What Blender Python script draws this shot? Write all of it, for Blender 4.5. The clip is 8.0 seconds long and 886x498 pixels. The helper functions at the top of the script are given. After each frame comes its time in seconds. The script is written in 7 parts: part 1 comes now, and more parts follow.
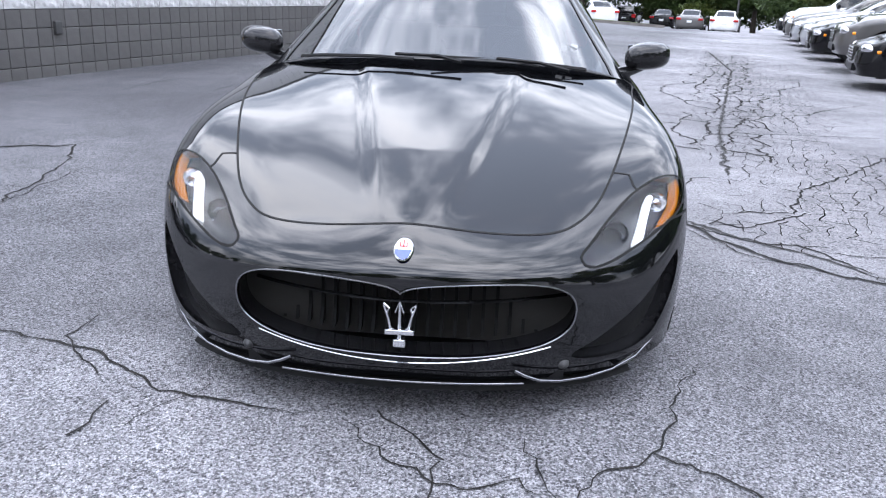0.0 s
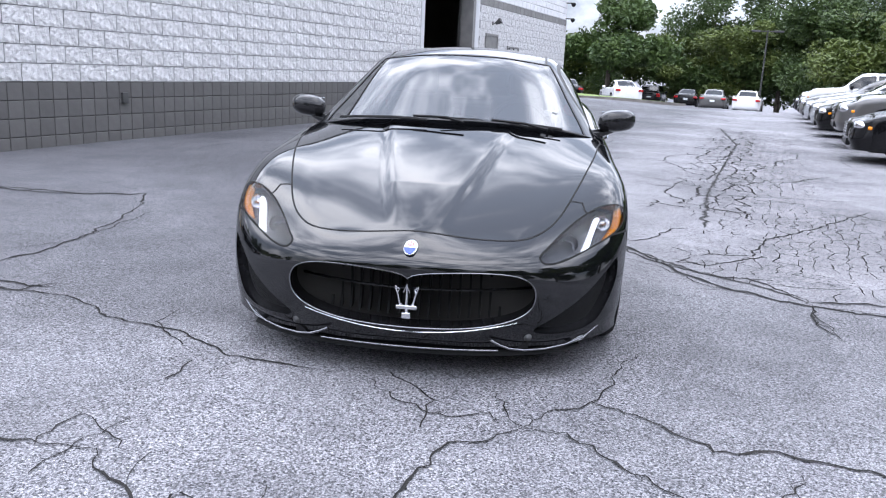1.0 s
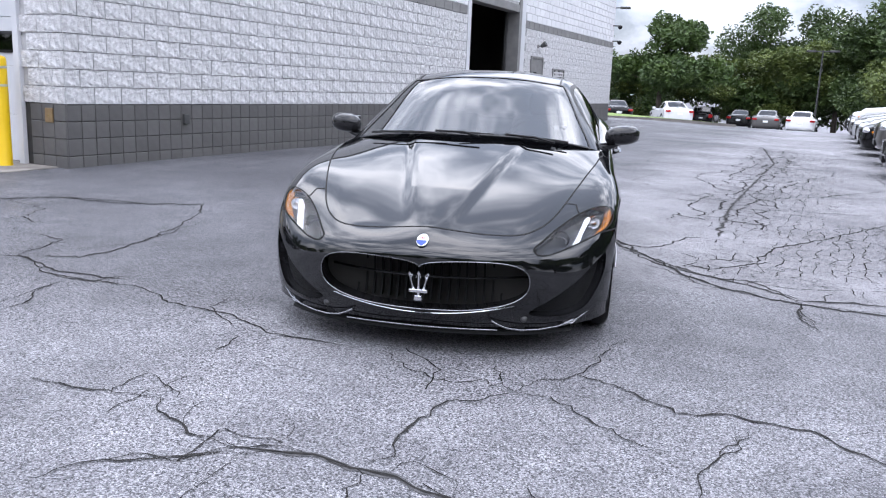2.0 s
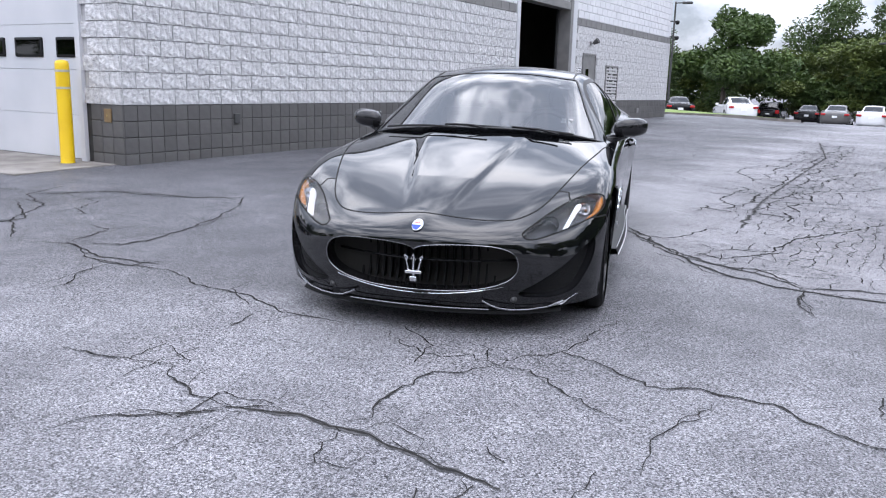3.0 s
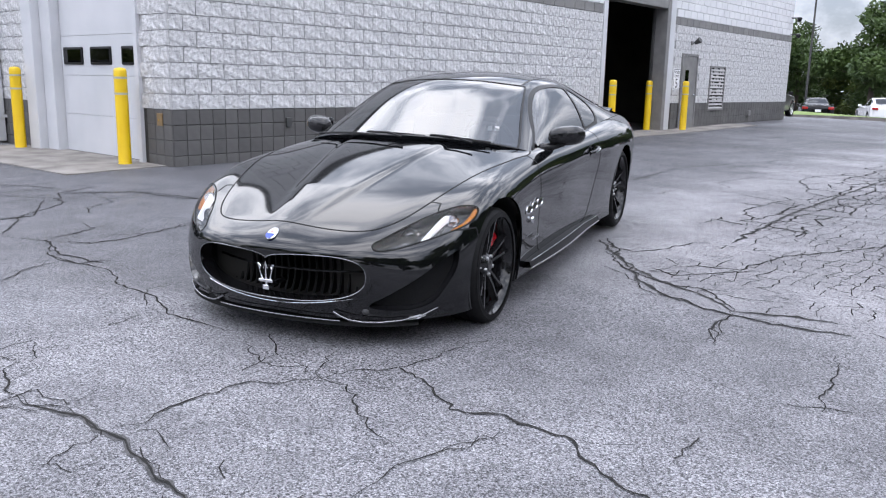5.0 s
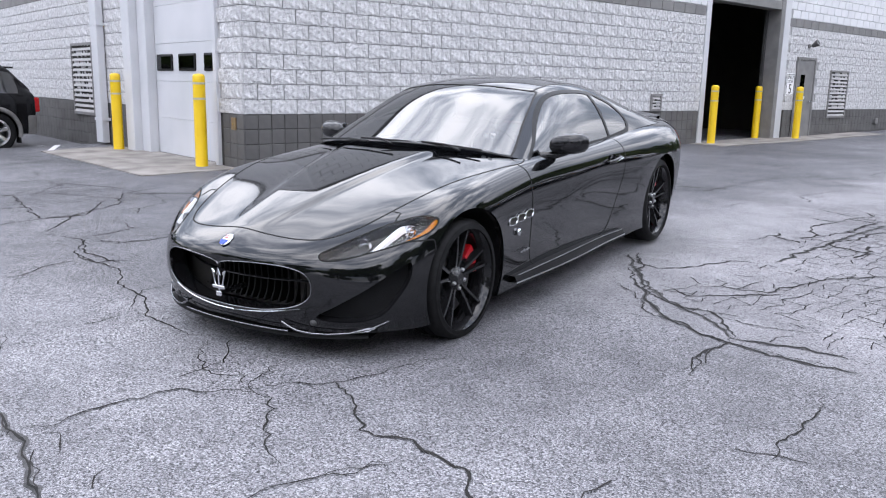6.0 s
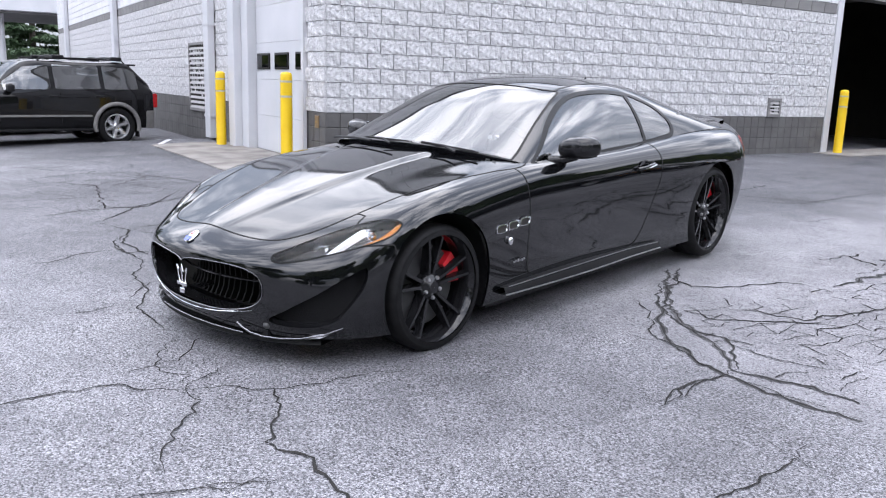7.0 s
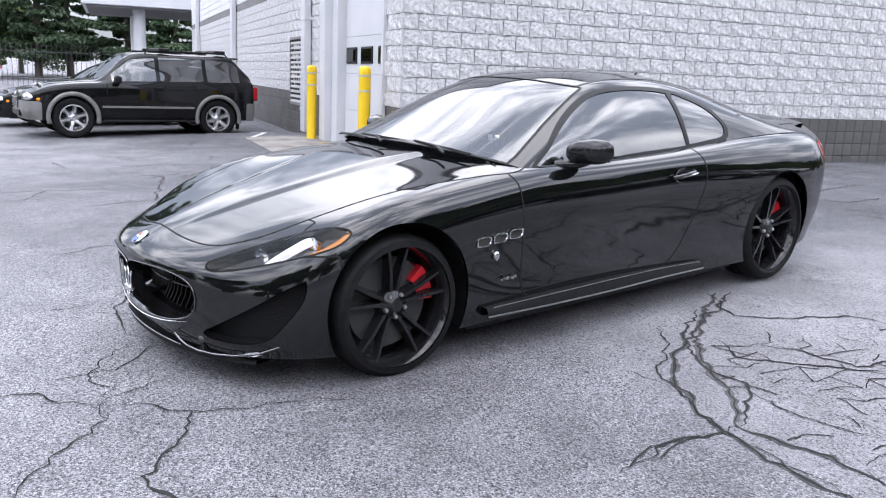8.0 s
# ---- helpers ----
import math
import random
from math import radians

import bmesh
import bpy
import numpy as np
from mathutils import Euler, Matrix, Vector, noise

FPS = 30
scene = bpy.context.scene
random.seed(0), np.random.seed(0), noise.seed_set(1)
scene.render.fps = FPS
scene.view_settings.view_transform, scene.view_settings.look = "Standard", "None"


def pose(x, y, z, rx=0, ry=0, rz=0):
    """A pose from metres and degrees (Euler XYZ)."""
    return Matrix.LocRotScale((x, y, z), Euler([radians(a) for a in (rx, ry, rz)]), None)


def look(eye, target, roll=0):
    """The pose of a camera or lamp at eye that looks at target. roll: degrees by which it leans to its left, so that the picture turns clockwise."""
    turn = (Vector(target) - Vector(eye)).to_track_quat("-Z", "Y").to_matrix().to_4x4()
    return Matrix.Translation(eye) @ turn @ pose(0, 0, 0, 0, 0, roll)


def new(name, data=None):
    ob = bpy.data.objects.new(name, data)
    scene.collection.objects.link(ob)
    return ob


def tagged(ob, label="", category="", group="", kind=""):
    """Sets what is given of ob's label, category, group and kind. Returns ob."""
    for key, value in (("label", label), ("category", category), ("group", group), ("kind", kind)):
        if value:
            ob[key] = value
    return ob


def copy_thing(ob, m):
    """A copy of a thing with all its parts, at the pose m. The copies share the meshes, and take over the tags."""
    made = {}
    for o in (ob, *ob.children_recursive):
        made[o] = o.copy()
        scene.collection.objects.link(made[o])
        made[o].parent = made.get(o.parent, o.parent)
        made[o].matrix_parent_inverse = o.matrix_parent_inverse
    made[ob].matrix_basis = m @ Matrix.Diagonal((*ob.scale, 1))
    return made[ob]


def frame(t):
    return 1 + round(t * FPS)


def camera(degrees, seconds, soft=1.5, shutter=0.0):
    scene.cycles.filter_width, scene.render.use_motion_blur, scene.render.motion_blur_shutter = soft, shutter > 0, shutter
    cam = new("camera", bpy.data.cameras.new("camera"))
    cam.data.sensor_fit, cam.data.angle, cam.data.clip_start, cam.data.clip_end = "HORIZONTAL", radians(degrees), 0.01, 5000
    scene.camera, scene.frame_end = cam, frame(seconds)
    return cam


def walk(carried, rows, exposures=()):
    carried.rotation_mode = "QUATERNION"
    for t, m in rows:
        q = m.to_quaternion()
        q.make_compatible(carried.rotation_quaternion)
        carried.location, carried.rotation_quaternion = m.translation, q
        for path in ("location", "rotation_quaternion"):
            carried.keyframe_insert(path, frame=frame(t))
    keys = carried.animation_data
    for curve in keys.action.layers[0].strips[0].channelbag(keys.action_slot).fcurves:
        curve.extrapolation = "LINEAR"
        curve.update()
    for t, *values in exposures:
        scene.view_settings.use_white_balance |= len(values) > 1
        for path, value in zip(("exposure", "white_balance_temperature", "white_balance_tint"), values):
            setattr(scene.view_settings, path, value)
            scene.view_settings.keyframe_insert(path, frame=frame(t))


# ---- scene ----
cam = camera(57.4, 8.0, soft=1.15)
PATH = [
    (0, (1.564, -2.39, 1.206), (0.919, -0.599, 0.594), 2.3),
    (0.5, (1.825, -2.84, 1.218), (1.136, -1.031, 0.717), 2.6),
    (1, (2.007, -3.21, 1.205), (1.273, -1.402, 0.765), 2.7),
    (1.5, (2.236, -3.434, 1.208), (1.446, -1.643, 0.796), 2.6),
    (2, (2.41, -3.638, 1.203), (1.552, -1.874, 0.81), 2.3),
    (2.2, (2.458, -3.721, 1.197), (1.57, -1.973, 0.802), 2.2),
    (3.5, (3.09, -3.677, 1.19), (2.039, -2.023, 0.79), 1.2),
    (4, (3.331, -3.375, 1.225), (2.224, -1.759, 0.819), 1.1),
    (4.5, (3.676, -3.149, 1.251), (2.499, -1.583, 0.844), 1.2),
    (5, (3.899, -2.847, 1.257), (2.632, -1.353, 0.853), 1.2),
    (6.5, (4.534, -1.777, 1.274), (2.95, -0.622, 0.877), 1.4),
    (7, (4.623, -1.371, 1.269), (2.95, -0.351, 0.868), 1.8),
    (7.5, (4.579, -0.923, 1.268), (2.831, -0.04, 0.862), 2.1),
    (8, (4.519, -0.507, 1.27), (2.71, 0.236, 0.852), 2.4),
]
walk(cam, [(t, look(eye, target, roll)) for t, eye, target, roll in PATH], [(0, 0.06, 6150, 13), (2, -0.14, 6200, 14), (5, -0.27, 6320, 13), (7, -0.03, 6350, 14), (8, 0.02, 6350, 14)])

# ---- sky and sun: broken cloud, soft light ----
SUN_EL, SUN_AZ = radians(76), radians(140)
world = bpy.data.worlds.new("sky")
scene.world = world
world.use_nodes = True
wn, wl = world.node_tree.nodes, world.node_tree.links
wn.clear()
w_out, w_bg = wn.new("ShaderNodeOutputWorld"), wn.new("ShaderNodeBackground")
w_sky = wn.new("ShaderNodeTexSky")
w_sky.sky_type, w_sky.sun_disc, w_sky.sun_elevation, w_sky.sun_rotation = "NISHITA", False, SUN_EL, SUN_AZ
w_tc, w_map = wn.new("ShaderNodeTexCoord"), wn.new("ShaderNodeMapping")
w_map.inputs["Scale"].default_value = (1.6, 1.6, 2.2)
w_noise = wn.new("ShaderNodeTexNoise")
w_noise.inputs["Scale"].default_value, w_noise.inputs["Detail"].default_value = 2.6, 7
w_noise.inputs["Roughness"].default_value = 0.58
w_ramp = wn.new("ShaderNodeValToRGB")
w_ramp.color_ramp.elements[0].position, w_ramp.color_ramp.elements[1].position = 0.42, 0.60
w_ramp.color_ramp.elements[0].color = (0.36, 0.36, 0.36, 1)
w_cloud = wn.new("ShaderNodeValToRGB")
w_cloud.color_ramp.elements[0].position, w_cloud.color_ramp.elements[0].color = 0.38, (25, 27.5, 32, 1)
w_cloud.color_ramp.elements[1].position, w_cloud.color_ramp.elements[1].color = 0.70, (40, 40, 41, 1)
w_mix = wn.new("ShaderNodeMixRGB")
wl.new(w_tc.outputs["Generated"], w_map.inputs["Vector"])
wl.new(w_map.outputs["Vector"], w_noise.inputs["Vector"])
wl.new(w_noise.outputs["Fac"], w_ramp.inputs["Fac"])
wl.new(w_noise.outputs["Fac"], w_cloud.inputs["Fac"])
wl.new(w_ramp.outputs["Color"], w_mix.inputs["Fac"])
wl.new(w_sky.outputs["Color"], w_mix.inputs["Color1"])
wl.new(w_cloud.outputs["Color"], w_mix.inputs["Color2"])
w_sep, w_up, w_grad = wn.new("ShaderNodeSeparateXYZ"), wn.new("ShaderNodeMapRange"), wn.new("ShaderNodeMixRGB")
w_up.inputs["From Min"].default_value, w_up.inputs["From Max"].default_value = 0.04, 0.58
w_up.inputs["To Min"].default_value, w_up.inputs["To Max"].default_value = 0.3, 1.0
wl.new(w_tc.outputs["Generated"], w_sep.inputs[0])
wl.new(w_sep.outputs["Z"], w_up.inputs["Value"])
w_grad.blend_type, w_grad.inputs["Fac"].default_value = "MULTIPLY", 1.0
wl.new(w_mix.outputs["Color"], w_grad.inputs["Color1"])
wl.new(w_up.outputs["Result"], w_grad.inputs["Color2"])
wl.new(w_grad.outputs["Color"], w_bg.inputs["Color"])
w_bg.inputs["Strength"].default_value = 0.15
wl.new(w_bg.outputs["Background"], w_out.inputs["Surface"])

sun = new("sun", bpy.data.lights.new("sun", "SUN"))
sun.data.energy, sun.data.angle, sun.data.color = 0.5, radians(40), (1.0, 0.97, 0.93)
sun.rotation_euler = (math.pi / 2 - SUN_EL, 0, math.pi - SUN_AZ)

# ---- materials ----
def mat(name, color, rough=0.5, metal=0.0, color2=None, scale=8.0, detail=4.0, bump=0.0, bump_scale=60.0, coat=0.0, spec=0.5,
        vary=0.0, emit=0.0, stretch=(1, 1, 1), rough2=None):
    """A principled material: two colours mixed by noise, fine bump, and a value that varies from object to object."""
    m = bpy.data.materials.new(name)
    m.use_nodes = True
    n, l = m.node_tree.nodes, m.node_tree.links
    b = n["Principled BSDF"]
    b.inputs["Base Color"].default_value = (*color, 1)
    b.inputs["Roughness"].default_value, b.inputs["Metallic"].default_value = rough, metal
    b.inputs["Coat Weight"].default_value, b.inputs["Coat Roughness"].default_value = coat, 0.02
    b.inputs["Specular IOR Level"].default_value = spec
    if emit:
        b.inputs["Emission Color"].default_value, b.inputs["Emission Strength"].default_value = (*color, 1), emit
    tc = n.new("ShaderNodeTexCoord")
    mp = n.new("ShaderNodeMapping")
    mp.inputs["Scale"].default_value = stretch
    l.new(tc.outputs["Object"], mp.inputs["Vector"])
    out = None
    if color2:
        tex = n.new("ShaderNodeTexNoise")
        tex.inputs["Scale"].default_value, tex.inputs["Detail"].default_value = scale, detail
        l.new(mp.outputs["Vector"], tex.inputs["Vector"])
        ramp = n.new("ShaderNodeValToRGB")
        ramp.color_ramp.elements[0].position, ramp.color_ramp.elements[1].position = 0.32, 0.68
        ramp.color_ramp.elements[0].color, ramp.color_ramp.elements[1].color = (*color, 1), (*color2, 1)
        l.new(tex.outputs["Fac"], ramp.inputs["Fac"])
        out = ramp.outputs["Color"]
        if rough2 is not None:
            mr = n.new("ShaderNodeMapRange")
            mr.inputs["To Min"].default_value, mr.inputs["To Max"].default_value = rough, rough2
            l.new(tex.outputs["Fac"], mr.inputs["Value"])
            l.new(mr.outputs["Result"], b.inputs["Roughness"])
    if vary and out:
        info, hsv = n.new("ShaderNodeObjectInfo"), n.new("ShaderNodeHueSaturation")
        mr = n.new("ShaderNodeMapRange")
        mr.inputs["To Min"].default_value, mr.inputs["To Max"].default_value = 1 - vary, 1 + vary
        l.new(info.outputs["Random"], mr.inputs["Value"])
        l.new(mr.outputs["Result"], hsv.inputs["Value"])
        l.new(out, hsv.inputs["Color"])
        out = hsv.outputs["Color"]
    if out:
        l.new(out, b.inputs["Base Color"])
    if bump:
        tex = n.new("ShaderNodeTexNoise")
        tex.inputs["Scale"].default_value, tex.inputs["Detail"].default_value = bump_scale, 5
        l.new(mp.outputs["Vector"], tex.inputs["Vector"])
        bp = n.new("ShaderNodeBump")
        bp.inputs["Strength"].default_value, bp.inputs["Distance"].default_value = min(1.0, bump), 0.02 * max(1.0, bump)
        l.new(tex.outputs["Fac"], bp.inputs["Height"])
        l.new(bp.outputs["Normal"], b.inputs["Normal"])
    return m


def glass(name, tint, ior):
    m = bpy.data.materials.new(name)
    m.use_nodes = True
    n, l = m.node_tree.nodes, m.node_tree.links
    n.remove(n["Principled BSDF"])
    tr, gl, mix, fr = (n.new("ShaderNode" + k) for k in ("BsdfTransparent", "BsdfGlossy", "MixShader", "Fresnel"))
    tr.inputs["Color"].default_value = (*tint, 1)
    gl.inputs["Roughness"].default_value = 0.02
    fr.inputs["IOR"].default_value = ior
    l.new(fr.outputs["Fac"], mix.inputs["Fac"])
    l.new(tr.outputs["BSDF"], mix.inputs[1])
    l.new(gl.outputs["BSDF"], mix.inputs[2])
    l.new(mix.outputs["Shader"], n["Material Output"].inputs["Surface"])
    return m


def asphalt():
    """Old grey asphalt: stone speckle, a darker lane, stains, and a net of fine cracks in one worn stretch."""
    m = bpy.data.materials.new("asphalt")
    m.use_nodes = True
    n, l = m.node_tree.nodes, m.node_tree.links
    b = n["Principled BSDF"]
    tc = n.new("ShaderNodeTexCoord")
    pos = tc.outputs["Object"]

    def noise_tex(scale, detail=4.0, rough=0.55, vec=None):
        t = n.new("ShaderNodeTexNoise")
        t.inputs["Scale"].default_value, t.inputs["Detail"].default_value, t.inputs["Roughness"].default_value = scale, detail, rough
        l.new(vec or pos, t.inputs["Vector"])
        return t

    def ramp(src, a, c, ca, cb):
        r = n.new("ShaderNodeValToRGB")
        r.color_ramp.elements[0].position, r.color_ramp.elements[1].position = a, c
        r.color_ramp.elements[0].color, r.color_ramp.elements[1].color = (*ca, 1), (*cb, 1)
        l.new(src, r.inputs["Fac"])
        return r.outputs["Color"]

    def mix(kind, fac, a, c):
        x = n.new("ShaderNodeMixRGB")
        x.blend_type = kind
        if isinstance(fac, float):
            x.inputs["Fac"].default_value = fac
        else:
            l.new(fac, x.inputs["Fac"])
        l.new(a, x.inputs["Color1"])
        l.new(c, x.inputs["Color2"])
        return x.outputs["Color"]

    def step(src, lo, hi, flip=False):
        r = n.new("ShaderNodeMapRange")
        r.interpolation_type = "SMOOTHSTEP"
        r.inputs["From Min"].default_value, r.inputs["From Max"].default_value = lo, hi
        r.inputs["To Min"].default_value, r.inputs["To Max"].default_value = (1, 0) if flip else (0, 1)
        l.new(src, r.inputs["Value"])
        return r.outputs["Result"]

    def math_node(op, a, c):
        x = n.new("ShaderNodeMath")
        x.operation = op
        for k, v in enumerate((a, c)):
            if isinstance(v, (int, float)):
                x.inputs[k].default_value = v
            else:
                l.new(v, x.inputs[k])
        return x.outputs[0]

    sep = n.new("ShaderNodeSeparateXYZ")
    l.new(pos, sep.inputs[0])
    wob = noise_tex(0.5, 3).outputs["Fac"]
    xw = math_node("ADD", sep.outputs["X"], math_node("MULTIPLY", math_node("SUBTRACT", wob, 0.5), 3.0))
    yw = math_node("ADD", sep.outputs["Y"], math_node("MULTIPLY", math_node("SUBTRACT", wob, 0.5), 2.0))
    # beyond a seam the surface is older, washed out and smoother
    seam_x = math_node("ADD", sep.outputs["X"], math_node("MULTIPLY", math_node("SUBTRACT", wob, 0.5), 1.2))
    seam_y = math_node("ADD", sep.outputs["Y"], math_node("MULTIPLY", math_node("SUBTRACT", wob, 0.5), 0.3))
    smooth = math_node("MULTIPLY", step(seam_x, -1.2, 0.2), step(seam_y, 1.45, 1.75))
    coarse = math_node("SUBTRACT", 0.9, math_node("MULTIPLY", smooth, 0.45))
    # dry stone colour and the darker lane along the building
    base = ramp(noise_tex(1.1, 6).outputs["Fac"], 0.3, 0.7, (0.195, 0.193, 0.202), (0.272, 0.269, 0.281))
    dark = ramp(noise_tex(2.2, 6).outputs["Fac"], 0.3, 0.7, (0.112, 0.113, 0.121), (0.157, 0.157, 0.167))
    lane = math_node("MULTIPLY", step(xw, -1.2, 0.6, True), step(yw, -1.6, 0.8))
    body = mix("MIX", lane, base, dark)
    wear = ramp(noise_tex(0.33, 5).outputs["Fac"], 0.38, 0.66, (0.66, 0.66, 0.67), (1.2, 1.2, 1.2))
    body = mix("MULTIPLY", 1.0, body, wear)
    body = mix("MULTIPLY", 1.0, body, ramp(noise_tex(3.4, 6, 0.65).outputs["Fac"], 0.34, 0.66, (0.84, 0.84, 0.85), (1.1, 1.1, 1.1)))
    body = mix("MULTIPLY", 1.0, body, ramp(noise_tex(82, 4, 0.75).outputs["Fac"], 0.40, 0.48, (0.22, 0.22, 0.23), (1.14, 1.14, 1.14)))
    speck = n.new("ShaderNodeTexVoronoi")
    speck.inputs["Scale"].default_value = 170
    l.new(pos, speck.inputs["Vector"])
    grain = ramp(speck.outputs["Color"], 0.1, 0.95, (0.30, 0.30, 0.31), (1.6, 1.6, 1.6))
    body = mix("MULTIPLY", coarse, body, grain)
    body = mix("MULTIPLY", coarse, body, ramp(noise_tex(130, 3, 0.7).outputs["Fac"], 0.38, 0.54, (0.24, 0.24, 0.26), (1.22, 1.22, 1.22)))
    # the paler, washed-out stretch
    pale = n.new("ShaderNodeRGB")
    pale.outputs[0].default_value = (1.08, 1.07, 1.07, 1)
    body = mix("MULTIPLY", smooth, body, pale.outputs[0])
    l.new(body, b.inputs["Base Color"])
    b.inputs["Specular IOR Level"].default_value = 0.3
    rr = n.new("ShaderNodeMapRange")
    rr.inputs["To Min"].default_value, rr.inputs["To Max"].default_value = 0.4, 0.72
    l.new(noise_tex(0.7, 4).outputs["Fac"], rr.inputs["Value"])
    l.new(rr.outputs["Result"], b.inputs["Roughness"])
    height = math_node("MULTIPLY", speck.outputs["Distance"], 0.5)
    bp = n.new("ShaderNodeBump")
    bp.inputs["Strength"].default_value, bp.inputs["Distance"].default_value = 1.0, 0.012
    l.new(height, bp.inputs["Height"])
    l.new(bp.outputs["Normal"], b.inputs["Normal"])
    return m


ASPHALT = asphalt()
CRACK = mat("crack_fill", (0.005, 0.005, 0.005), 1.0, color2=(0.014, 0.012, 0.011), scale=14)
CRACK_EDGE = mat("crack_tar", (0.025, 0.025, 0.026), 0.85, color2=(0.085, 0.083, 0.086), scale=28, detail=6, bump=0.3, bump_scale=120)
CRACK_FINE = mat("crack_fine", (0.010, 0.009, 0.009), 1.0, color2=(0.04, 0.038, 0.038), scale=5, spec=0.2)
CONCRETE = mat("concrete", (0.13, 0.118, 0.107), 0.85, color2=(0.26, 0.24, 0.22), scale=2.5, detail=8, bump=0.25, bump_scale=90)
SPLIT_WHITE = mat("split_block_white", (0.41, 0.405, 0.41), 0.85, color2=(0.64, 0.635, 0.64), scale=15, detail=10, bump=2.6, bump_scale=13, vary=0.04)
SMOOTH_WHITE = mat("smooth_block_white", (0.60, 0.60, 0.62), 0.8, color2=(0.69, 0.69, 0.70), scale=2, detail=6, bump=0.2, bump_scale=40)
BLOCK_GREY = mat("block_grey", (0.072, 0.069, 0.068), 0.75, color2=(0.108, 0.104, 0.102), scale=3, detail=8, bump=0.2, bump_scale=60, vary=0.1)
STRIPE_GREY = mat("stripe_grey", (0.16, 0.155, 0.155), 0.8, color2=(0.21, 0.205, 0.20), scale=3, detail=6, bump=0.3, bump_scale=45)
MORTAR_W = mat("mortar_white", (0.30, 0.30, 0.305), 0.9, color2=(0.46, 0.455, 0.46), scale=9)
MORTAR_G = mat("mortar_grey", (0.022, 0.021, 0.021), 0.9, color2=(0.036, 0.035, 0.034), scale=9)
WHITE_PAINT = mat("white_paint", (0.50, 0.51, 0.53), 0.4, color2=(0.57, 0.57, 0.59), scale=1.2, detail=6, bump=0.04, bump_scale=30)
YELLOW = mat("yellow_plastic", (0.66, 0.42, 0.0), 0.42, color2=(0.74, 0.50, 0.004), scale=3, detail=7, bump=0.04)
GREY_TAPE = mat("grey_tape", (0.38, 0.36, 0.30), 0.5, color2=(0.45, 0.43, 0.36), scale=9)
GREY_STEEL = mat("grey_steel", (0.16, 0.155, 0.155), 0.5, color2=(0.21, 0.205, 0.2), scale=4, detail=6)
SLAT = mat("pale_grey_slat", (0.30, 0.295, 0.29), 0.5, color2=(0.38, 0.37, 0.365), scale=4, detail=6)
DARK_STEEL = mat("dark_steel", (0.035, 0.035, 0.036), 0.55, color2=(0.06, 0.06, 0.06), scale=6)
# near-black: carries the hall's shade as colour; also backs louvres, grilles and cabins
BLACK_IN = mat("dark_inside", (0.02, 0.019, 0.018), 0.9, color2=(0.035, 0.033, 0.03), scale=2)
BRONZE = mat("bronze_plate", (0.16, 0.10, 0.045), 0.5, color2=(0.22, 0.15, 0.07), scale=12)
RUBBER = mat("rubber", (0.006, 0.006, 0.0065), 0.6, color2=(0.012, 0.012, 0.0125), scale=25, bump=0.1, bump_scale=180, spec=0.15)
PAINT_BLACK = mat("black_metallic_paint", (0.003, 0.0033, 0.004), 0.35, 0.0, color2=(0.0032, 0.0034, 0.004), scale=900, detail=1, coat=1.0, spec=0.0)
for k in PAINT_BLACK.node_tree.nodes:
    if k.type == "BSDF_PRINCIPLED":
        k.inputs["Coat IOR"].default_value, k.inputs["Coat Roughness"].default_value = 1.6, 0.045
GLOSS_BLACK = mat("gloss_black", (0.008, 0.008, 0.009), 0.12, color2=(0.012, 0.012, 0.013), scale=20, coat=0.5, spec=0.15)
SATIN_BLACK = mat("satin_black", (0.007, 0.007, 0.0075), 0.42, color2=(0.012, 0.012, 0.013), scale=30, spec=0.2)
SEAM = mat("panel_gap", (0.003, 0.003, 0.003), 0.9)
CHROME = mat("chrome", (0.72, 0.73, 0.75), 0.12, 1.0, color2=(0.80, 0.80, 0.82), scale=12)
DARK_CHROME = mat("dark_chrome", (0.22, 0.22, 0.235), 0.25, 1.0, color2=(0.28, 0.28, 0.29), scale=14)
SILVER = mat("silver_alloy", (0.52, 0.52, 0.53), 0.3, 1.0, color2=(0.62, 0.62, 0.63), scale=14)
AMBER = mat("amber_lens", (0.80, 0.24, 0.005), 0.2, color2=(0.9, 0.31, 0.008), scale=60, coat=0.5)
RED_LENS = mat("red_lens", (0.33, 0.008, 0.01), 0.15, color2=(0.45, 0.014, 0.016), scale=40, coat=0.5)
RED_PAINT = mat("red_caliper", (0.5, 0.006, 0.014), 0.3, color2=(0.6, 0.01, 0.02), scale=15, coat=0.3)
WHITE_PLASTIC = mat("white_plastic", (0.8, 0.8, 0.82), 0.3, color2=(0.86, 0.86, 0.87), scale=10)
BADGE_BLUE = mat("badge_blue", (0.02, 0.05, 0.4), 0.2, color2=(0.03, 0.07, 0.5), scale=30, coat=0.5)
LEATHER = mat("dark_leather", (0.03, 0.028, 0.027), 0.55, color2=(0.045, 0.042, 0.04), scale=18, bump=0.1)
GLASS = glass("tinted_glass", (0.36, 0.41, 0.415), 2.5)
GLASS_DARK = glass("dark_glass", (0.10, 0.11, 0.11), 1.7)
LENS = glass("clear_lens", (0.75, 0.76, 0.78), 1.32)
BARK = mat("bark", (0.05, 0.04, 0.03), 0.9, color2=(0.10, 0.085, 0.07), scale=6, bump=0.6, bump_scale=20, stretch=(1, 1, 0.2))
LEAF_A = mat("leaves_green", (0.028, 0.058, 0.012), 0.6, color2=(0.066, 0.108, 0.019), scale=0.8, detail=8, vary=0.12)
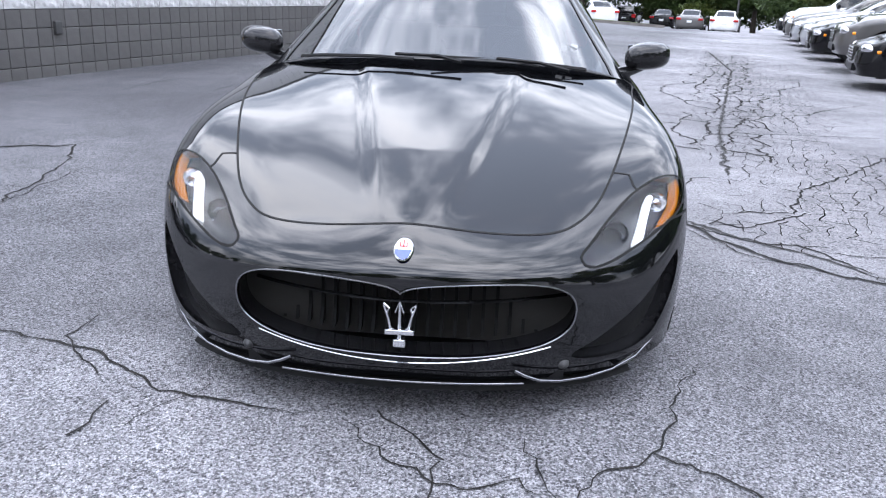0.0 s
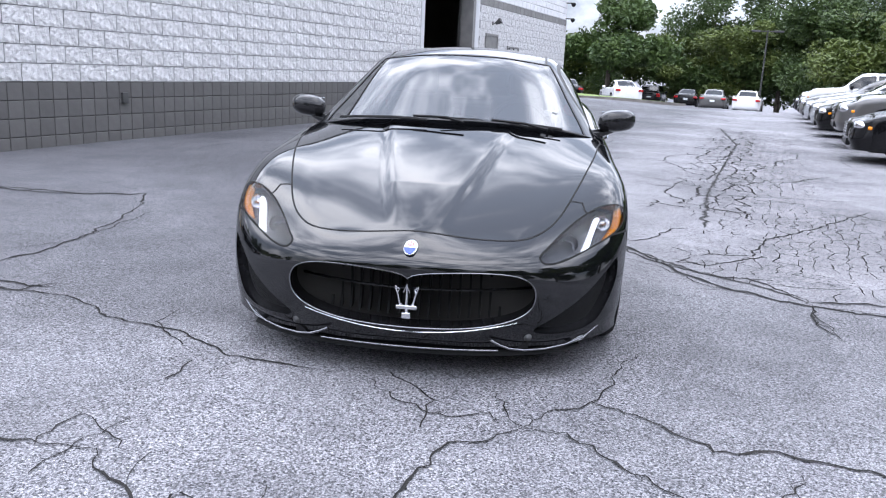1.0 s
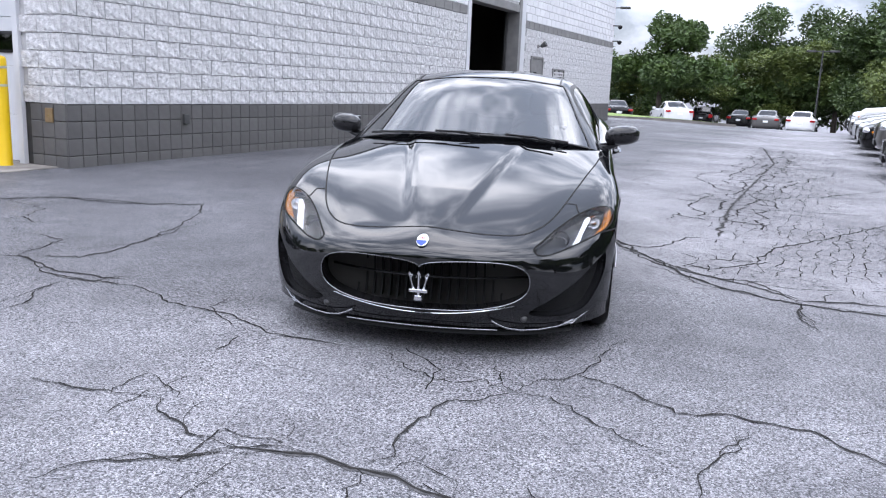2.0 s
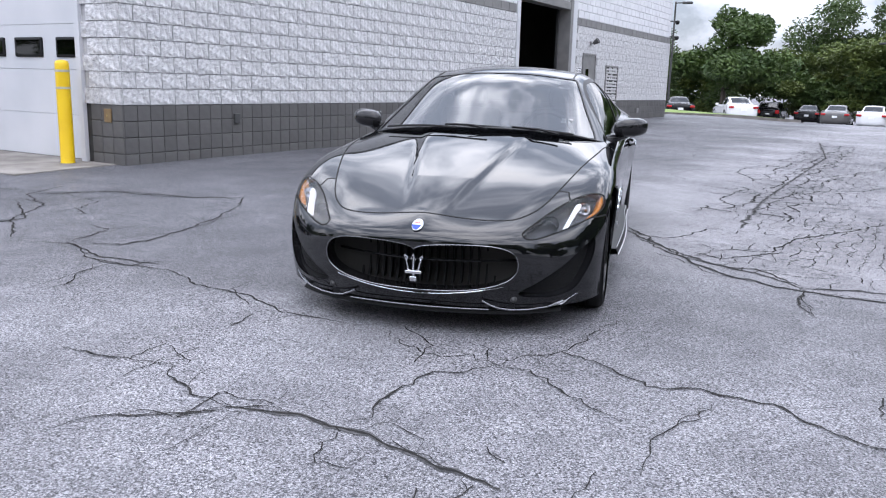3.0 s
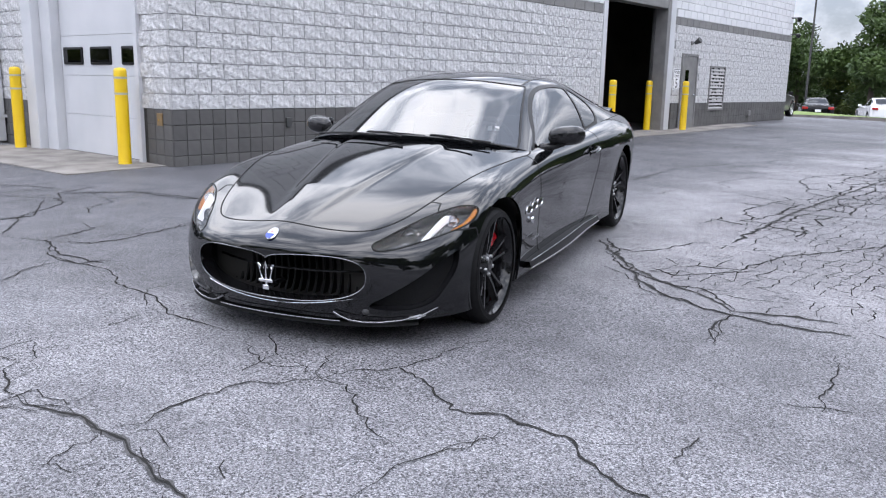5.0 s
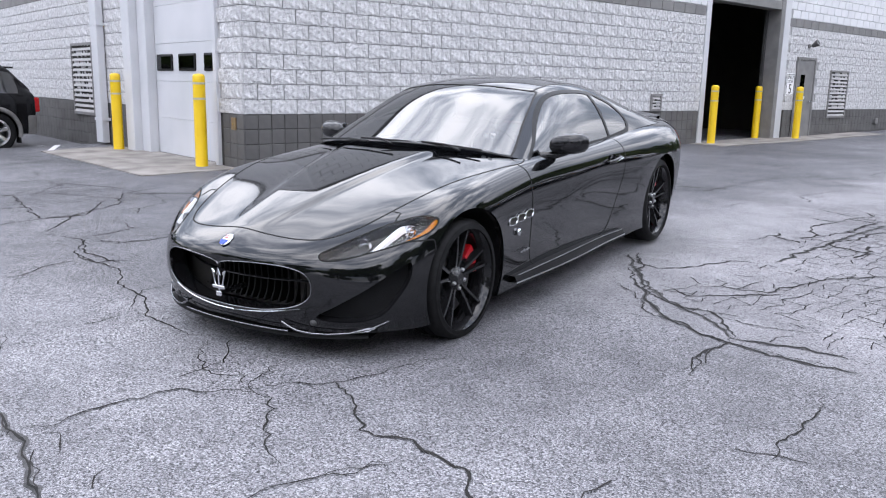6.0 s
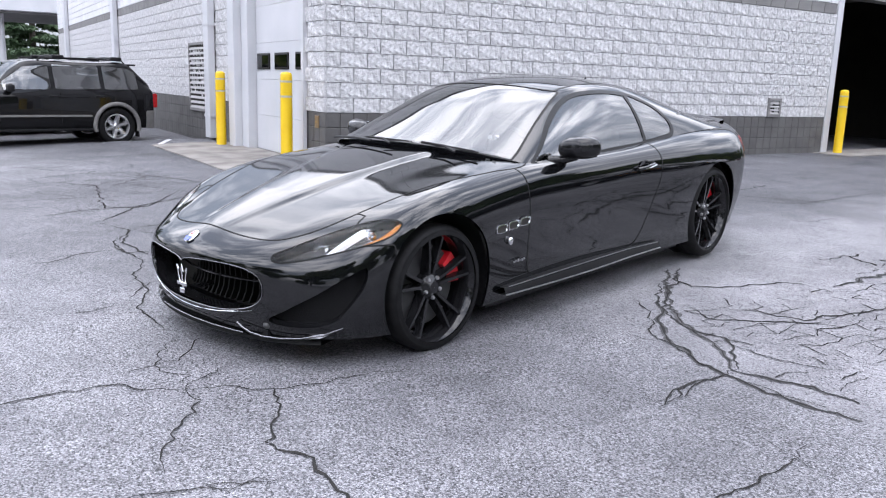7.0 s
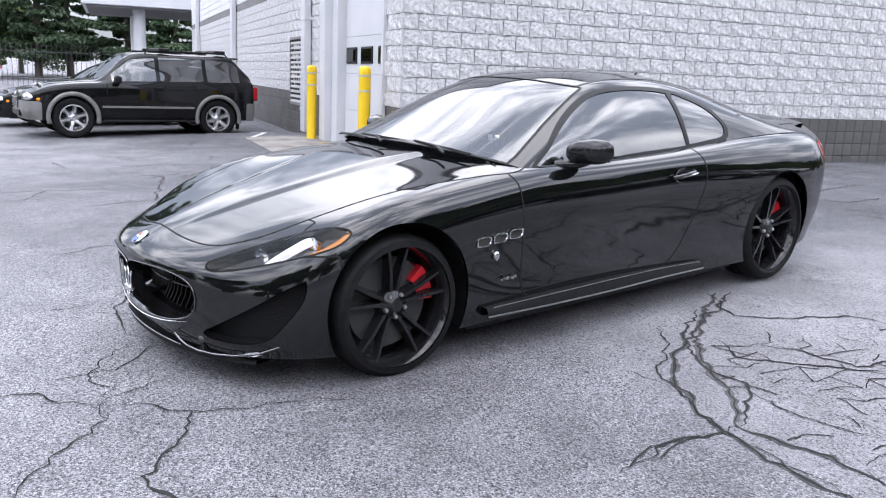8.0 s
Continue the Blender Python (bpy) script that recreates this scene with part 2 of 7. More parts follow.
LEAF_B = mat("leaves_yellow_green", (0.052, 0.082, 0.013), 0.6, color2=(0.105, 0.135, 0.023), scale=0.9, detail=8, vary=0.12)
LEAF_C = mat("needles_dark", (0.018, 0.042, 0.016), 0.65, color2=(0.045, 0.08, 0.03), scale=0.9, detail=8, vary=0.1)
GRASS = mat("grass", (0.10, 0.17, 0.03), 0.8, color2=(0.19, 0.24, 0.06), scale=6, detail=8, bump=0.5)
PAINT_WHITE = mat("white_car_paint", (0.76, 0.76, 0.77), 0.25, color2=(0.8, 0.8, 0.8), scale=3, coat=1.0)
PAINT_SILVER = mat("silver_car_paint", (0.42, 0.43, 0.45), 0.3, 0.5, color2=(0.47, 0.48, 0.5), scale=300, coat=1.0)
PAINT_GREY = mat("grey_car_paint", (0.09, 0.085, 0.085), 0.3, 0.4, color2=(0.11, 0.105, 0.10), scale=300, coat=1.0)
PAINT_JET = mat("black_car_paint", (0.003, 0.003, 0.0034), 0.25, color2=(0.008, 0.008, 0.009), scale=5, coat=0.55, spec=0.05)
CLADDING = mat("grey_cladding", (0.13, 0.125, 0.12), 0.6, color2=(0.17, 0.165, 0.16), scale=9)

# ---- mesh helpers ----
def mesh_of(name, verts, faces, material, smooth=False):
    me = bpy.data.meshes.new(name)
    me.from_pydata([tuple(map(float, v)) for v in verts], [], [tuple(map(int, f)) for f in faces])
    me.materials.append(material)
    if smooth:
        me.polygons.foreach_set("use_smooth", [True] * len(me.polygons))
        me.set_sharp_from_angle(angle=radians(50))
    me.update()
    return me


def part(name, bm, material, parent, label=""):
    """Links a bmesh as one mesh object under a thing or a part."""
    me = bpy.data.meshes.new(name)
    bm.to_mesh(me)
    bm.free()
    me.materials.append(material)
    ob = new(name, me)
    ob.parent = parent
    return tagged(ob, label)


def part_data(name, verts, faces, material, parent, label="", smooth=True):
    ob = new(name, mesh_of(name, verts, faces, material, smooth))
    ob.parent = parent
    return tagged(ob, label)


def thing(name, m, label, category, group="", kind=""):
    ob = new(name)
    ob.matrix_basis = m
    return tagged(ob, label, category, group, kind)


def box(bm, x0, y0, z0, x1, y1, z1, bevel=0.0):
    made = bmesh.ops.create_cube(bm, size=1.0, matrix=Matrix.Translation(((x0 + x1) / 2, (y0 + y1) / 2, (z0 + z1) / 2))
                                 @ Matrix.Diagonal((abs(x1 - x0), abs(y1 - y0), abs(z1 - z0), 1)))
    if bevel:
        es = {e for v in made["verts"] for e in v.link_edges}
        bmesh.ops.bevel(bm, geom=list(es), offset=bevel, segments=2, affect="EDGES", profile=0.5)
    return bm


def boxes(*specs, bevel=0.0):
    bm = bmesh.new()
    for s in specs:
        box(bm, *s, bevel=bevel)
    return bm


def lathe(profile, n=40, axis="z"):
    """A body turned round an axis from (radius, height) pairs."""
    vs, fs = [], []
    k = len(profile)
    for i in range(n):
        a = 2 * math.pi * i / n
        for r, h in profile:
            p = (r * math.cos(a), r * math.sin(a), h)
            vs.append(p if axis == "z" else (h, p[0], p[1]))
    for i in range(n):
        for j in range(k - 1):
            a, b = i * k + j, ((i + 1) % n) * k + j
            fs.append((a, b, b + 1, a + 1))
    return vs, fs


def tube(path, r, n=8, closed=False, r_end=None):
    """A round bar along a path."""
    P = [Vector(p) for p in path]
    vs, fs, k = [], [], len(P)
    side = None
    for i, p in enumerate(P):
        a = P[(i - 1) % k] if closed or i else P[i]
        b = P[(i + 1) % k] if closed or i < k - 1 else P[i]
        t = (b - a).normalized()
        side = t.orthogonal() if side is None else side - t * side.dot(t)
        side.normalize()
        up = t.cross(side)
        rr = r if r_end is None else r + (r_end - r) * i / max(1, k - 1)
        vs += [p + (side * math.cos(q) + up * math.sin(q)) * rr for q in [2 * math.pi * j / n for j in range(n)]]
    for i in range(k if closed else k - 1):
        for j in range(n):
            a, b = i * n + j, ((i + 1) % k) * n + j
            a2, b2 = i * n + (j + 1) % n, ((i + 1) % k) * n + (j + 1) % n
            fs.append((a, a2, b2, b))
    if not closed:
        fs += [tuple(reversed(range(n))), tuple(range((k - 1) * n, k * n))]
    return vs, fs


def merge(*pieces):
    vs, fs = [], []
    for v, f in pieces:
        o = len(vs)
        vs += list(v)
        fs += [tuple(i + o for i in q) for q in f]
    return vs, fs


# ---- the ground: one sheet, with a gentle fall towards the lane ----
def bend(t, a, b):
    t = min(1.0, max(0.0, (t - a) / (b - a)))
    return t * t * (3 - 2 * t)


def ground_z(x, y):
    yy = max(-7.0, y)
    z = -0.021 + 0.021 * min(yy, 2.0) + 0.048 * (1 - math.exp(-max(0.0, yy - 2.0) / 2.3)) - 0.008 * max(-3.0, min(3.0, x))
    z += 0.10 * bend(y, 14, 27) * bend(-x, 2, 6) - 0.036 * min(60.0, max(0.0, y - 31))
    z -= 0.11 * max(bend(-x, 7, 11) * bend(-y, -2.6, 0.5), bend(-x, 11.4, 12.8))
    return z


def spaced(lo, hi, core0, core1, fine):
    a = list(np.arange(core0, core1 + 1e-6, fine))
    s, v = fine, core1
    while v < hi:
        s *= 1.35
        v += s
        a.append(v)
    s, v = fine, core0
    while v > lo:
        s *= 1.35
        v -= s
        a.insert(0, v)
    return a


GX, GY = spaced(-700, 700, -14, 8, 0.4), spaced(-700, 700, -7, 30, 0.4)
gv = [(x, y, ground_z(x, y)) for x in GX for y in GY]
gf = [(i * len(GY) + j, (i + 1) * len(GY) + j, (i + 1) * len(GY) + j + 1, i * len(GY) + j + 1) for i in range(len(GX) - 1) for j in range(len(GY) - 1)]
ground = tagged(new("ground", mesh_of("ground", gv, gf, ASPHALT, True)), "weathered grey asphalt of a parking lot with cracks", "ground", kind="structure")


# ---- main cracks in the asphalt ----
def crack(points, width, seed, tar=0.0):
    """A jagged strip through the given points; tar: width of the darkened band round it."""
    rng = random.Random(seed)
    pts = []
    for (x0, y0), (x1, y1) in zip(points, points[1:]):
        d = math.hypot(x1 - x0, y1 - y0)
        k = max(2, int(d / 0.035))
        ph = rng.random() * 50
        for i in range(k):
            t = i / k
            n1 = noise.noise(Vector((ph + t * d * 6, seed, 0))) * 0.05 + noise.noise(Vector((ph + t * d * 26, seed, 4))) * 0.024
            e = min(1, 6 * t, 6 * (1 - t) + 0.2)
            pts.append((x0 + (x1 - x0) * t - (y1 - y0) / d * n1 * e, y0 + (y1 - y0) * t + (x1 - x0) / d * n1 * e))
    pts.append(points[-1])
    out = []
    for w, lift in ((tar, 0.0022), (width, 0.0045)):
        if not w:
            continue
        vs, fs = [], []
        for i, (x, y) in enumerate(pts):
            a, b = pts[max(0, i - 1)], pts[min(len(pts) - 1, i + 1)]
            tx, ty = b[0] - a[0], b[1] - a[1]
            q = math.hypot(tx, ty) or 1
            taper = min(1, 0.25 + i / 8, 0.25 + (len(pts) - 1 - i) / 8)
            for s in (-1, 1):
                ragged = abs(noise.noise(Vector((x * 9, y * 9, seed + s)))) * 1.5 + noise.noise(Vector((x * 38, y * 38, seed + 3 * s))) * 0.5
                h = (0.95 if w == width else 0.5) * w * taper * max(0.12, 0.42 + ragged) / 2
                px, py = x - ty / q * h * s, y + tx / q * h * s
                vs.append((px, py, ground_z(px, py) + lift + 0.0003 * (seed % 5)))
        fs = [(2 * i, 2 * i + 2, 2 * i + 3, 2 * i + 1) for i in range(len(pts) - 1)]
        out.append((w, vs, fs))
    return out


def crack_line(points, width, seed, tar):
    for w, vs, fs in crack(points, width, seed, tar):
        edge = w != width
        ob = new("asphalt_tar_band" if edge else "asphalt_crack", mesh_of("crack", vs, fs, CRACK_EDGE if edge else CRACK))
        tagged(ob, "dark worn band along a crack in the asphalt" if edge else "long jagged crack in the grey asphalt", "crack", kind="structure")


crack_line([(-0.5, -1.52), (-0.2, -1.49), (0.1, -1.4)], 0.014, 1, 0)
crack_line([(0.1, -1.4), (0.27, -1.52), (0.5, -1.57), (0.62, -1.59)], 0.016, 2, 0)
crack_line([(-0.17, -1.23), (0.09, -1.32), (0.28, -1.4)], 0.01, 3, 0)
crack_line([(0.29, -1.93), (0.36, -1.83), (0.55, -1.74), (0.62, -1.59)], 0.016, 4, 0)
crack_line([(0.62, -1.59), (0.79, -1.53), (0.94, -1.49), (1.14, -1.49), (1.3, -1.51), (1.49, -1.53), (1.66, -1.55), (1.8, -1.57)], 0.014, 5, 0.085)
crack_line([(0.23, -2.08), (0.33, -1.87), (0.49, -1.75), (0.63, -1.62), (0.74, -1.55)], 0.016, 6, 0)
crack_line([(0.5, -1.57), (0.64, -1.58), (0.75, -1.5), (0.91, -1.49)], 0.01, 7, 0)
crack_line([(1.1, -1.46), (1.15, -1.36), (1.08, -1.21), (1.08, -1.08), (1.09, -0.88), (1.22, -0.74), (1.29, -0.6)], 0.014, 8, 0)
crack_line([(1.29, -0.6), (1.19, -0.5), (1.1, -0.34)], 0.01, 9, 0)
crack_line([(0.57, -0.46), (0.79, -0.61), (1.02, -0.65), (1.14, -0.54), (1.29, -0.6)], 0.009, 10, 0)
crack_line([(1.29, -0.6), (1.36, -0.4), (1.46, -0.27), (1.5, -0.02), (1.49, 0.18), (1.56, 0.36)], 0.011, 11, 0)
crack_line([(1.46, -0.27), (1.67, -0.32), (1.93, -0.47), (2.18, -0.38), (2.42, -0.36), (2.67, -0.53), (2.88, -0.57), (3.05, -0.58), (3.15, -0.46)], 0.016, 12, 0)
crack_line([(1.29, -0.6), (1.44, -0.57), (1.64, -0.7), (1.85, -0.82), (1.99, -0.84)], 0.012, 13, 0)
crack_line([(2.15, -1.24), (2.11, -1.0), (2.14, -0.81), (2.19, -0.63), (2.21, -0.55)], 0.011, 14, 0)
crack_line([(-2.78, -0.34), (-2.33, -0.16), (-1.92, -0.36), (-1.5, -0.34), (-1.19, -0.29), (-0.71, -0.43), (-0.38, -0.41), (-0.03, -0.55), (0.24, -0.51), (0.44, -0.5)], 0.014, 15, 0)
crack_line([(-1.92, -0.36), (-1.76, -0.38), (-1.5, -0.34), (-1.43, -0.15)], 0.01, 16, 0.06)
crack_line([(-1.42, -1.05), (-1.44, -0.83), (-1.74, -0.43)], 0.012, 17, 0)
crack_line([(1.19, -1.48), (1.23, -1.36), (1.41, -1.41), (1.43, -1.47)], 0.008, 18, 0)
crack_line([(2.42, -0.36), (2.56, -0.33), (2.68, -0.24)], 0.009, 19, 0)
crack_line([(1.66, -1.55), (1.72, -1.64)], 0.012, 20, 0)
crack_line([(2.28, 1.59), (2.29, 1.34), (2.4, 1.09)], 0.012, 21, 0)
crack_line([(0.71, 2.99), (1.17, 2.39), (1.55, 1.92), (1.85, 1.7), (2.28, 1.59), (2.63, 1.6), (2.91, 1.67)], 0.014, 22, 0.07)
crack_line([(-2.88, -0.29), (-3.62, 0.18), (-3.94, 0.67), (-4.67, 0.97), (-4.9, 1.54)], 0.014, 23, 0.05)
crack_line([(-4.67, 0.97), (-4.21, 1.55), (-3.44, 1.67), (-2.86, 2.03)], 0.014, 24, 0.05)
crack_line([(-2.31, 1.55), (-2.14, 0.85), (-2.08, 0.48), (-2.25, 0.2)], 0.011, 25, 0)
crack_line([(0.7, 2.88), (1.22, 2.33), (1.64, 2.01), (1.96, 1.9), (2.16, 1.77), (2.26, 1.67)], 0.01, 26, 0.09)
crack_line([(1.15, 2.11), (1.39, 2.02), (1.63, 1.76), (1.88, 1.68), (2.16, 1.61), (2.29, 1.6)], 0.014, 27, 0)
crack_line([(2.29, 1.6), (2.29, 1.38), (2.32, 1.21), (2.43, 1.03)], 0.012, 28, 0)
crack_line([(2.26, 1.67), (2.43, 1.73), (2.58, 1.82), (2.79, 1.83)], 0.014, 29, 0.08)
crack_line([(1.39, 2.29), (1.67, 2.22), (1.8, 2.4), (1.91, 2.57), (2.02, 2.75)], 0.012, 30, 0.03)
crack_line([(1.97, 1.95), (2.16, 1.96), (2.28, 1.98), (2.42, 2.05), (2.54, 2.13)], 0.012, 31, 0)
crack_line([(2.29, 1.6), (2.46, 1.62), (2.65, 1.64), (2.81, 1.64)], 0.012, 32, 0)
crack_line([(0.68, 2.83), (1.11, 2.67), (1.25, 2.95), (1.3, 3.31), (1.48, 3.4)], 0.012, 33, 0.03)
crack_line([(1.88, 1.68), (1.66, 1.62), (1.6, 1.56)], 0.008, 34, 0)
crack_line([(2.93, 1.28), (3.01, 0.99), (3.03, 0.74), (3.08, 0.53)], 0.012, 35, 0)
crack_line([(-5.76, -0.37), (-5.25, 0.0), (-3.57, -0.17), (-3.51, 0.22), (-4.31, 0.66)], 0.016, 36, 0.05)
crack_line([(-3.31, -0.82), (-3.52, -0.37), (-3.51, 0.22)], 0.014, 37, 0.04)
crack_line([(-5.15, 0.16), (-5.96, 0.72), (-5.07, 1.14)], 0.014, 38, 0.04)
crack_line([(-2.43, -0.15), (-1.88, -0.3), (-1.38, -0.21)], 0.014, 39, 0.05)
crack_line([(-1.67, -0.33), (-1.59, -0.7), (-1.53, -1.06)], 0.009, 40, 0)
crack_line([(-2.43, -0.15), (-2.57, 0.31), (-2.87, 0.35)], 0.012, 41, 0.03)
crack_line([(-1.39, 6.3), (-0.96, 6.68), (-1.24, 8.49), (-0.96, 9.86)], 0.014, 42, 0.03)
crack_line([(-0.54, 5.27), (-0.15, 5.65), (-0.18, 6.22)], 0.012, 43, 0)
crack_line([(0.65, 17.37), (1.29, 12.42), (1.35, 7.94), (1.39, 5.39), (1.53, 3.54)], 0.012, 44, 0.1)
crack_line([(0.95, 2.54), (1.34, 2.14), (1.68, 1.98), (1.96, 2.0), (2.26, 1.72)], 0.012, 45, 0.05)
crack_line([(2.26, 1.72), (2.29, 1.45), (2.38, 1.19)], 0.012, 46, 0)
crack_line([(1.59, 2.53), (1.93, 2.67), (2.0, 3.33), (2.36, 4.04), (2.87, 5.35)], 0.012, 47, 0.04)
crack_line([(1.35, 7.94), (1.97, 8.18), (2.52, 7.98), (2.99, 8.82)], 0.012, 48, 0.03)
crack_line([(1.39, 5.39), (1.98, 5.68), (2.89, 6.01)], 0.012, 49, 0.02)
crack_line([(2.14, -0.81), (2.19, -0.6), (2.21, -0.5)], 0.012, 50, 0)
crack_line([(-2.27, -0.06), (-2.05, 0.01), (-2.04, 0.39), (-2.27, 1.12), (-2.53, 1.64)], 0.014, 51, 0.04)
crack_line([(-2.53, 1.64), (-2.85, 2.06), (-3.23, 1.77), (-3.83, 1.7), (-4.32, 1.52)], 0.014, 52, 0.05)


def crack_net(x0, x1, y0, y1, cell, width, share, seed, label):
    """A net of fine cracks: jittered cells, some of their edges missing; share(x, y) says how many remain."""
    rng = random.Random(seed)
    ni, nj = int((x1 - x0) / cell), int((y1 - y0) / cell)
    node = {}
    for i in range(ni + 1):
        for j in range(nj + 1):
            node[i, j] = (x0 + (i + rng.uniform(-.36, .36)) * cell, y0 + (j + 0.3 * (i % 2) + rng.uniform(-.36, .36)) * cell)
    vs, fs = [], []
    for i in range(ni):
        for j in range(nj):
            ends = [(i + 1, j)] if (i + j) % 2 else []
            for e in ends + [(i, j + 1)]:
                (ax, ay), (bx, by) = node[i, j], node[e]
                if rng.random() > share((ax + bx) / 2, (ay + by) / 2):
                    continue
                d = math.hypot(bx - ax, by - ay) or 1
                k = max(3, int(d / 0.04))
                wid = width * rng.uniform(.45, 1.3)
                o = len(vs)
                for q in range(k + 1):
                    t = q / k
                    x, y = ax + (bx - ax) * t, ay + (by - ay) * t
                    off = (noise.noise(Vector((x * 11, y * 11, seed))) * .16 + noise.noise(Vector((x * 33, y * 33, seed))) * .08) * min(cell, .3)
                    h = wid * (.55 + .6 * abs(noise.noise(Vector((x * 17, y * 17, 3))))) / 2
                    for r in (-1, 1):
                        px, py = x - (by - ay) / d * (off + h * r), y + (bx - ax) / d * (off + h * r)
                        vs.append((px, py, ground_z(px, py) + 0.0036))
                fs += [(o + 2 * q, o + 2 * q + 2, o + 2 * q + 3, o + 2 * q + 1) for q in range(k)]
    tagged(new("crack_net", mesh_of("crack_net", vs, fs, CRACK_FINE)), label, "cracks", kind="stuff")


def worn_stretch(x, y):
    w = noise.noise(Vector((x * .7, y * .5, 8))) * .9
    left = 1.45 + .25 * w if y < 6 else 1.0 + .3 * w
    right = 4.6 if y < 5 else 2.2 + .4 * w
    low = max(1.66, 2.15 - .45 * (x - 1.2))
    inner = bend(x, left - .2, left + .2) * bend(-x, -right - .5, -right + .3) * bend(y, low, low + .25) * bend(-y, -19, -14)
    return inner * (.74 + .8 * noise.noise(Vector((x * 1.3, y * .8, 2))))


def trail_stretch(x, y):
    mid = 1.35 + .35 * noise.noise(Vector((0, y * .5, 4))) - .035 * max(0.0, y - 8)
    return .95 * bend(.62 - abs(x - mid), 0, .3) * bend(y, 3.6, 5.0) * bend(-y, -18, -14)


def hairlines(x, y):
    band = bend(.42 - abs(y + 1.55), 0, .3) * bend(x, -.3, .4) * bend(-x, -2.3, -1.7)
    return .45 * band + .10 * bend(noise.noise(Vector((x * .9, y * .9, 6))), .05, .4)


def far_stretch(x, y):
    return .62 * bend(-x, 2.9, 3.8) * bend(-y, -1.9, -1.0) * (.75 + .6 * noise.noise(Vector((x * .6, y * .6, 5))))


def lane_stretch(x, y):
    return .55 * bend(y, 4.5, 6.5) * (.65 + .9 * noise.noise(Vector((x * .4, y * .4, 7))))


crack_net(0.6, 5.0, 1.2, 19.0, 0.115, 0.0105, worn_stretch, 3, "net of fine cracks in the worn asphalt")
crack_net(0.2, 2.4, 3.4, 18.0, 0.26, 0.034, trail_stretch, 11, "trail of tarred cracks running up the lane")
crack_net(-1.6, 3.6, -2.6, 1.5, 0.21, 0.0085, hairlines, 13, "fine hairline cracks beside the main cracks")
crack_net(-10.0, -2.8, -5.0, 2.0, 0.62, 0.022, far_stretch, 5, "wide-meshed cracks in the asphalt near the garage")
crack_net(-4.5, 8.0, 4.5, 24.0, 0.75, 0.024, lane_stretch, 9, "wide-meshed cracks in the lane along the wall")

# ---- the building ----
WX, WY = -5.872, 3.068          # faces of the long wall and of the side wall
FAR, END, TOP = 27.35, -36.0, 5.2
CH, BAND, STR0, STR1 = 0.2057, 0.823, 2.80, 2.97
BIG0, BIG1, BIGT = 14.36, 17.5, 3.32     # the big service opening
GAR0, GAR1, GART = -9.22, -6.64, 2.95    # the sectional door in the side wall


def wall(name, specs, label):
    ob = part(name, boxes(*specs), MORTAR_W, None)
    return tagged(ob, label, "wall", kind="structure")


IN = 0.012  # mortar lies behind the block faces
wall_long = wall("wall_long", [(WX - 0.3, WY + IN, BAND, WX - IN, BIG0, TOP), (WX - 0.3, BIG1, BAND, WX - IN, FAR - IN, TOP), (WX - 0.3, BIG0, BIGT, WX - IN, BIG1, TOP)],
                 "white painted split-face block wall of a workshop")
wall_side = wall("wall_side", [(GAR1, WY + IN, BAND, WX - 0.3, WY + 0.3, TOP), (END, WY + IN, BAND, GAR0, WY + 0.3, TOP), (GAR0, WY + IN, GART, GAR1, WY + 0.3, TOP)],
                 "white painted block side wall of a workshop")
base_l = part("wall_base_long", boxes((WX - 0.3, WY + IN, -0.3, WX - IN, BIG0, BAND), (WX - 0.3, BIG1, -0.3, WX - IN, FAR - IN, BAND)), MORTAR_G, None)
tagged(base_l, "grey painted scored block base of the long wall", "wall", kind="structure")
base_s = part("wall_base_side", boxes((GAR1, WY + IN, -0.3, WX - 0.3, WY + 0.3, BAND), (END, WY + IN, -0.3, GAR0, WY + 0.3, BAND)), MORTAR_G, None)
tagged(base_s, "grey painted scored block base of the side wall", "wall", kind="structure")
tagged(part("wall_far_end", boxes((-30, FAR - 0.3, -0.3, WX - 0.3, FAR, TOP)), SMOOTH_WHITE, None), "plain white end wall of the workshop", "wall", kind="structure")
tagged(part("wall_back", boxes((END, WY + 0.3, -0.3, END + 0.3, FAR, TOP), (END, FAR, -0.3, -30, FAR + 0.3, TOP)), SMOOTH_WHITE, None), "plain white back wall", "wall", kind="structure")
tagged(part("roof_deck", boxes((END, WY, TOP, WX, FAR, TOP + 0.25)), DARK_STEEL, None), "flat dark roof of the workshop", "roof", kind="structure")
# the workshop hall behind the big opening; its shade is put into near-black surfaces
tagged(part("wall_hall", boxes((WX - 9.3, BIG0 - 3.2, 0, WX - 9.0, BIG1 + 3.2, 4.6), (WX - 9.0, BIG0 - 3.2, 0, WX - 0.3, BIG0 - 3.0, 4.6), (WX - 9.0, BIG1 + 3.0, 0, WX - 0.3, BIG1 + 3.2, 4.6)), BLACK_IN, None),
       "workshop hall inner walls, shade painted near-black", "wall", kind="structure")
tagged(part("ceiling_hall", boxes((WX - 9.3, BIG0 - 3.2, 4.6, WX - 0.3, BIG1 + 3.2, 4.8)), BLACK_IN, None), "workshop ceiling, shade painted near-black", "ceiling", kind="structure")
tagged(part("floor_hall", boxes((WX - 9.0, BIG0 - 3.0, 0.03, WX - 0.3, BIG1 + 3.0, 0.085)), CONCRETE, None), "bare concrete workshop floor", "floor", kind="structure")


